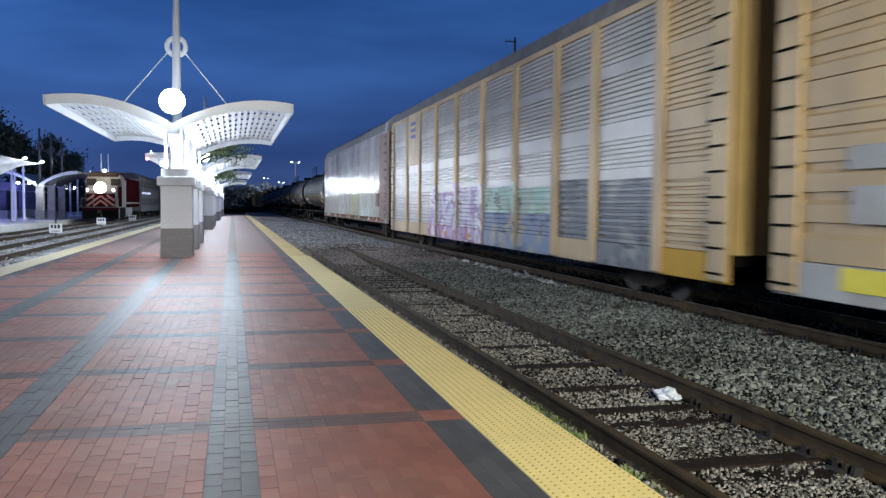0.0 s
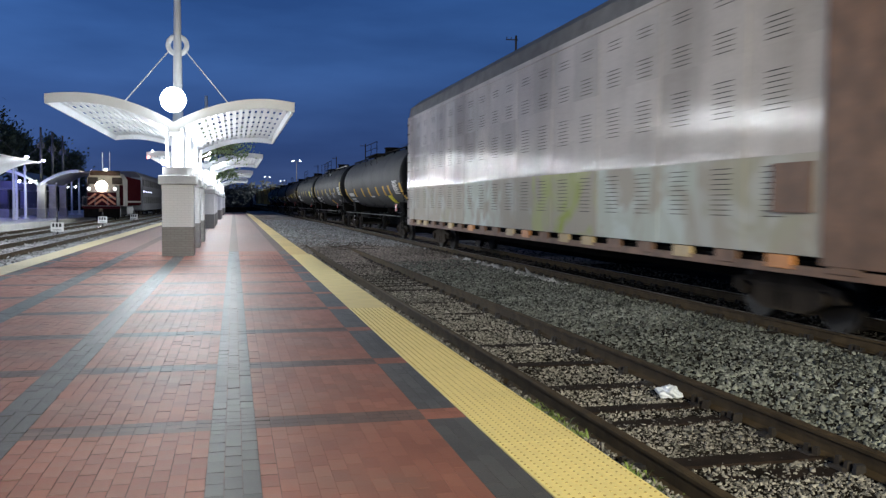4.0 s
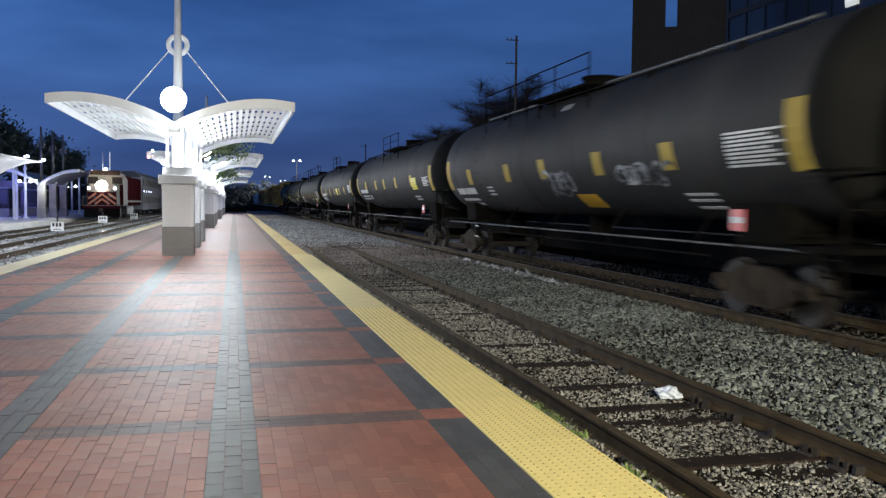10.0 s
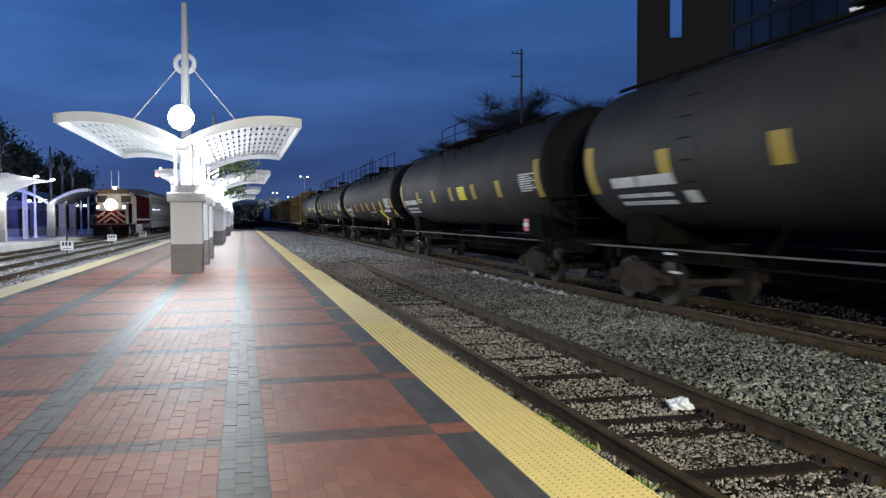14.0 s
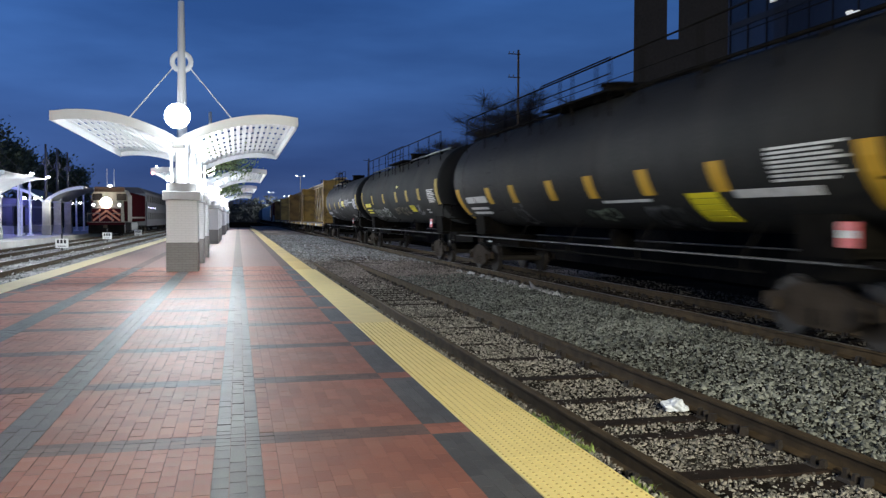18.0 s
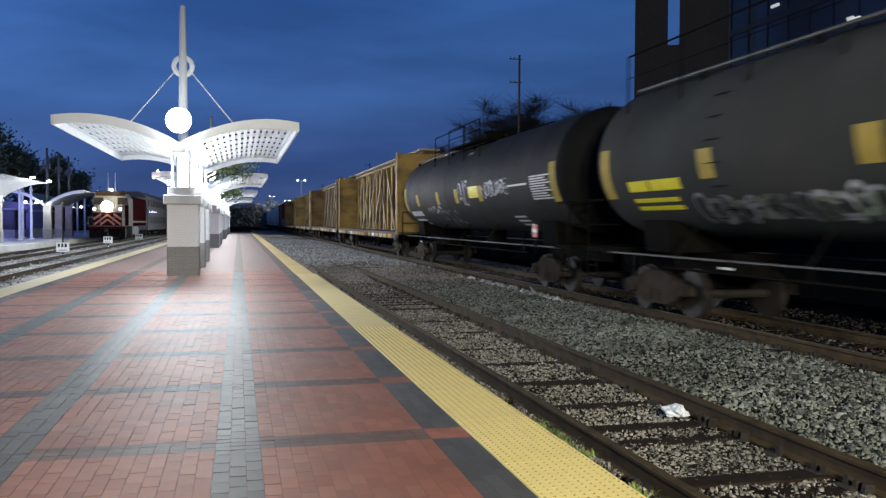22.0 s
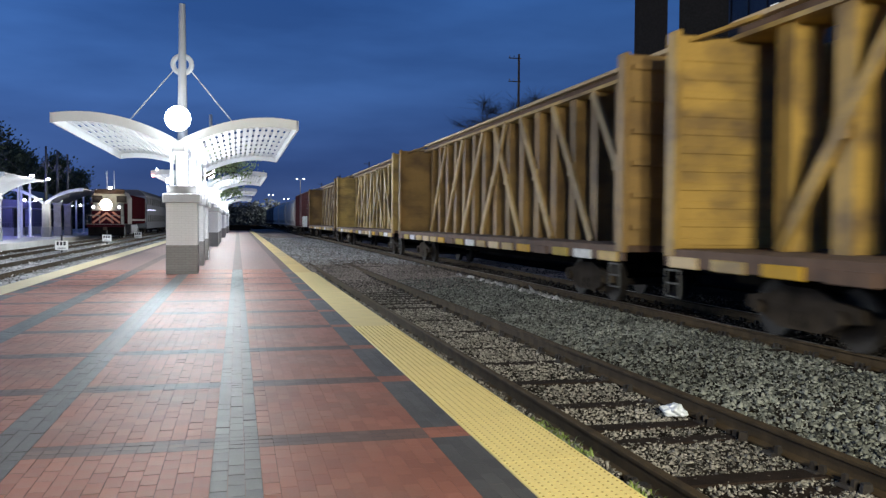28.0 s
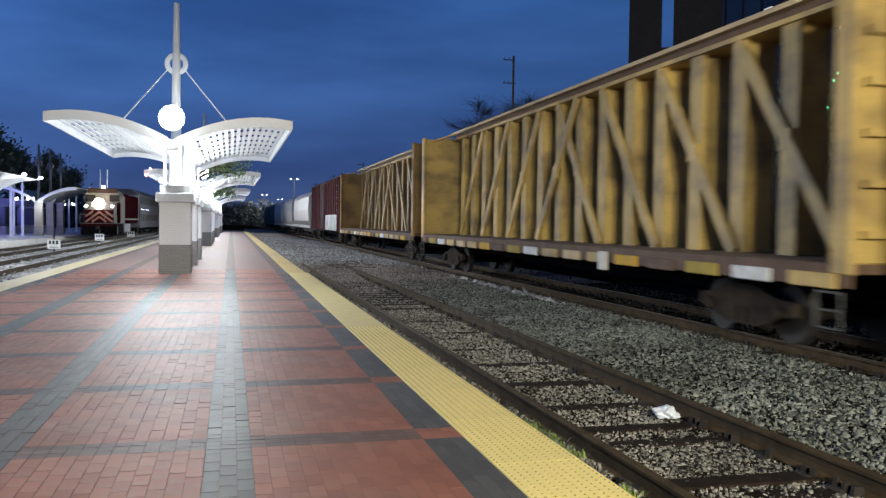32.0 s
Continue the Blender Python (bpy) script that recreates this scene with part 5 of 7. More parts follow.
def center_beam(half, mat, label):
    c = thing("center_beam_car", label, "flat car", "centre-beam cars of the train")
    part("deck", B(-1.50, 1.50, -half, half, 1.12, 1.24), M_DECK, c, "rust-brown deck")
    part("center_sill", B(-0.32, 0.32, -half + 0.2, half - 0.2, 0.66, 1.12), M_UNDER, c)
    for s in (-1, 1):
        part("side_sill", B(min(s * 1.50, s * 1.56), max(s * 1.50, s * 1.56), -half, half, 0.95, 1.24, 0.01), M_DECK, c, "rust-brown side sill")
        n = 18
        for k in range(n):
            y = -half + (k + 0.5) * 2 * half / n
            m = (M_CBY2, M_MARK, M_REFY, M_CBY2, M_DECK, M_CREAM, M_REFYD)[(k * 5 + int(half * 10)) % 7]
            part("winch_pocket", B(min(s * 1.53, s * 1.60), max(s * 1.53, s * 1.60), y - 0.44, y + 0.44, 0.93, 1.12, 0.015), m, c, "tie-down pocket on the sill")
        ye = s * half
        bk = part("bulkhead", B(-1.56, 1.56, min(ye, ye - s * 0.14), max(ye, ye - s * 0.14), 1.24, 4.84, 0.02), mat, c, "plated end bulkhead")
        for x in (-1.56, 1.56):
            part("corner_post", B(x - 0.02 if x < 0 else x - 0.10, x + 0.10 if x < 0 else x + 0.02, min(ye + s * 0.02, ye - s * 0.34), max(ye + s * 0.02, ye - s * 0.34), 1.10, 4.88, 0.03), mat, bk)
        for k in range(6):
            z = 1.55 + k * 0.60
            part("stiffener", B(-1.44, 1.44, min(ye, ye + s * 0.10), max(ye, ye + s * 0.10), z, z + 0.09), mat, bk)
        for k in range(11):
            z = 1.3 + k * 0.31
            part("inner_rib", B(-1.42, 1.42, min(ye - s * 0.14, ye - s * 0.165), max(ye - s * 0.14, ye - s * 0.165), z, z + 0.12, 0.008), mat, bk)
        for x in (-1.2, 1.2):
            bm = bmesh.new()
            beam(bm, (x, ye - s * 0.14, 4.75), (x * 0.5, ye - s * 1.2, 4.95), 0.10, 0.06)
            part("top_brace", bm, mat, bk)
        truck(c, s * (half - 2.9))
        coupler(c, ye - s * 0.1, s)
        bm = bmesh.new()
        for k in range(3):
            rod(bm, (-1.58, ye - s * 0.55, 0.45 + k * 0.22), (-1.58, ye - s * 0.1, 0.45 + k * 0.22), 0.018, 6)
        rod(bm, (-1.58, ye - s * 0.55, 0.45), (-1.58, ye - s * 0.55, 0.9), 0.018, 6)
        rod(bm, (-1.58, ye - s * 0.1, 0.45), (-1.58, ye - s * 0.1, 0.9), 0.018, 6)
        part("step", bm, M_PIPE, c)
    inner = half - 0.15
    part("top_flange", B(-0.46, 0.46, -inner, inner, 5.02, 5.10), M_CREAM, c, "wide top chord")
    part("top_web", B(-0.30, 0.30, -inner, inner, 4.86, 5.02), M_DECK, c)
    part("top_flange", B(-0.44, 0.44, -inner, inner, 4.78, 4.86), M_CBY2, c)
    n = 17
    step = 2 * inner / n
    for k in range(1, n):
        y = -inner + k * step
        part("post", B(-0.30, 0.30, y - 0.075, y + 0.075, 1.24, 4.78, 0.01), mat, c, "flanged steel upright")
        part("post_flange", B(-0.36, -0.30, y - 0.21, y + 0.21, 1.24, 4.78), mat, c)
    # long braces lean down towards both ends, two bays each, and cross in the middle bay
    pale = M_BRACE if mat is M_CBY3 else mat
    for s in (-1, 1):
        for q in range(4):
            yt, yl = s * (2 * q - 0.5) * step, s * (2 * q + 1.5) * step
            zm, ym = 3.02, (yt + yl) / 2
            d = 0.40 + (0.035 if s > 0 and q == 0 else 0.0)
            for pa, pb in (((-d, yt, 4.78), (-d, ym, zm)), ((-d, ym, zm), (-d, yl, 1.24))):
                bm = bmesh.new()
                beam(bm, pa, pb, 0.07, 0.25)
                part("diagonal_brace", bm, pale, c, "pale diagonal brace")
            part("gusset", B(-d - 0.04, -d + 0.04, ym - 0.16, ym + 0.16, zm - 0.16, zm + 0.16, 0.01), pale, c)
    return c


def build_beams():
    for a, b, mat, label in ((221.6, 244.9, M_CBY, "weathered yellow centre-beam flat car, empty"), (246.5, 269.5, M_CBY3, "empty yellow centre-beam flat car with rust streaks"),
                             (271.0, 294.2, M_CBY2, "faded yellow empty centre-beam flat car"), (295.8, 319.2, M_CBY3, "weathered yellow centre-beam flat car, empty")):
        half = (b - a) / 2
        c = center_beam(half, mat, label)
        if mat is M_CBY2:
            part("tool_box", B(-1.66, -1.57, -5.05, -4.75, 0.80, 1.16, 0.012), M_HOPPER, c, "white box hung on the sill")
        CARS.append((c, (a + b) / 2))


build_beams()

# ---- box car and covered hoppers at the rear
M_MAROON = material("maroon_car_paint", (0.10, 0.030, 0.033), 0.85, spec=0.04, vary=0.25, scale=0.8, grain=22, dirt=(0.08, 0.045, 0.045), dirt_amt=0.5)


def box_car(half, label):
    c = thing("box_car", label, "box car")
    part("body", B(-1.50, 1.50, -half, half, 1.0, 4.75, 0.03), M_MAROON, c, "maroon body")
    bm = bmesh.new()
    prism(bm, ((-1.55, 4.75), (-1.0, 4.98), (1.0, 4.98), (1.55, 4.75)), -half, half)
    part("roof", bm, M_GALV, c, "pale ribbed roof")
    for k in range(18):
        y = -half + 0.4 + k * (2 * half - 0.8) / 17
        if abs(y) > 1.9:
            part("side_rib", B(-1.56, -1.50, y - 0.05, y + 0.05, 1.0, 4.7), M_MAROON, c)
    d = part("door", B(-1.58, -1.50, -1.7, 1.7, 1.1, 4.6, 0.01), M_MAROON, c, "sliding plug door")
    for y in (-0.9, 0.9):
        part("door_rod", R((-1.62, y, 1.1), (-1.62, y, 4.6), 0.035, 6), M_GRAB, d)
    part("graffiti_patch", B(-1.565, -1.505, -half + 0.5, -2.2, 1.02, 2.15), G_SLATE, c, "dull sprayed graffiti")
    for s in (-1, 1):
        for k in range(8):
            part("rung", B(-1.60, -1.55, min(s * half, s * (half - 0.5)), max(s * half, s * (half - 0.5)), 1.2 + k * 0.42, 1.23 + k * 0.42), M_GRAB, c)
        truck(c, s * (half - 2.5))
        coupler(c, s * (half - 0.1), s)
    part("center_sill", B(-0.4, 0.4, -half, half, 0.6, 1.0), M_UNDER, c)
    return c


def hopper(half, mat, label):
    c = thing("covered_hopper", label, "hopper car", "covered hoppers of the train")
    bm = bmesh.new()
    prism(bm, ((-1.2, 1.3), (-1.5, 1.7), (-1.58, 2.8), (-1.5, 4.0), (-1.15, 4.5), (-0.5, 4.68), (0.5, 4.68), (1.15, 4.5), (1.5, 4.0), (1.58, 2.8), (1.5, 1.7), (1.2, 1.3)), -half + 1.2, half - 1.2)
    part("body", bm, mat, c, "rounded pale hopper body", smooth=False)
    for k in range(4):
        y = -half + 3.2 + k * (2 * half - 6.4) / 3
        bm = bmesh.new()
        bmesh.ops.create_cone(bm, cap_ends=True, segments=4, radius1=0.5, radius2=1.9, depth=0.85, matrix=Matrix.Translation((0, y, 0.95)) @ Matrix.Rotation(radians(45), 4, "Z"))
        part("hopper_bay", bm, mat, c)
        part("hatch", B(-0.35, 0.35, y - 1.2, y + 1.2, 4.68, 4.76, 0.02), mat, c)
    for s in (-1, 1):
        part("end_sill", B(-1.5, 1.5, min(s * half, s * (half - 1.3)), max(s * half, s * (half - 1.3)), 1.0, 1.25), mat, c)
        bm = bmesh.new()
        for x in (-1.4, 1.4):
            beam(bm, (x, s * (half - 0.2), 1.25), (x, s * (half - 1.3), 4.2), 0.08, 0.08)
        part("end_brace", bm, mat, c)
        truck(c, s * (half - 2.2))
        coupler(c, s * (half - 0.1), s)
    part("running_board", B(-0.3, 0.3, -half + 1.0, half - 1.0, 4.80, 4.83), M_GRAB, c)
    part("side_sill", B(-1.54, -1.44, -half, half, 1.05, 1.28), mat, c)
    return c


CARS.append((box_car(9.9, "maroon box car with a pale roof and dull graffiti"), 330.7))
for y0 in (342.2, 365.0):
    CARS.append((hopper(10.9, M_HOPPER, "pale grey covered hopper"), y0 + 11))
for y0 in (388.0, 410.5, 433.0):
    CARS.append((hopper(10.9, M_TANK2 if y0 > 405 else M_HOPPER, "covered hopper at the rear of the train"), y0 + 11))

# ---------------------------------------------------------------- trees and greenery
M_BARK = material("dark_bark", (0.055, 0.042, 0.032), 0.9, vary=0.3, scale=4, grain=30, bump=0.6)
# leaf colour raised to take in the flare haze over the trees
M_LEAF = material("dark_leaves", (0.075, 0.10, 0.05), 0.6, vary=0.3, scale=1.0, grain=12, bump=0.0, island=0.45)
M_TWIG = material("bare_twigs", (0.05, 0.04, 0.034), 0.9, vary=0.3)


# brighter leaf copy: the uplighting on the platform trees is painted in
M_LEAF2 = material("leaves_painted_lit", (0.24, 0.33, 0.15), 0.55, vary=0.3, scale=1.0, grain=12, bump=0.0, island=0.45)


def tree(at, height, spread, leaves, label, seed, leaf=0.16, bare=False, low=0.35, green=None, lean=0.0):
    rng = random.Random(seed)
    t = thing("tree", label, "tree", "trees round the station", at)
    trunk = bmesh.new()
    limbs = bmesh.new()
    rod(trunk, (0, 0, -0.1), (0.1, 0, height * low), 0.035 * height ** 0.8 + 0.05, 9, 0.028 * height ** 0.8 + 0.03)
    tips, twigs = [], []
    for k in range(9):
        a = k * 2.4 + rng.uniform(-0.3, 0.3)
        r = spread * rng.uniform(0.35, 0.75)
        z = height * rng.uniform(0.55, 0.9)
        base = Vector((0.1, 0, height * low * rng.uniform(0.75, 1.0)))
        mid = Vector((r * 0.5 * math.cos(a) + lean * 0.4, r * 0.5 * math.sin(a), (base.z + z) * 0.5 + 0.3))
        end = Vector((r * math.cos(a) + lean, r * math.sin(a), z))
        rod(limbs, base, mid, 0.02 * height ** 0.7 + 0.02, 6, 0.015 * height ** 0.7)
        rod(limbs, mid, end, 0.015 * height ** 0.7, 6, 0.008)
        tips += [mid, end, (mid + end) / 2]
        for q in range(9 if bare else 3):
            p = mid.lerp(end, rng.random())
            e = p + Vector((rng.gauss(0, 1), rng.gauss(0, 1), rng.uniform(0.2, 1.2))) * spread * 0.22
            rod(limbs, p, e, 0.024 if bare else 0.018, 4, 0.010)
            tips.append(e)
            if bare:
                for w in range(80):
                    p2 = p.lerp(e, rng.uniform(0.3, 1.0))
                    twigs.append((p2, p2 + Vector((rng.gauss(0, 1), rng.gauss(0, 1), rng.uniform(-0.2, 1.3))) * spread * 0.17))
    part("trunk", trunk, M_BARK, t)
    if twigs:
        v, f = [], []
        for p, q in twigs:
            o = len(v)
            a = (q - p).orthogonal().normalized()
            b = (q - p).normalized().cross(a)
            for at, r in ((p, 0.013), (q, 0.006)):
                v += [tuple(at + a * r), tuple(at + (b * 0.87 - a * 0.5) * r), tuple(at - (b * 0.87 + a * 0.5) * r)]
            f += [(o, o + 1, o + 4, o + 3), (o + 1, o + 2, o + 5, o + 4), (o + 2, o, o + 3, o + 5)]
        ob = new("twig", mesh_of("twig", v, f, M_TWIG))
        ob.parent = t
        ob["label"], ob["kind"] = "haze of fine bare twigs", "stuff"
    part("limb", limbs, M_TWIG if bare else M_BARK, t)
    if leaves:
        v, f = [], []
        for i in range(leaves):
            c = rng.choice(tips) + Vector((rng.gauss(0, 1), rng.gauss(0, 1), rng.gauss(0, 0.8))) * spread * (0.09 if bare else 0.17)
            n = Vector((rng.gauss(0, 1), rng.gauss(0, 1), rng.gauss(0, 1))).normalized()
            u = n.orthogonal().normalized() * leaf * rng.uniform(0.6, 1.3)
            w = n.cross(u) * 0.6
            o = len(v)
            v += [tuple(c - u), tuple(c + w * 0.8), tuple(c + u), tuple(c - w * 0.8)]
            f.append((o, o + 1, o + 2, o + 3))
        ob = new("crown", mesh_of("crown", v, f, green or M_LEAF))
        ob.parent = t
        ob["label"] = "loose crown of small dark leaves"
    return t


tree((-2.0, 44.5, 0), 6.2, 1.7, 2600, "small leafy tree growing through the platform paving", 3, 0.085, low=0.66, green=M_LEAF2, lean=1.3)
tree((-1.9, 71.0, 0), 5.8, 1.8, 2000, "small leafy tree between two canopies", 4, 0.10, low=0.66, green=M_LEAF2, lean=1.1)
for i, (x, y, h) in enumerate(((-29, 97, 13.5), (-33, 104, 14.5), (-38, 98, 14), (-43, 118, 15), (-31, 120, 12.5), (-29, 137, 11.5), (-28.5, 156, 10.5))):
    tree((x, y, -0.3), h, h * 0.40, 16000, "tall dark leafy tree behind the far platform", 20 + i, 0.26)
for i, (x, y, h) in enumerate(((24.5, 80, 15.0), (26.8, 86, 15.4), (29.5, 82, 15.8), (32.0, 88, 15.2), (34.5, 81, 15.0), (24, 95, 12.0), (26, 106, 11.5), (25, 120, 11.0), (25, 138, 10.5))):
    tree((x, y, -0.3), h, h * 0.36, 1200, "sparse winter tree beyond the main track", 40 + i, 0.07, bare=True, low=0.22)

# near black: bank and added wall carry the shade behind the train
M_DARKBANK = material("near_black_bank", (0.018, 0.015, 0.012), 0.95, spec=0.05, vary=0.5, scale=0.4, grain=4)
# lightened: the haze at the end of the line is put into this colour
M_WOOD = material("distant_wood", (0.075, 0.08, 0.076), 0.95, vary=0.5, scale=0.3, grain=3)


def far_wood(y, x0, x1, h, seed, label):
    """An uneven distant wood: a ridge of many clumps."""
    rng = random.Random(seed)
    v, f = [], []
    for i in range(int((x1 - x0) / 1.3)):
        cx = x0 + i * 1.3 + rng.uniform(-1, 1)
        top = h * (0.7 + 0.3 * noise.noise((cx * 0.06, seed, 0)) + rng.uniform(-0.06, 0.08))
        for k in range(26):
            c = Vector((cx + rng.gauss(0, 1.2), y + rng.gauss(0, 3), top * (0.04 + 0.037 * k)))
            s = rng.uniform(0.4, 0.9)
            o = len(v)
            for q in range(8):
                v.append(tuple(c + Vector((rng.gauss(0, 0.7), rng.gauss(0, 0.7), rng.gauss(0, 0.6))) * s))
            f += [(o, o + 1, o + 2), (o + 2, o + 3, o + 4), (o + 4, o + 5, o + 6), (o + 1, o + 5, o + 7), (o + 3, o + 6, o), (o + 2, o + 7, o + 5)]
    ob = new("far_wood", mesh_of("far_wood", v, f, M_WOOD))
    return tagged(ob, label, "trees", kind="stuff")


far_wood(330, -120, 90, 12, 7, "dark distant wood at the end of the line")
far_wood(210, -110, -14, 10, 8, "dark wood behind the far platform")
# added block that closes the see-through gaps in the distant wood
structure("backdrop_ridge", B(-140, 120, 345, 350, -1, 7.0), M_WOOD, "plain backing block filling the gaps in the distant wood", "backdrop")
structure("embankment", B(13.5, 60, 95, 330, -1.0, 2.4, 0.6), M_DARKBANK, "low dark bank beyond the main track", "embankment")

# ---------------------------------------------------------------- far platform with its canopies, posts and train
M_SCREEN = material("dark_painted_screen", (0.10, 0.10, 0.13), 0.7, vary=0.2, scale=0.5, grain=10)
# far pillars painted darker to hold down the lamplight on them
M_FARBRICK = material("toned_down_grey_brick", (0.30, 0.29, 0.265), 0.85, vary=0.2, scale=1.5, grain=14)
M_PLAT = material("pale_platform_concrete", (0.45, 0.45, 0.44), 0.6, vary=0.12, scale=0.4, grain=20, dirt=(0.3, 0.3, 0.3), dirt_amt=0.3)
structure("far_platform", B(-24, -13.4, 18, 170, -0.4, 0.08, 0.02), M_PLAT, "pale concrete platform across the tracks", "platform")


def far_canopy(y0, label):
    """A slimmer butterfly canopy of the far platform: three posts, each with a stayed mast."""
    c = thing("far_canopy", label, "canopy", "canopies of the far platform", (-15.4, y0, 0.08))
    ya, yb = -0.5, 9.9

    def curve(u):
        return 2.85 + 1.17 * (1 - (1 - u / 3.0) ** 2)

    for dy in (0.0, 4.6, 9.2):
        p = part("pillar", B(-0.29, 0.29, dy, dy + 0.58, 0.80, 2.75, 0.01), M_FARBRICK, c, "grey brick pillar toned down against the lamplight")
        part("pillar_base", B(-0.33, 0.33, dy - 0.04, dy + 0.62, -0.01, 0.80, 0.01), M_PDARK, p)
        part("pillar_cap", B(-0.38, 0.38, dy - 0.09, dy + 0.67, 2.75, 2.93, 0.015), M_CAP, p)
        m = part("mast", R((0, dy + 0.3, 2.93), (0, dy + 0.3, 7.5), 0.13, 10, 0.08), M_GRAB, c, "tapering grey mast", smooth=True)
        bm = bmesh.new()
        ring_of(bm, (0, dy + 0.3, 6.0), 0.24, 0.06)
        part("mast_ring", bm, M_GRAB, m, "round stay plate")
        for side in (-1, 1):
            part("stay_rod", R((side * 0.2, dy + 0.3, 5.9), (side * 2.2, dy + 0.3, curve(2.2)), 0.016, 5), M_GRAB, m)
            lampbody = part("uplight", R((side * 0.34, dy - 0.1, 2.95), (side * 0.34, dy - 0.1, 3.10), 0.10, 10), M_STEEL, c)
            part("glass", R((side * 0.34, dy - 0.1, 3.101), (side * 0.34, dy - 0.1, 3.13), 0.10, 10), M_GREENISH, lampbody, "pale greenish lamp glass")
    for side in (-1, 1):
        us = [0.1 + i * 2.9 / 12 for i in range(13)]
        bm = bmesh.new()
        rows = []
        for u in us:
            rows.append([bm.verts.new((side * u, y, curve(u) - d)) for y in (ya, yb) for d in (0, 0.05)])
        for a, b in zip(rows, rows[1:]):
            for i, j in ((0, 2), (2, 3), (3, 1), (1, 0)):
                bm.faces.new((a[i], a[j], b[j], b[i]))
        for r in (rows[0], rows[-1]):
            bm.faces.new((r[0], r[1], r[3], r[2]))
        bmesh.ops.recalc_face_normals(bm, faces=bm.faces)
        part("roof_sheet", bm, M_CAP, c, "curved grey roof")
        bm = bmesh.new()
        rows = []
        for u in us:
            rows.append([bm.verts.new((side * u, y, curve(u) - d)) for y in (ya - 0.06, ya - 0.005) for d in (-0.03, 0.22)])
        for a, b in zip(rows, rows[1:]):
            for i, j in ((0, 2), (2, 3), (3, 1), (1, 0)):
                bm.faces.new((a[i], a[j], b[j], b[i]))
        for r in (rows[0], rows[-1]):
            bm.faces.new((r[0], r[1], r[3], r[2]))
        bmesh.ops.recalc_face_normals(bm, faces=bm.faces)
        part("fascia", bm, M_STEEL, c, "curved white edge beam")
        for yy in (4.9, 9.5) if side > 0 else ():
            arm = part("lamp_arm", R((2.9, yy, curve(2.9) - 0.02), (3.2, yy, curve(2.9) + 0.06), 0.035, 6), M_STEEL, c)
            bm = bmesh.new()
            bmesh.ops.create_uvsphere(bm, u_segments=12, v_segments=8, radius=0.085, matrix=Matrix.Translation((3.2, yy, curve(2.9) + 0.1)) @ Matrix.Diagonal((1.7, 1.2, 0.9, 1)))
            part("lamp_globe", bm, M_VIOLET, arm, "glaring violet-white lamp", smooth=True)
    return c


M_GREENISH = glow("greenish_lamp_glass", (0.9, 1.0, 0.62), 9.0)
M_VIOLET = glow("violet_lamp_glass", (0.72, 0.68, 1.0), 11.0)
across = far_canopy(75.8, "slim butterfly canopy with three masts on the far platform")
# the copy at 27.0 is out of view, added to carry two lamps
for yb in (27.0, 51.4):
    copy_thing(across, pose(-15.4, yb, 0.08))


def slim_post(x, y, h, label, lit):
    c = thing("lamp_post", label, "lamp post", "slim posts on the far platform", (x, y, 0.08))
    part("post", R((0, 0, 0), (0, 0, h), 0.11, 10, 0.085), M_STEEL, c, "white steel post")
    part("base", R((0, 0, 0), (0, 0, 0.12), 0.26, 12), M_STEEL, c)
    for s in (-1, 1) if lit else ():
        part("arm", R((0, 0, h * 0.72), (s * 0.42, 0, h * 0.76), 0.04, 6), M_STEEL, c)
        bm = bmesh.new()
        bmesh.ops.create_uvsphere(bm, u_segments=12, v_segments=8, radius=0.12, matrix=Matrix.Translation((s * 0.42, -0.02, h * 0.77)))
        part("globe", bm, M_LAMP2, c, "small bright lamp", smooth=True)
    part("cap", R((0, 0, h), (0, 0, h + 0.5), 0.16, 10, 0.03), M_STEEL, c)
    return c


for x, y, lit in ((-16.2, 70.4, False), (-16.4, 75.0, True), (-16.2, 98.5, False), (-16.95, 98.5, True), (-17.6, 77.5, False)):
    slim_post(x, y, 3.9, "slim white post with twin lamps on the far platform" if lit else "slim plain white post on the far platform", lit)

M_FENCE = material("grey_fence", (0.12, 0.12, 0.13), 0.5, 0.5)


def railing(x, y0, y1):
    c = thing("railing", "dark metal railing on the far platform", "railing", at=(x, y0, 0.08))
    n = int((y1 - y0) / 1.2)
    for k in range(n + 1):
        part("rail_post", R((0, k * 1.2, 0), (0, k * 1.2, 1.1), 0.025, 6), M_FENCE, c)
    for z in (0.35, 0.72, 1.1):
        part("rail_bar", R((0, 0, z), (0, n * 1.2, z), 0.02, 6), M_FENCE, c)


railing(-21.5, 50, 110)


structure("screen_wall", B(-23.6, -23.3, 44, 118, -0.2, 3.6, 0.02), M_SCREEN, "dark wall behind the far platform", "wall")


def kiosk(y):
    c = thing("shelter", "dark glazed platform shelter", "shelter", "platform shelters", (-20.0, y, 0.08))
    part("wall", B(-1.2, 1.2, 0, 4.0, 0, 0.7, 0.01), M_CAP, c)
    for k in range(4):
        part("mullion", B(1.14, 1.2, k * 1.31, k * 1.31 + 0.07, 0.7, 2.5), M_DARKMET, c)
    part("glass", B(1.1, 1.13, 0, 4.0, 0.7, 2.4), M_DARKMET, c)
    part("roof", B(-1.4, 1.4, -0.2, 4.2, 2.4, 2.55, 0.02), M_CAP, c)


for yy in (55, 66, 80, 92):
    kiosk(yy)


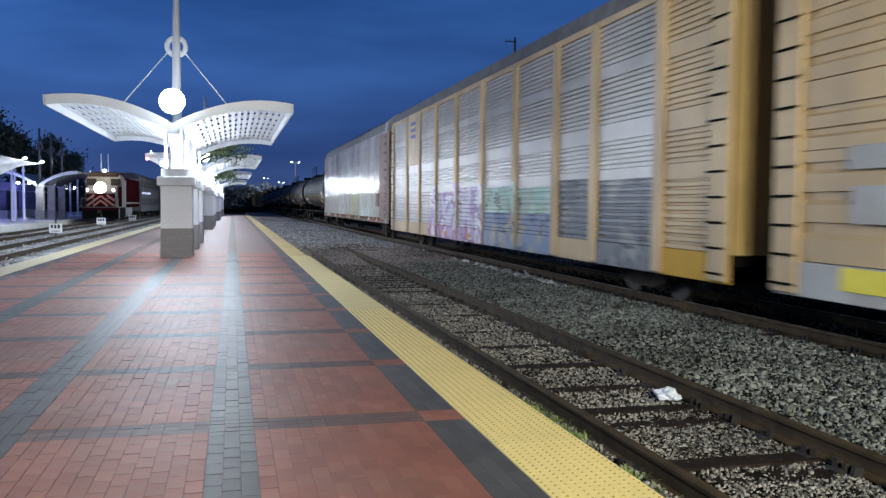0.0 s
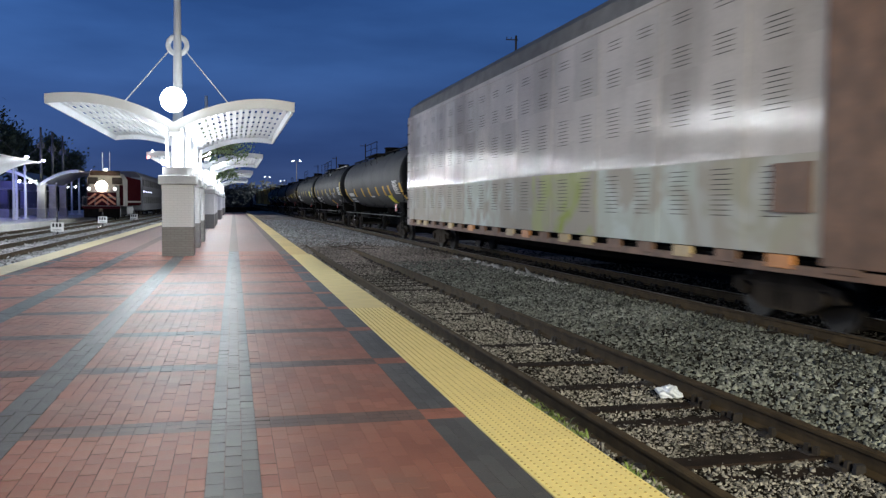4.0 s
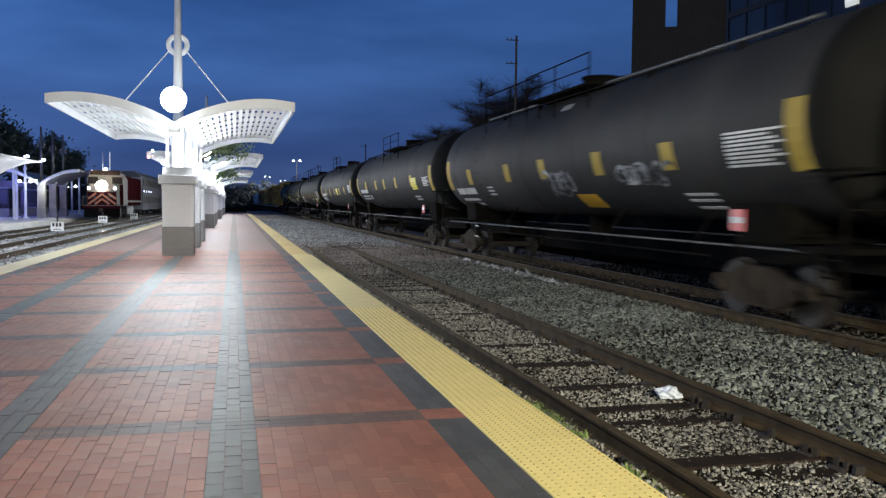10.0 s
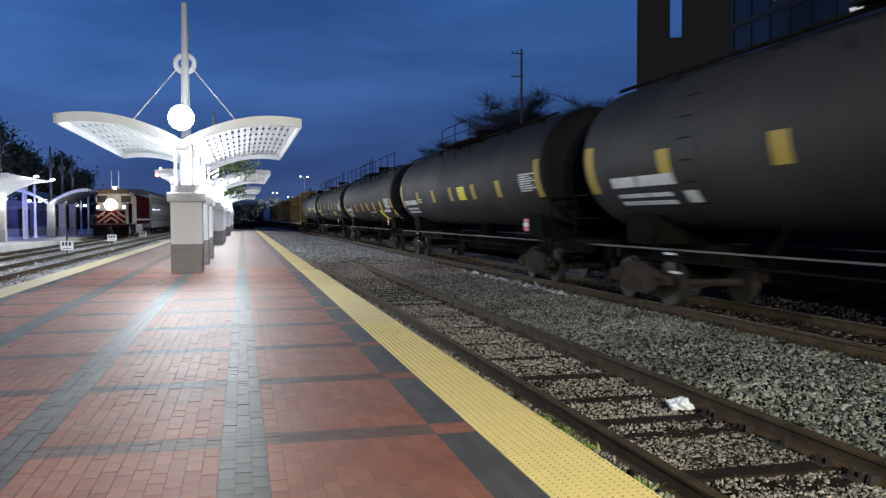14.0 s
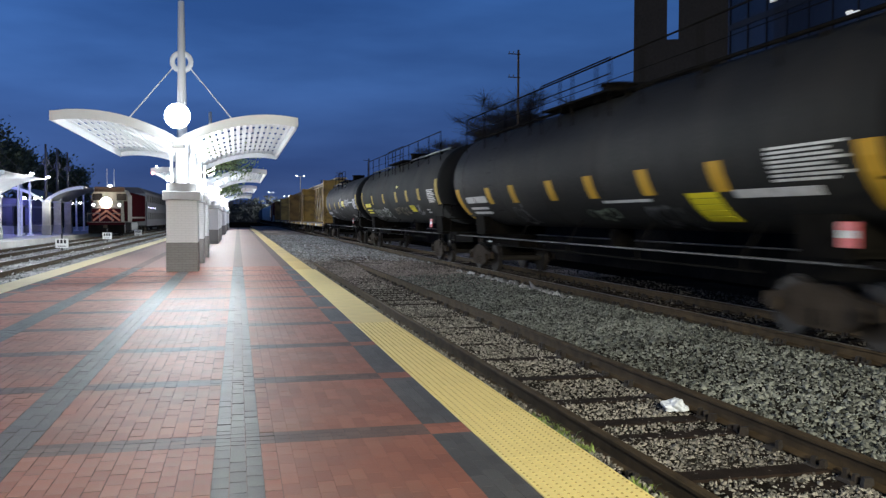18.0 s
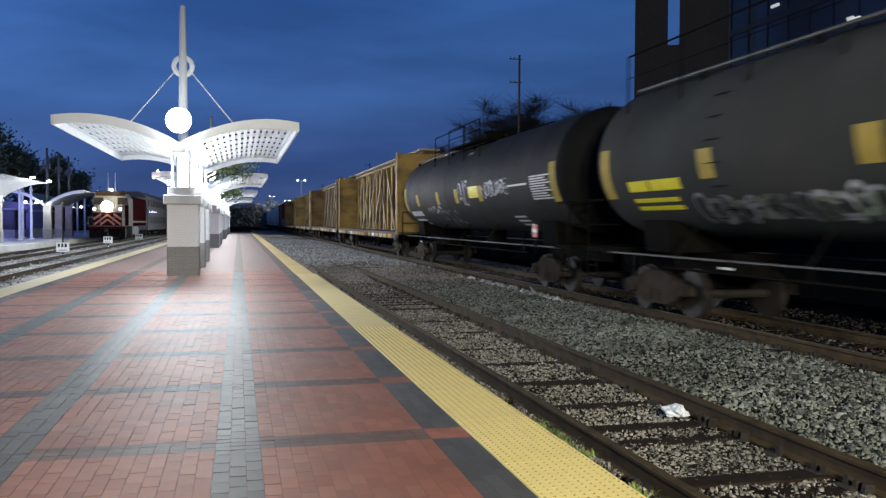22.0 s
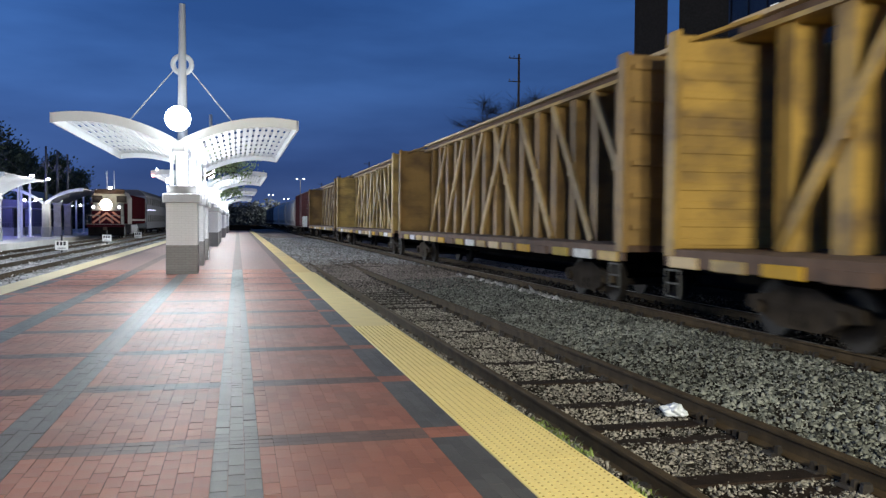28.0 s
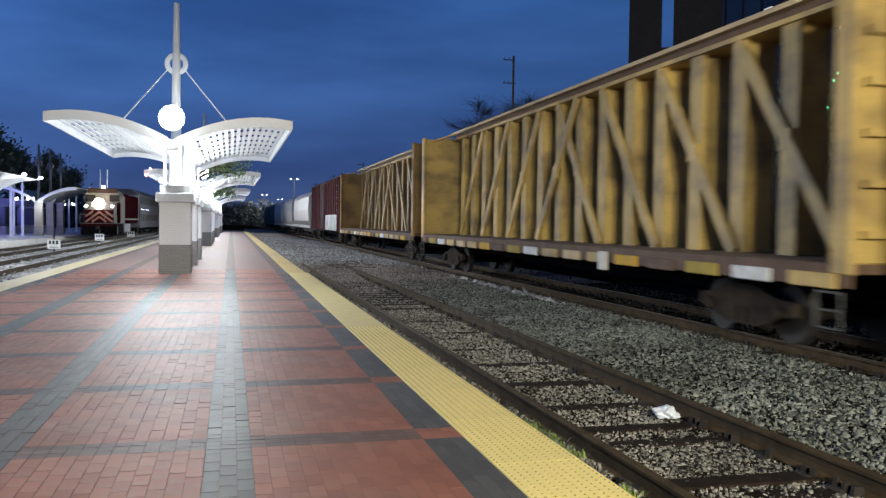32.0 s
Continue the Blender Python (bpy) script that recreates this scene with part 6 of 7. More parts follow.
# ---- passenger locomotive, standing with its headlight on
M_LOCOW = material("white_loco_paint", (0.19, 0.175, 0.155), 0.8, spec=0.1, vary=0.08, grain=20, dirt=(0.35, 0.3, 0.27), dirt_amt=0.3)
M_DULLGL = material("grimy_train_glass", (0.022, 0.018, 0.017), 0.6, spec=0.06, vary=0.2)
M_LOCOR = material("maroon_loco_paint", (0.034, 0.0065, 0.0085), 0.9, spec=0.0, vary=0.1, grain=20)
M_LOCOB = material("sooty_brown_roof", (0.045, 0.028, 0.022), 0.85, vary=0.2, spec=0.08)
M_LOCOO = material("salmon_stripe", (0.46, 0.20, 0.13), 0.8, spec=0.1, vary=0.05)
M_HEAD = glow("headlight", (1.0, 0.90, 0.74), 140.0)


def locomotive():
    c = thing("locomotive", "white and maroon passenger locomotive with chevron nose and lit headlight", "locomotive", at=(-11.0, 78.0, RAIL_Z))
    bm = bmesh.new()
    prism(bm, ((-1.18, 1.25), (1.18, 1.25), (1.18, 2.9), (0.95, 3.1), (-0.95, 3.1), (-1.18, 2.9)), 0.0, 1.9)
    part("nose", bm, M_LOCOW, c, "white nose")
    bm = bmesh.new()
    prism(bm, ((-1.5, 1.25), (1.5, 1.25), (1.5, 3.6), (1.2, 4.1), (0.5, 4.32), (-0.5, 4.32), (-1.2, 4.1), (-1.5, 3.6)), 1.9, 5.0)
    part("cab", bm, M_LOCOW, c, "white cab")
    for x in (-1.0, 1.0):
        part("windscreen", B(x - 0.42, x + 0.42, 1.87, 1.91, 3.15, 3.75, 0.01), M_DULLGL, c, "cab window")
    part("body", B(-1.42, 1.42, 5.0, 17.5, 1.25, 3.95, 0.10), M_LOCOR, c, "maroon engine body")
    part("side_stripe", B(1.40, 1.47, 2.0, 17.4, 1.55, 1.70), M_LOCOW, c, "white stripe")
    # maroon lower nose with salmon chevrons
    part("nose_plate", B(-1.17, 1.17, -0.012, 0.004, 1.27, 2.42, 0.003), M_LOCOR, c, "maroon lower nose")
    for side in (-1, 1):
        for (xa, za), (xb, zb) in (((0.0, 2.22), (1.10, 1.36)), ((0.0, 1.82), (0.58, 1.36)), ((0.50, 2.30), (1.12, 1.82))):
            bm = bmesh.new()
            beam(bm, (side * xa, -0.020 - 0.002 * (side + 1), za), (side * xb, -0.020 - 0.002 * (side + 1), zb), 0.02, 0.16)
            part("chevron", bm, M_LOCOO, c, "salmon chevron stripe")
    for side in (-1, 1):
        part("cab_corner", B(min(side * 1.19, side * 1.5), max(side * 1.19, side * 1.5), 1.84, 1.90, 1.3, 3.1), M_LOCOR, c)
        part("hood_edge", B(min(side * 1.17, side * 1.21), max(side * 1.17, side * 1.21), -0.02, 1.8, 1.24, 1.34), M_LOCOW, c)
    part("nose_band", B(-1.46, 1.46, -0.03, -0.013, 1.20, 1.26), M_LOCOW, c)
    part("cab_roof_edge", B(-1.25, 1.25, 1.86, 2.2, 3.92, 4.34, 0.04), M_LOCOB, c, "dark brown roof front")
    part("headlight_box", B(-0.42, 0.42, -0.06, 0.0, 2.78, 3.08, 0.03), M_LOCOW, c)
    # disc made larger than the lamp to take in its flare
    part("headlight", R((-0.02, -0.09, 2.95), (-0.02, -0.06, 2.95), 0.44, 20), M_HEAD, c, "warm headlight disc enlarged by its flare")
    for x in (-1.05, 1.05):
        part("ditch_light", R((x, -0.05, 2.72), (x, -0.01, 2.72), 0.11, 10), M_LAMP2, c, "small marker lamp")
    part("pilot", B(-1.45, 1.45, -0.25, 0.2, 0.25, 1.02, 0.03), M_UNDER, c, "black pilot plate")
    part("walk_edge", B(-1.5, 1.5, -0.5, 0.0, 1.02, 1.22), M_LOCOR, c)
    for x in (-1.48, -0.5, 0.5, 1.48):
        part("handrail_post", R((x, -0.45, 1.2), (x, -0.45, 2.0), 0.025, 6), M_LOCOW, c)
    for x in (-1.48, 0.5):
        part("handrail", R((x, -0.45, 2.0), (x + 0.98, -0.45, 2.0), 0.025, 6), M_LOCOW, c)
    for x in (-0.35, 0.25):
        part("antenna", R((x, 3.0, 4.2), (x, 3.0, 6.0), 0.035, 6), M_STEEL, c, "tall whip aerial")
    part("beacon", R((0.0, 2.4, 4.3), (0.0, 2.4, 4.55), 0.14, 10), M_LAMP2, c)
    for x in (-1.3, 1.3):
        part("step_well", B(x - 0.15, x + 0.15, 0.1, 0.6, 0.3, 1.2), M_DARKMET, c)
    for y in (3.4, 14.0):
        truck(c, y)
    part("fuel_tank", B(-1.3, 1.3, 6.2, 11.5, 0.35, 1.2, 0.08), M_DARKMET, c)
    coupler(c, -0.2, -1)


M_COACH = material("dull_coach_paint", (0.12, 0.12, 0.128), 0.9, spec=0.0, vary=0.1)


def coach(y, label):
    c = thing("passenger_coach", label, "coach", "coaches behind the locomotive", (-11.0, y, RAIL_Z))
    bm = bmesh.new()
    prism(bm, ((-1.5, 0.7), (1.5, 0.7), (1.52, 3.2), (1.25, 4.4), (0.7, 4.85), (-0.7, 4.85), (-1.25, 4.4), (-1.52, 3.2)), 0, 25.0)
    part("body", bm, M_COACH, c, "dull pale two-level body")
    for z in (1.45, 3.3):
        for k in range(9):
            part("window", B(1.50, 1.54, 1.2 + k * 2.6, 2.9 + k * 2.6, z, z + 0.75, 0.02), M_DULLGL, c)
    for k in range(4):
        part("side_lamp", B(1.505, 1.55, 1.5 + k * 2.6, 1.9 + k * 2.6, 2.68, 2.78, 0.02), M_VIOLET, c, "small lit lamp panel on the side")
    part("end_frame", B(-1.45, 1.45, -0.1, 0.0, 0.8, 4.2), M_CAP, c, "pale end frame")
    part("end_door", B(-0.45, 0.45, -0.14, -0.1, 0.9, 2.9), M_DULLGL, c)
    for yy in (2.6, 22.0):
        truck(c, yy)


locomotive()
coach(96.0, "pale two-level passenger coach behind the locomotive")
coach(121.9, "pale two-level passenger coach behind the locomotive")


M_BOARD = material("white_sign_paint", (0.85, 0.85, 0.84), 0.5, vary=0.08, grain=30)


def low_sign(x, y, w=0.64):
    c = thing("track_sign", "low white board with dark marks between the tracks", "sign", "low track signs", (x, y, BED_Z))
    part("stake", B(-0.04, 0.04, -0.02, 0.02, -0.05, 1.0), M_DARKMET, c)
    part("board", B(-w / 2, w / 2, -0.05, -0.02, 0.22, 0.70, 0.01), M_BOARD, c, "white board")
    for k in range(3):
        x0 = -w / 2 + 0.08 + k * (w - 0.14) / 3
        part("dark_bar", B(x0, x0 + 0.11, -0.056, -0.049, 0.46, 0.65), M_DARKMET, c)
    part("dark_bar", B(-w / 2 + 0.12, w / 2 - 0.12, -0.056, -0.049, 0.29, 0.33), M_GRAB, c)


for x, y in ((-8.98, 48.0), (-9.35, 66.5), (-8.7, 80.5)):
    low_sign(x, y)
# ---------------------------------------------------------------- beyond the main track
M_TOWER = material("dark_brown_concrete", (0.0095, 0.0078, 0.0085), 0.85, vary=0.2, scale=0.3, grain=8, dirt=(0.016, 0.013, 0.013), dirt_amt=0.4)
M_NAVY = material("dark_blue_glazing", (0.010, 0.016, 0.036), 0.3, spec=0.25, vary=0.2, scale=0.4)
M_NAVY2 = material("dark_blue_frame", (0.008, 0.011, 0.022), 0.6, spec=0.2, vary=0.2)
M_LITWIN = glow("lit_office_window", (0.9, 0.88, 0.85), 0.35)


def tower():
    c = thing("tower_block", "dark brown concrete tower with a tall open slot", "building")
    c.matrix_basis = pose(20.3, 37.0, -0.4, 0, 0, -28.7)
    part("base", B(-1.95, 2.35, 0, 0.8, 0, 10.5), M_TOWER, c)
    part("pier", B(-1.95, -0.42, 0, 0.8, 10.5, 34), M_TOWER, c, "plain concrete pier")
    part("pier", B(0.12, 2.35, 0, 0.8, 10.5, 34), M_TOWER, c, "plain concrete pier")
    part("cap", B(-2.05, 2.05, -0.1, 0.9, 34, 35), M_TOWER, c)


def glass_block():
    c = thing("office_building", "dark blue glazed office building with a few lit windows", "building", at=(24, 0, -0.4))
    part("core", B(0.15, 14, 2, 41.5, 0, 30), M_NAVY, c)
    for k in range(9):
        part("floor_band", B(0.09, 0.2, 2, 41.5, 1.2 + k * 3.4, 1.5 + k * 3.4), M_NAVY2, c)
    for k in range(27):
        part("mullion", B(0.10, 0.2, 2 + k * 1.52, 2.07 + k * 1.52, 0, 30), M_NAVY2, c)
    for y, z, w, h in ((34.6, 12.0, 0.55, 0.13), (29.3, 10.1, 0.7, 0.2), (29.7, 10.32, 0.35, 0.07), (31.8, 12.5, 0.3, 0.08), (26.2, 8.6, 0.4, 0.1)):
        part("lit_window", B(0.06, 0.16, y, y + w, z, z + h), M_LITWIN, c, "pale lit window strip")
    part("parapet", B(-0.1, 14.1, 1.9, 41.6, 30, 31), M_TOWER, c)


tower()
glass_block()


def utility_pole(x, y, h, arms=2):
    c = thing("utility_pole", "weathered timber utility pole with short crossarms", "pole", "utility poles", (x, y, -0.3))
    part("pole", R((0, 0, 0), (0, 0, h), 0.095, 9, 0.06), M_BARK, c)
    for k in range(arms):
        z = h - 0.25 - k * 1.35
        part("crossarm", B(-0.62, 0.12, -0.03, 0.03, z - 0.025, z + 0.025), M_BARK, c)
        for xx in (-0.56, -0.3):
            part("insulator", R((xx, 0, z + 0.05), (xx, 0, z + 0.15), 0.025, 6), M_GRAB, c)


utility_pole(16.0, 47.6, 11.7)
for x, y in ((14.5, 96), (14.5, 124), (14.5, 152)):
    utility_pole(x, y, 8.6, 1)


def lamp_mast(x, y, h, label):
    c = thing("lamp_mast", label, "lamp mast", "far lamp masts", (x, y, -0.3))
    part("mast", R((0, 0, 0), (0, 0, h), 0.14, 8, 0.09), M_GRAB, c)
    for s in (-1, 1):
        part("arm", R((0, 0, h - 0.1), (s * 0.8, 0, h), 0.05, 6), M_GRAB, c)
        f = part("head", B(s * 0.8 - 0.4, s * 0.8 + 0.4, -0.2, 0.2, h - 0.02, h + 0.14, 0.03), M_GRAB, c)
        part("lens", B(s * 0.8 - 0.16, s * 0.8 + 0.16, -0.24, -0.205, h - 0.02, h + 0.13), M_LAMP2, f, "lit lamp glass")


lamp_mast(14.0, 198, 11.4, "tall double lamp mast beyond the tracks")
lamp_mast(12.3, 330, 11.5, "distant lamp mast at the end of the line")
lamp_mast(17.5, 320, 9.8, "distant lamp mast at the end of the line")

# wall added behind the main track, near black for the shade under the train
structure("far_wall", B(14.2, 14.5, -20, 92, -0.5, 2.1, 0.02), M_DARKBANK, "added near-black wall darkening the view under the train", "wall")

M_GREENLED = glow("green_string_lamp", (0.15, 0.9, 0.35), 2.5)


def lit_tree(x, y):
    c = tree((x, y, -0.3), 8.2, 2.4, 900, "leafy street tree hung with tiny green lights", 77, 0.18)
    rng = random.Random(8)
    for k in range(26):
        p = Vector((rng.gauss(0, 0.7), rng.gauss(0, 0.7), 7.1 + rng.gauss(0, 0.5)))
        bm = bmesh.new()
        bmesh.ops.create_icosphere(bm, subdivisions=1, radius=0.06, matrix=Matrix.Translation(p))
        part("string_lamp", bm, M_GREENLED, c, "tiny green lamp")


lit_tree(21.6, 28.4)

# ---------------------------------------------------------------- ballast, weeds and litter


def stones(name, label, mat, n, xs, ys, zfun, size, seed, skip=None):
    """Loose stones: small uneven lumps, denser near the camera."""
    rs = np.random.RandomState(seed)
    ico = np.array([(1, 0, 0), (-1, 0, 0), (0, 1, 0), (0, -1, 0), (0, 0, 1), (0, 0, -1), (0.62, 0.62, 0.5), (-0.6, -0.6, 0.55)])
    tri = np.array([(0, 2, 6), (2, 4, 6), (4, 0, 6), (2, 1, 4), (1, 3, 7), (3, 4, 7), (4, 1, 7), (3, 0, 4), (2, 0, 5), (1, 2, 5), (3, 1, 5), (0, 3, 5)])
    u = rs.rand(n)
    y = ys[0] * (ys[1] / ys[0]) ** (u ** 0.9) if ys[0] > 0 else ys[0] + (ys[1] - ys[0]) * u
    x = xs[0] + (xs[1] - xs[0]) * rs.rand(n)
    if skip is not None:
        keep = ~skip(x, y)
        x, y = x[keep], y[keep]
        n = len(x)
    s = size[0] + (size[1] - size[0]) * rs.rand(n) ** 1.6
    sh = ico[None] * (1 + 0.3 * rs.randn(n, len(ico), 1))
    sh = sh * (0.35 + 1.15 * rs.rand(n, 1, 3)) * s[:, None, None]
    q = rs.randn(n, 4)
    q /= np.linalg.norm(q, axis=1)[:, None]
    w, a, b, c = q.T
    rot = np.stack([np.stack([1 - 2 * (b * b + c * c), 2 * (a * b - c * w), 2 * (a * c + b * w)], -1), np.stack([2 * (a * b + c * w), 1 - 2 * (a * a + c * c), 2 * (b * c - a * w)], -1),
                    np.stack([2 * (a * c - b * w), 2 * (b * c + a * w), 1 - 2 * (a * a + b * b)], -1)], -2)
    v = np.einsum("nij,nkj->nki", rot, sh)
    v += np.stack([x, y, zfun(x, y) + s * 0.25 * rs.rand(n)], -1)[:, None, :]
    f = (tri[None] + len(ico) * np.arange(n)[:, None, None]).reshape(-1, 3)
    me = bpy.data.meshes.new(name)
    me.vertices.add(n * len(ico))
    me.vertices.foreach_set("co", v.reshape(-1))
    me.loops.add(len(f) * 3)
    me.loops.foreach_set("vertex_index", f.reshape(-1).astype(np.int32))
    me.polygons.add(len(f))
    me.polygons.foreach_set("loop_start", np.arange(0, len(f) * 3, 3, dtype=np.int32))
    me.update(calc_edges=True)
    me.materials.append(mat)
    ob = new(name, me)
    return tagged(ob, label, "gravel", kind="stuff")


def sheet(name, x0, x1, y0, y1, zfun, mat, label, nx=30, ny=120):
    v, f = [], []
    for j in range(ny + 1):
        y = y0 + (y1 - y0) * (j / ny) ** 1.4
        for i in range(nx + 1):
            x = x0 + (x1 - x0) * i / nx
            v.append((x, y, zfun(x, y) + 0.012 * noise.noise((x * 5, y * 5, 0))))
    for j in range(ny):
        for i in range(nx):
            a = j * (nx + 1) + i
            f.append((a, a + 1, a + nx + 2, a + nx + 1))
    ob = new(name, mesh_of(name, v, f, mat))
    return tagged(ob, label, "ground", kind="structure")


def bed_z(x, y):
    """Ballast between the tracks: full between the rails, heaped beside the main track."""
    x, y = np.asarray(x, float), np.asarray(y, float)
    near = np.where(np.abs(x - NEAR_X) < 1.32, -0.288, -0.28)
    heap = -0.265 + 0.075 * np.clip((x - 4.7) / 1.6, 0, 1) * np.clip((7.6 - x) / 0.7, 0, 1)
    z = np.where(x > 4.5, heap, near)
    z = np.where(x < 2.66, -0.215, z)
    z = np.where(x > 7.3, -0.285, z)
    rise = np.clip((y - 26) / 7, 0, 1) * np.clip((6.3 - x) / 1.0, 0, 1) * 0.13
    return z + rise


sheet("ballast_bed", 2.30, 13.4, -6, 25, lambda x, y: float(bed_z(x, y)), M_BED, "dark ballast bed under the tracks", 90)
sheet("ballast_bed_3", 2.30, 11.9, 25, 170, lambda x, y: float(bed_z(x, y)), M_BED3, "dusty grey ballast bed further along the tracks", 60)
sheet("ballast_bed_2", -13.3, -5.40, 8, 140, lambda x, y: -0.272, M_BED2, "pale ballast bed between the platforms, lamplight in its colour")


def on_rail(x, y):
    d = np.abs(np.abs(x - NEAR_X) - 0.753)
    e = np.abs(np.abs(x - MAIN_X) - 0.753)
    return (d < 0.055) | (e < 0.055)


NEAR_TIES = np.array([y for y in tie_rows(NEAR_X, -6, 34, 0.57) if not buried(y)])


def off_tie(x, y):
    """Few stones lie on the ties of the near track."""
    d = np.abs(y[:, None] - NEAR_TIES[None]).min(axis=1)
    return on_rail(x, y) | ((d < 0.075 + 0.035 * np.sin(x * 7 + y * 5) + 0.02 * np.sin(x * 23 + y * 31)) & (np.abs(x - NEAR_X) < 1.32) & ((np.arange(len(x)) % 7) > 0))


stones("ballast_stones", "coarse grey crushed-stone ballast between the tracks", M_STONE, 47000, (4.42, 7.75), (2.4, 26.0), bed_z, (0.010, 0.031), 1, on_rail)
stones("ballast_stones", "finer brown ballast between the rails of the little-used track", M_STONE2, 42000, (2.35, 4.42), (2.4, 23.0), bed_z, (0.007, 0.019), 2, off_tie)
stones("ballast_stones", "coarse ballast under the main track with train shade in its colour", M_STONE4, 9000, (7.7, 11.8), (5.0, 40.0), bed_z, (0.016, 0.040), 3, on_rail)
stones("ballast_stones", "grey ballast between the platforms", M_STONE3, 6000, (-12.9, -5.5), (18.0, 70.0), lambda x, y: np.full_like(x, -0.265), (0.02, 0.05), 4)

stones("ballast_stones", "coarse grey ballast further along between the tracks", M_STONE, 19000, (4.42, 7.75), (11.0, 25.5), bed_z, (0.017, 0.038), 7, on_rail)
stones("ballast_stones", "brown ballast further along the little-used track", M_STONE2, 6000, (2.4, 4.42), (10.0, 24.0), bed_z, (0.012, 0.024), 8, off_tie)
stones("ballast_stones", "dusty grey ballast further along the tracks", M_STONE3, 14000, (2.4, 7.7), (33.5, 85.0), bed_z, (0.022, 0.055), 6, on_rail)
stones("ballast_stones", "fine dark ballast and dirt between the tracks", M_DIRT, 10000, (2.4, 7.7), (21.5, 36.0), bed_z, (0.018, 0.036), 12, on_rail)
stones("ballast_stones", "pale stones lying along the tie ends of the main track", M_STONE3, 95, (6.98, 7.2), (17.4, 27.0), lambda x, y: np.full_like(x, -0.2), (0.06, 0.10), 14)
stones("ballast_stones", "grey ballast beside the standing place", M_STONE, 15000, (4.42, 7.75), (-6.0, 2.5), bed_z, (0.012, 0.032), 21, on_rail)
stones("ballast_stones", "finer brown ballast beside the standing place", M_STONE2, 13000, (2.35, 4.42), (-6.0, 2.5), bed_z, (0.009, 0.021), 22, off_tie)
M_SPIKE = material("rusty_spikes", (0.011, 0.007, 0.005), 0.85, vary=0.3)


def lump(v, f, x, y, z, hx, hy, hz, turn):
    """A small worn block."""
    b = len(v)
    ca, sa = math.cos(turn), math.sin(turn)
    for zz, k in ((z, 1.0), (z + hz, 0.75)):
        for dx, dy in ((-hx, -hy), (hx, -hy), (hx, hy), (-hx, hy)):
            v.append((x + k * (dx * ca - dy * sa), y + k * (dx * sa + dy * ca), zz))
    f += [(b + 4, b + 5, b + 6, b + 7)] + [(b + i, b + (i + 1) % 4, b + 4 + (i + 1) % 4, b + 4 + i) for i in range(4)]


def spikes():
    """Tie plates, spikes and rail anchors at the ties of the two near tracks."""
    v, f = [], []
    rng = random.Random(9)
    for cx, y0, y1, step in ((NEAR_X, -6, 34, 0.57), (MAIN_X, -25, 320, 0.55)):
        for y in tie_rows(cx, y0, y1, step):
            if not 2.5 < y < 34:
                continue
            for s in (-0.753, 0.753):
                for o in (-1, 1):
                    if rng.random() < 0.9:
                        lump(v, f, cx + s + o * 0.105, y + rng.uniform(-0.02, 0.02), RAIL_Z - 0.178, 0.05, 0.085, 0.02, rng.gauss(0, 0.08))
                    for q in (-0.05, 0.05):
                        if rng.random() < 0.75:
                            lump(v, f, cx + s + o * 0.085, y + q, RAIL_Z - 0.165, rng.uniform(0.018, 0.034), rng.uniform(0.015, 0.03), rng.uniform(0.03, 0.07), rng.gauss(0, 0.3))
                    if rng.random() < 0.6:
                        lump(v, f, cx + s + o * 0.075, y + rng.choice((-0.15, 0.15)), RAIL_Z - 0.18, 0.04, 0.035, 0.075, rng.gauss(0, 0.3))
    ob = new("track_spikes", mesh_of("track_spikes", v, f, M_SPIKE))
    tagged(ob, "rusty spikes and plates along the rails", "track fixings", kind="stuff")


spikes()

M_BAG = material("crumpled_white_plastic", (0.66, 0.70, 0.78), 0.35, vary=0.08, grain=30, bump=0.2)


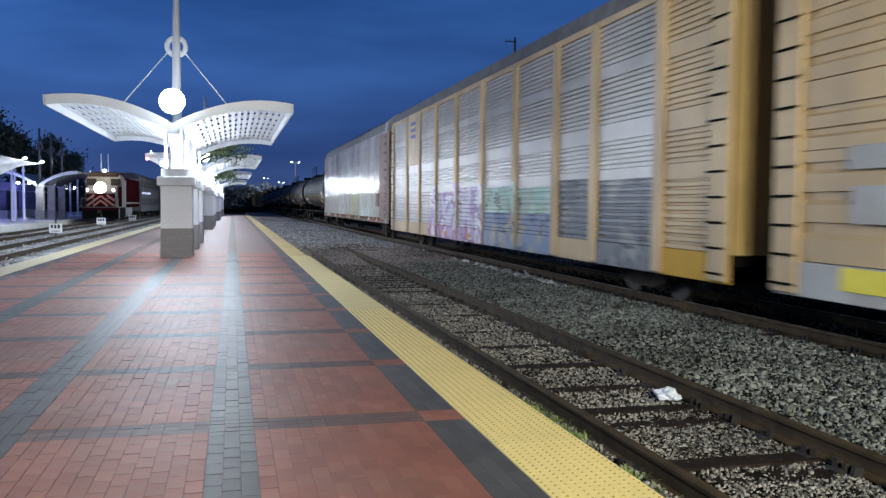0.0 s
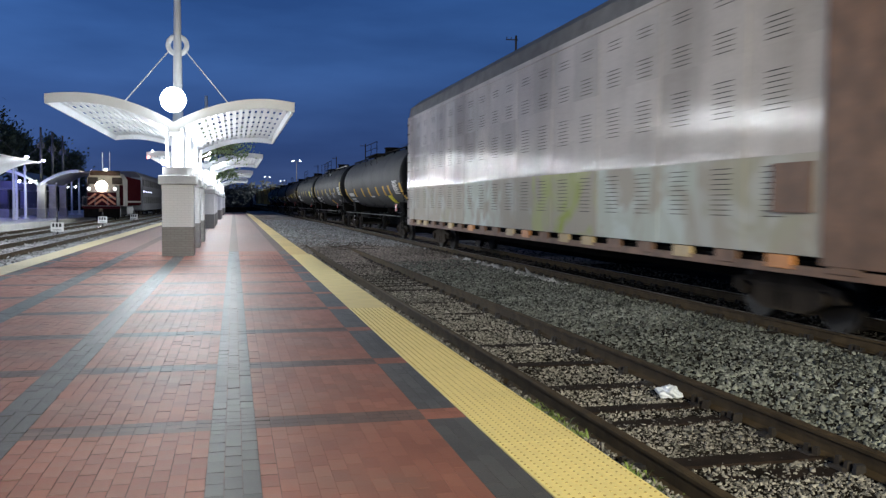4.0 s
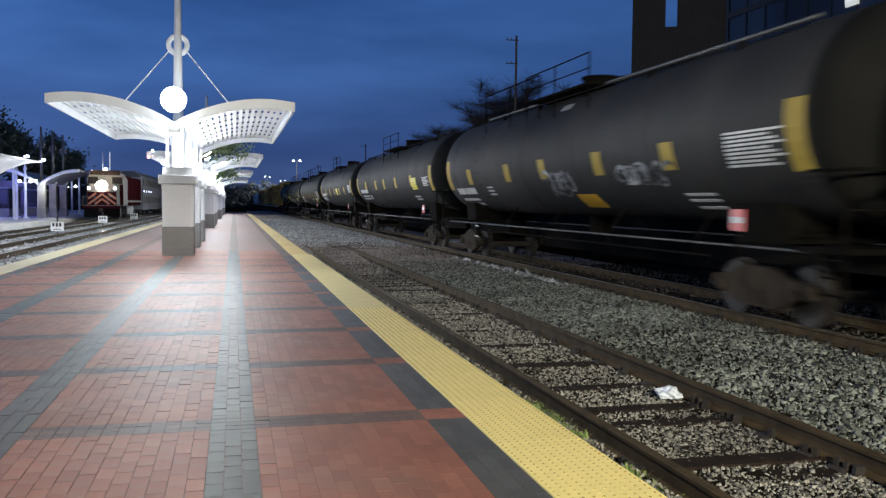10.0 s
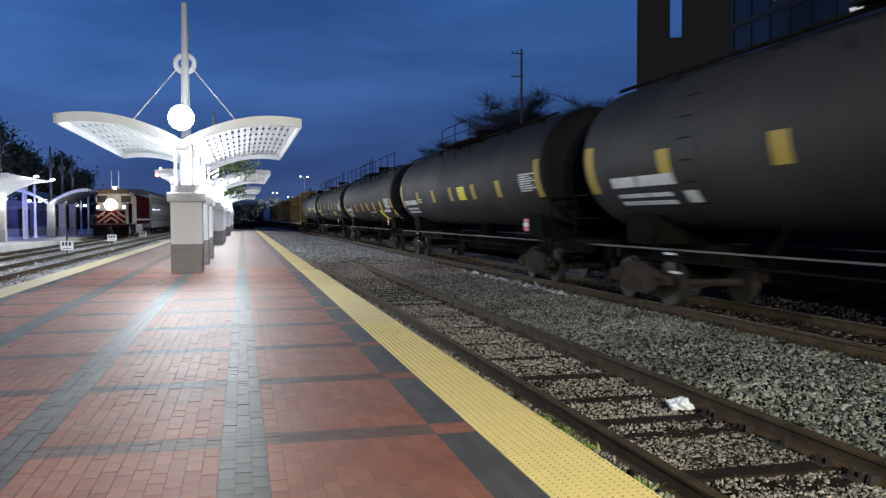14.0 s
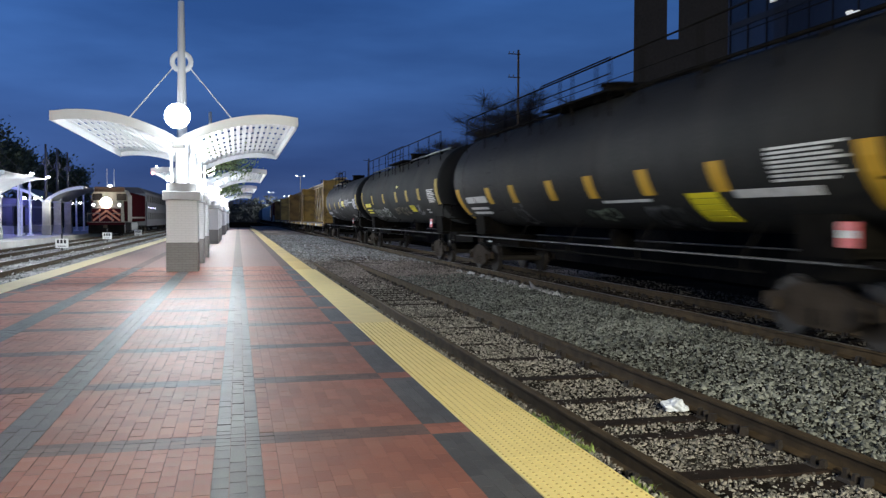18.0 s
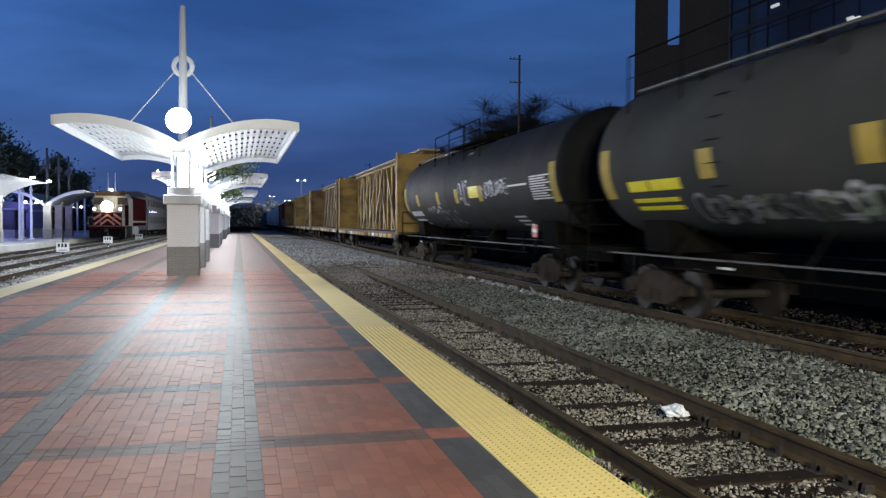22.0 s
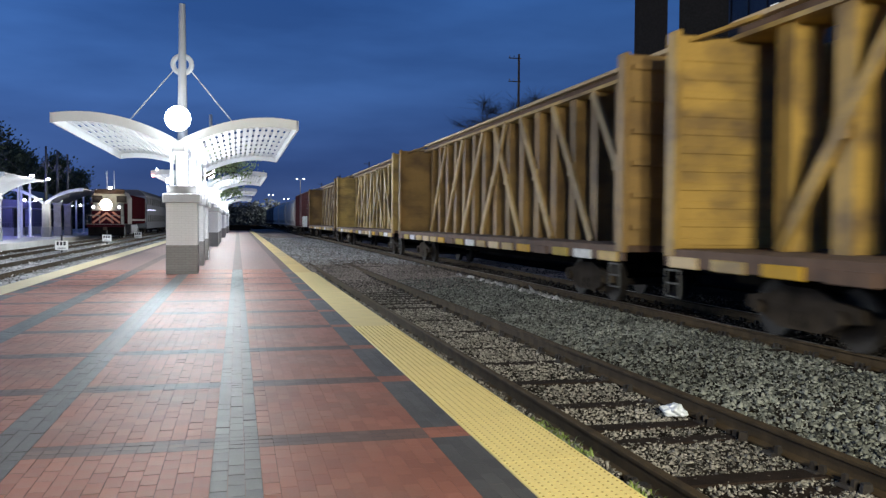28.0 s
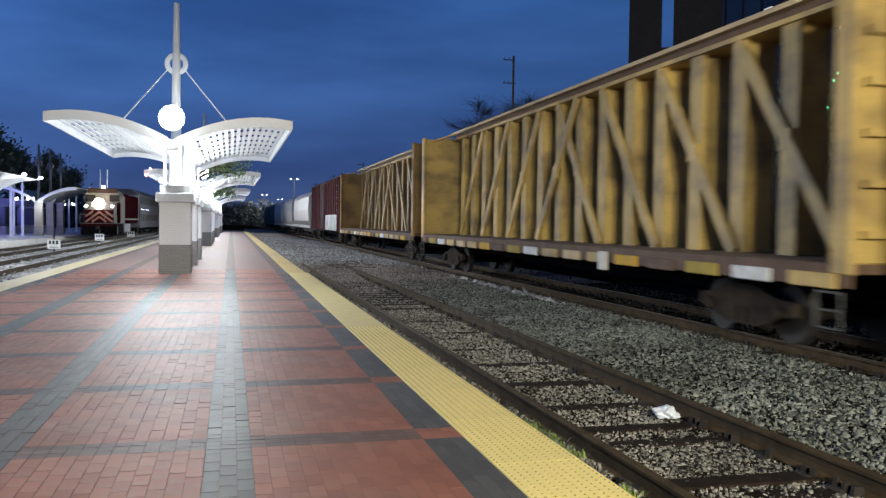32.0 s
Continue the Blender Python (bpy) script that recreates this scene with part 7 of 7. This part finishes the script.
def plastic_bag():
    bm = bmesh.new()
    bmesh.ops.create_icosphere(bm, subdivisions=4, radius=0.105)
    for v in bm.verts:
        p = v.co * 14
        k = 1 + 0.55 * noise.noise(p * 0.8) + 0.28 * noise.noise(p * 2.1)
        v.co = Vector((v.co.x * k * 1.15, v.co.y * k * 1.0, max(-0.03, v.co.z * k * 0.75)))
    ob = part("plastic_bag", bm, M_BAG)
    ob.matrix_basis = pose(4.075, 7.34, BED_Z + 0.035, 0, 0, 35)
    tagged(ob, "crumpled white plastic bag lying on the ties", "plastic bag")


plastic_bag()

M_WEED = material("weed_green", (0.13, 0.18, 0.035), 0.6, vary=0.3, scale=4, island=0.4)


def weeds(y0, y1, n, seed):
    rng = random.Random(seed)
    v, f = [], []
    for i in range(n):
        x, y = 2.42 + abs(rng.gauss(0, 0.13)), rng.uniform(y0, y1)
        a = rng.uniform(0, 6.28)
        h, w = rng.uniform(0.02, 0.065), rng.uniform(0.005, 0.013)
        d = Vector((math.cos(a), math.sin(a), 0))
        p = Vector((x, y, float(bed_z(x, y))))
        side = Vector((-d.y, d.x, 0)) * w
        o = len(v)
        v += [tuple(p - side), tuple(p + side), tuple(p + side * 0.8 + d * h * 0.4 + Vector((0, 0, h * 0.8))), tuple(p - side * 0.8 + d * h * 0.4 + Vector((0, 0, h * 0.8))), tuple(p + d * h + Vector((0, 0, h)))]
        f += [(o, o + 1, o + 2, o + 3), (o + 3, o + 2, o + 4)]
    ob = new("weeds", mesh_of("weeds", v, f, M_WEED))
    tagged(ob, "low green weeds at the foot of the platform edge", "weeds", kind="stuff")


weeds(5.9, 7.2, 300, 1)
weeds(4.7, 5.2, 90, 2)


def brush_heap(x, y, seed):
    rng = random.Random(seed)
    heap = thing("dead_branches", "heap of dead branches on the ballast", "branches", at=(x, y, float(bed_z(x, y))))
    for i in range(26):
        p = Vector((rng.gauss(0, 0.5), rng.gauss(0, 1.2), 0.03))
        part("branch", R(p, p + Vector((rng.gauss(0, 0.35), rng.gauss(0, 0.5), rng.uniform(0.02, 0.16))), 0.02, 5, 0.008), M_BARK, heap)


brush_heap(4.2, 33.5, 3)
pavers()


def motions():
    """The freight train rolls past the platform towards the camera."""
    for car, y in CARS:
        walk(car, [(t, pose(MAIN_X, y - run, RAIL_Z)) for t, run in ROLLED])


motions()
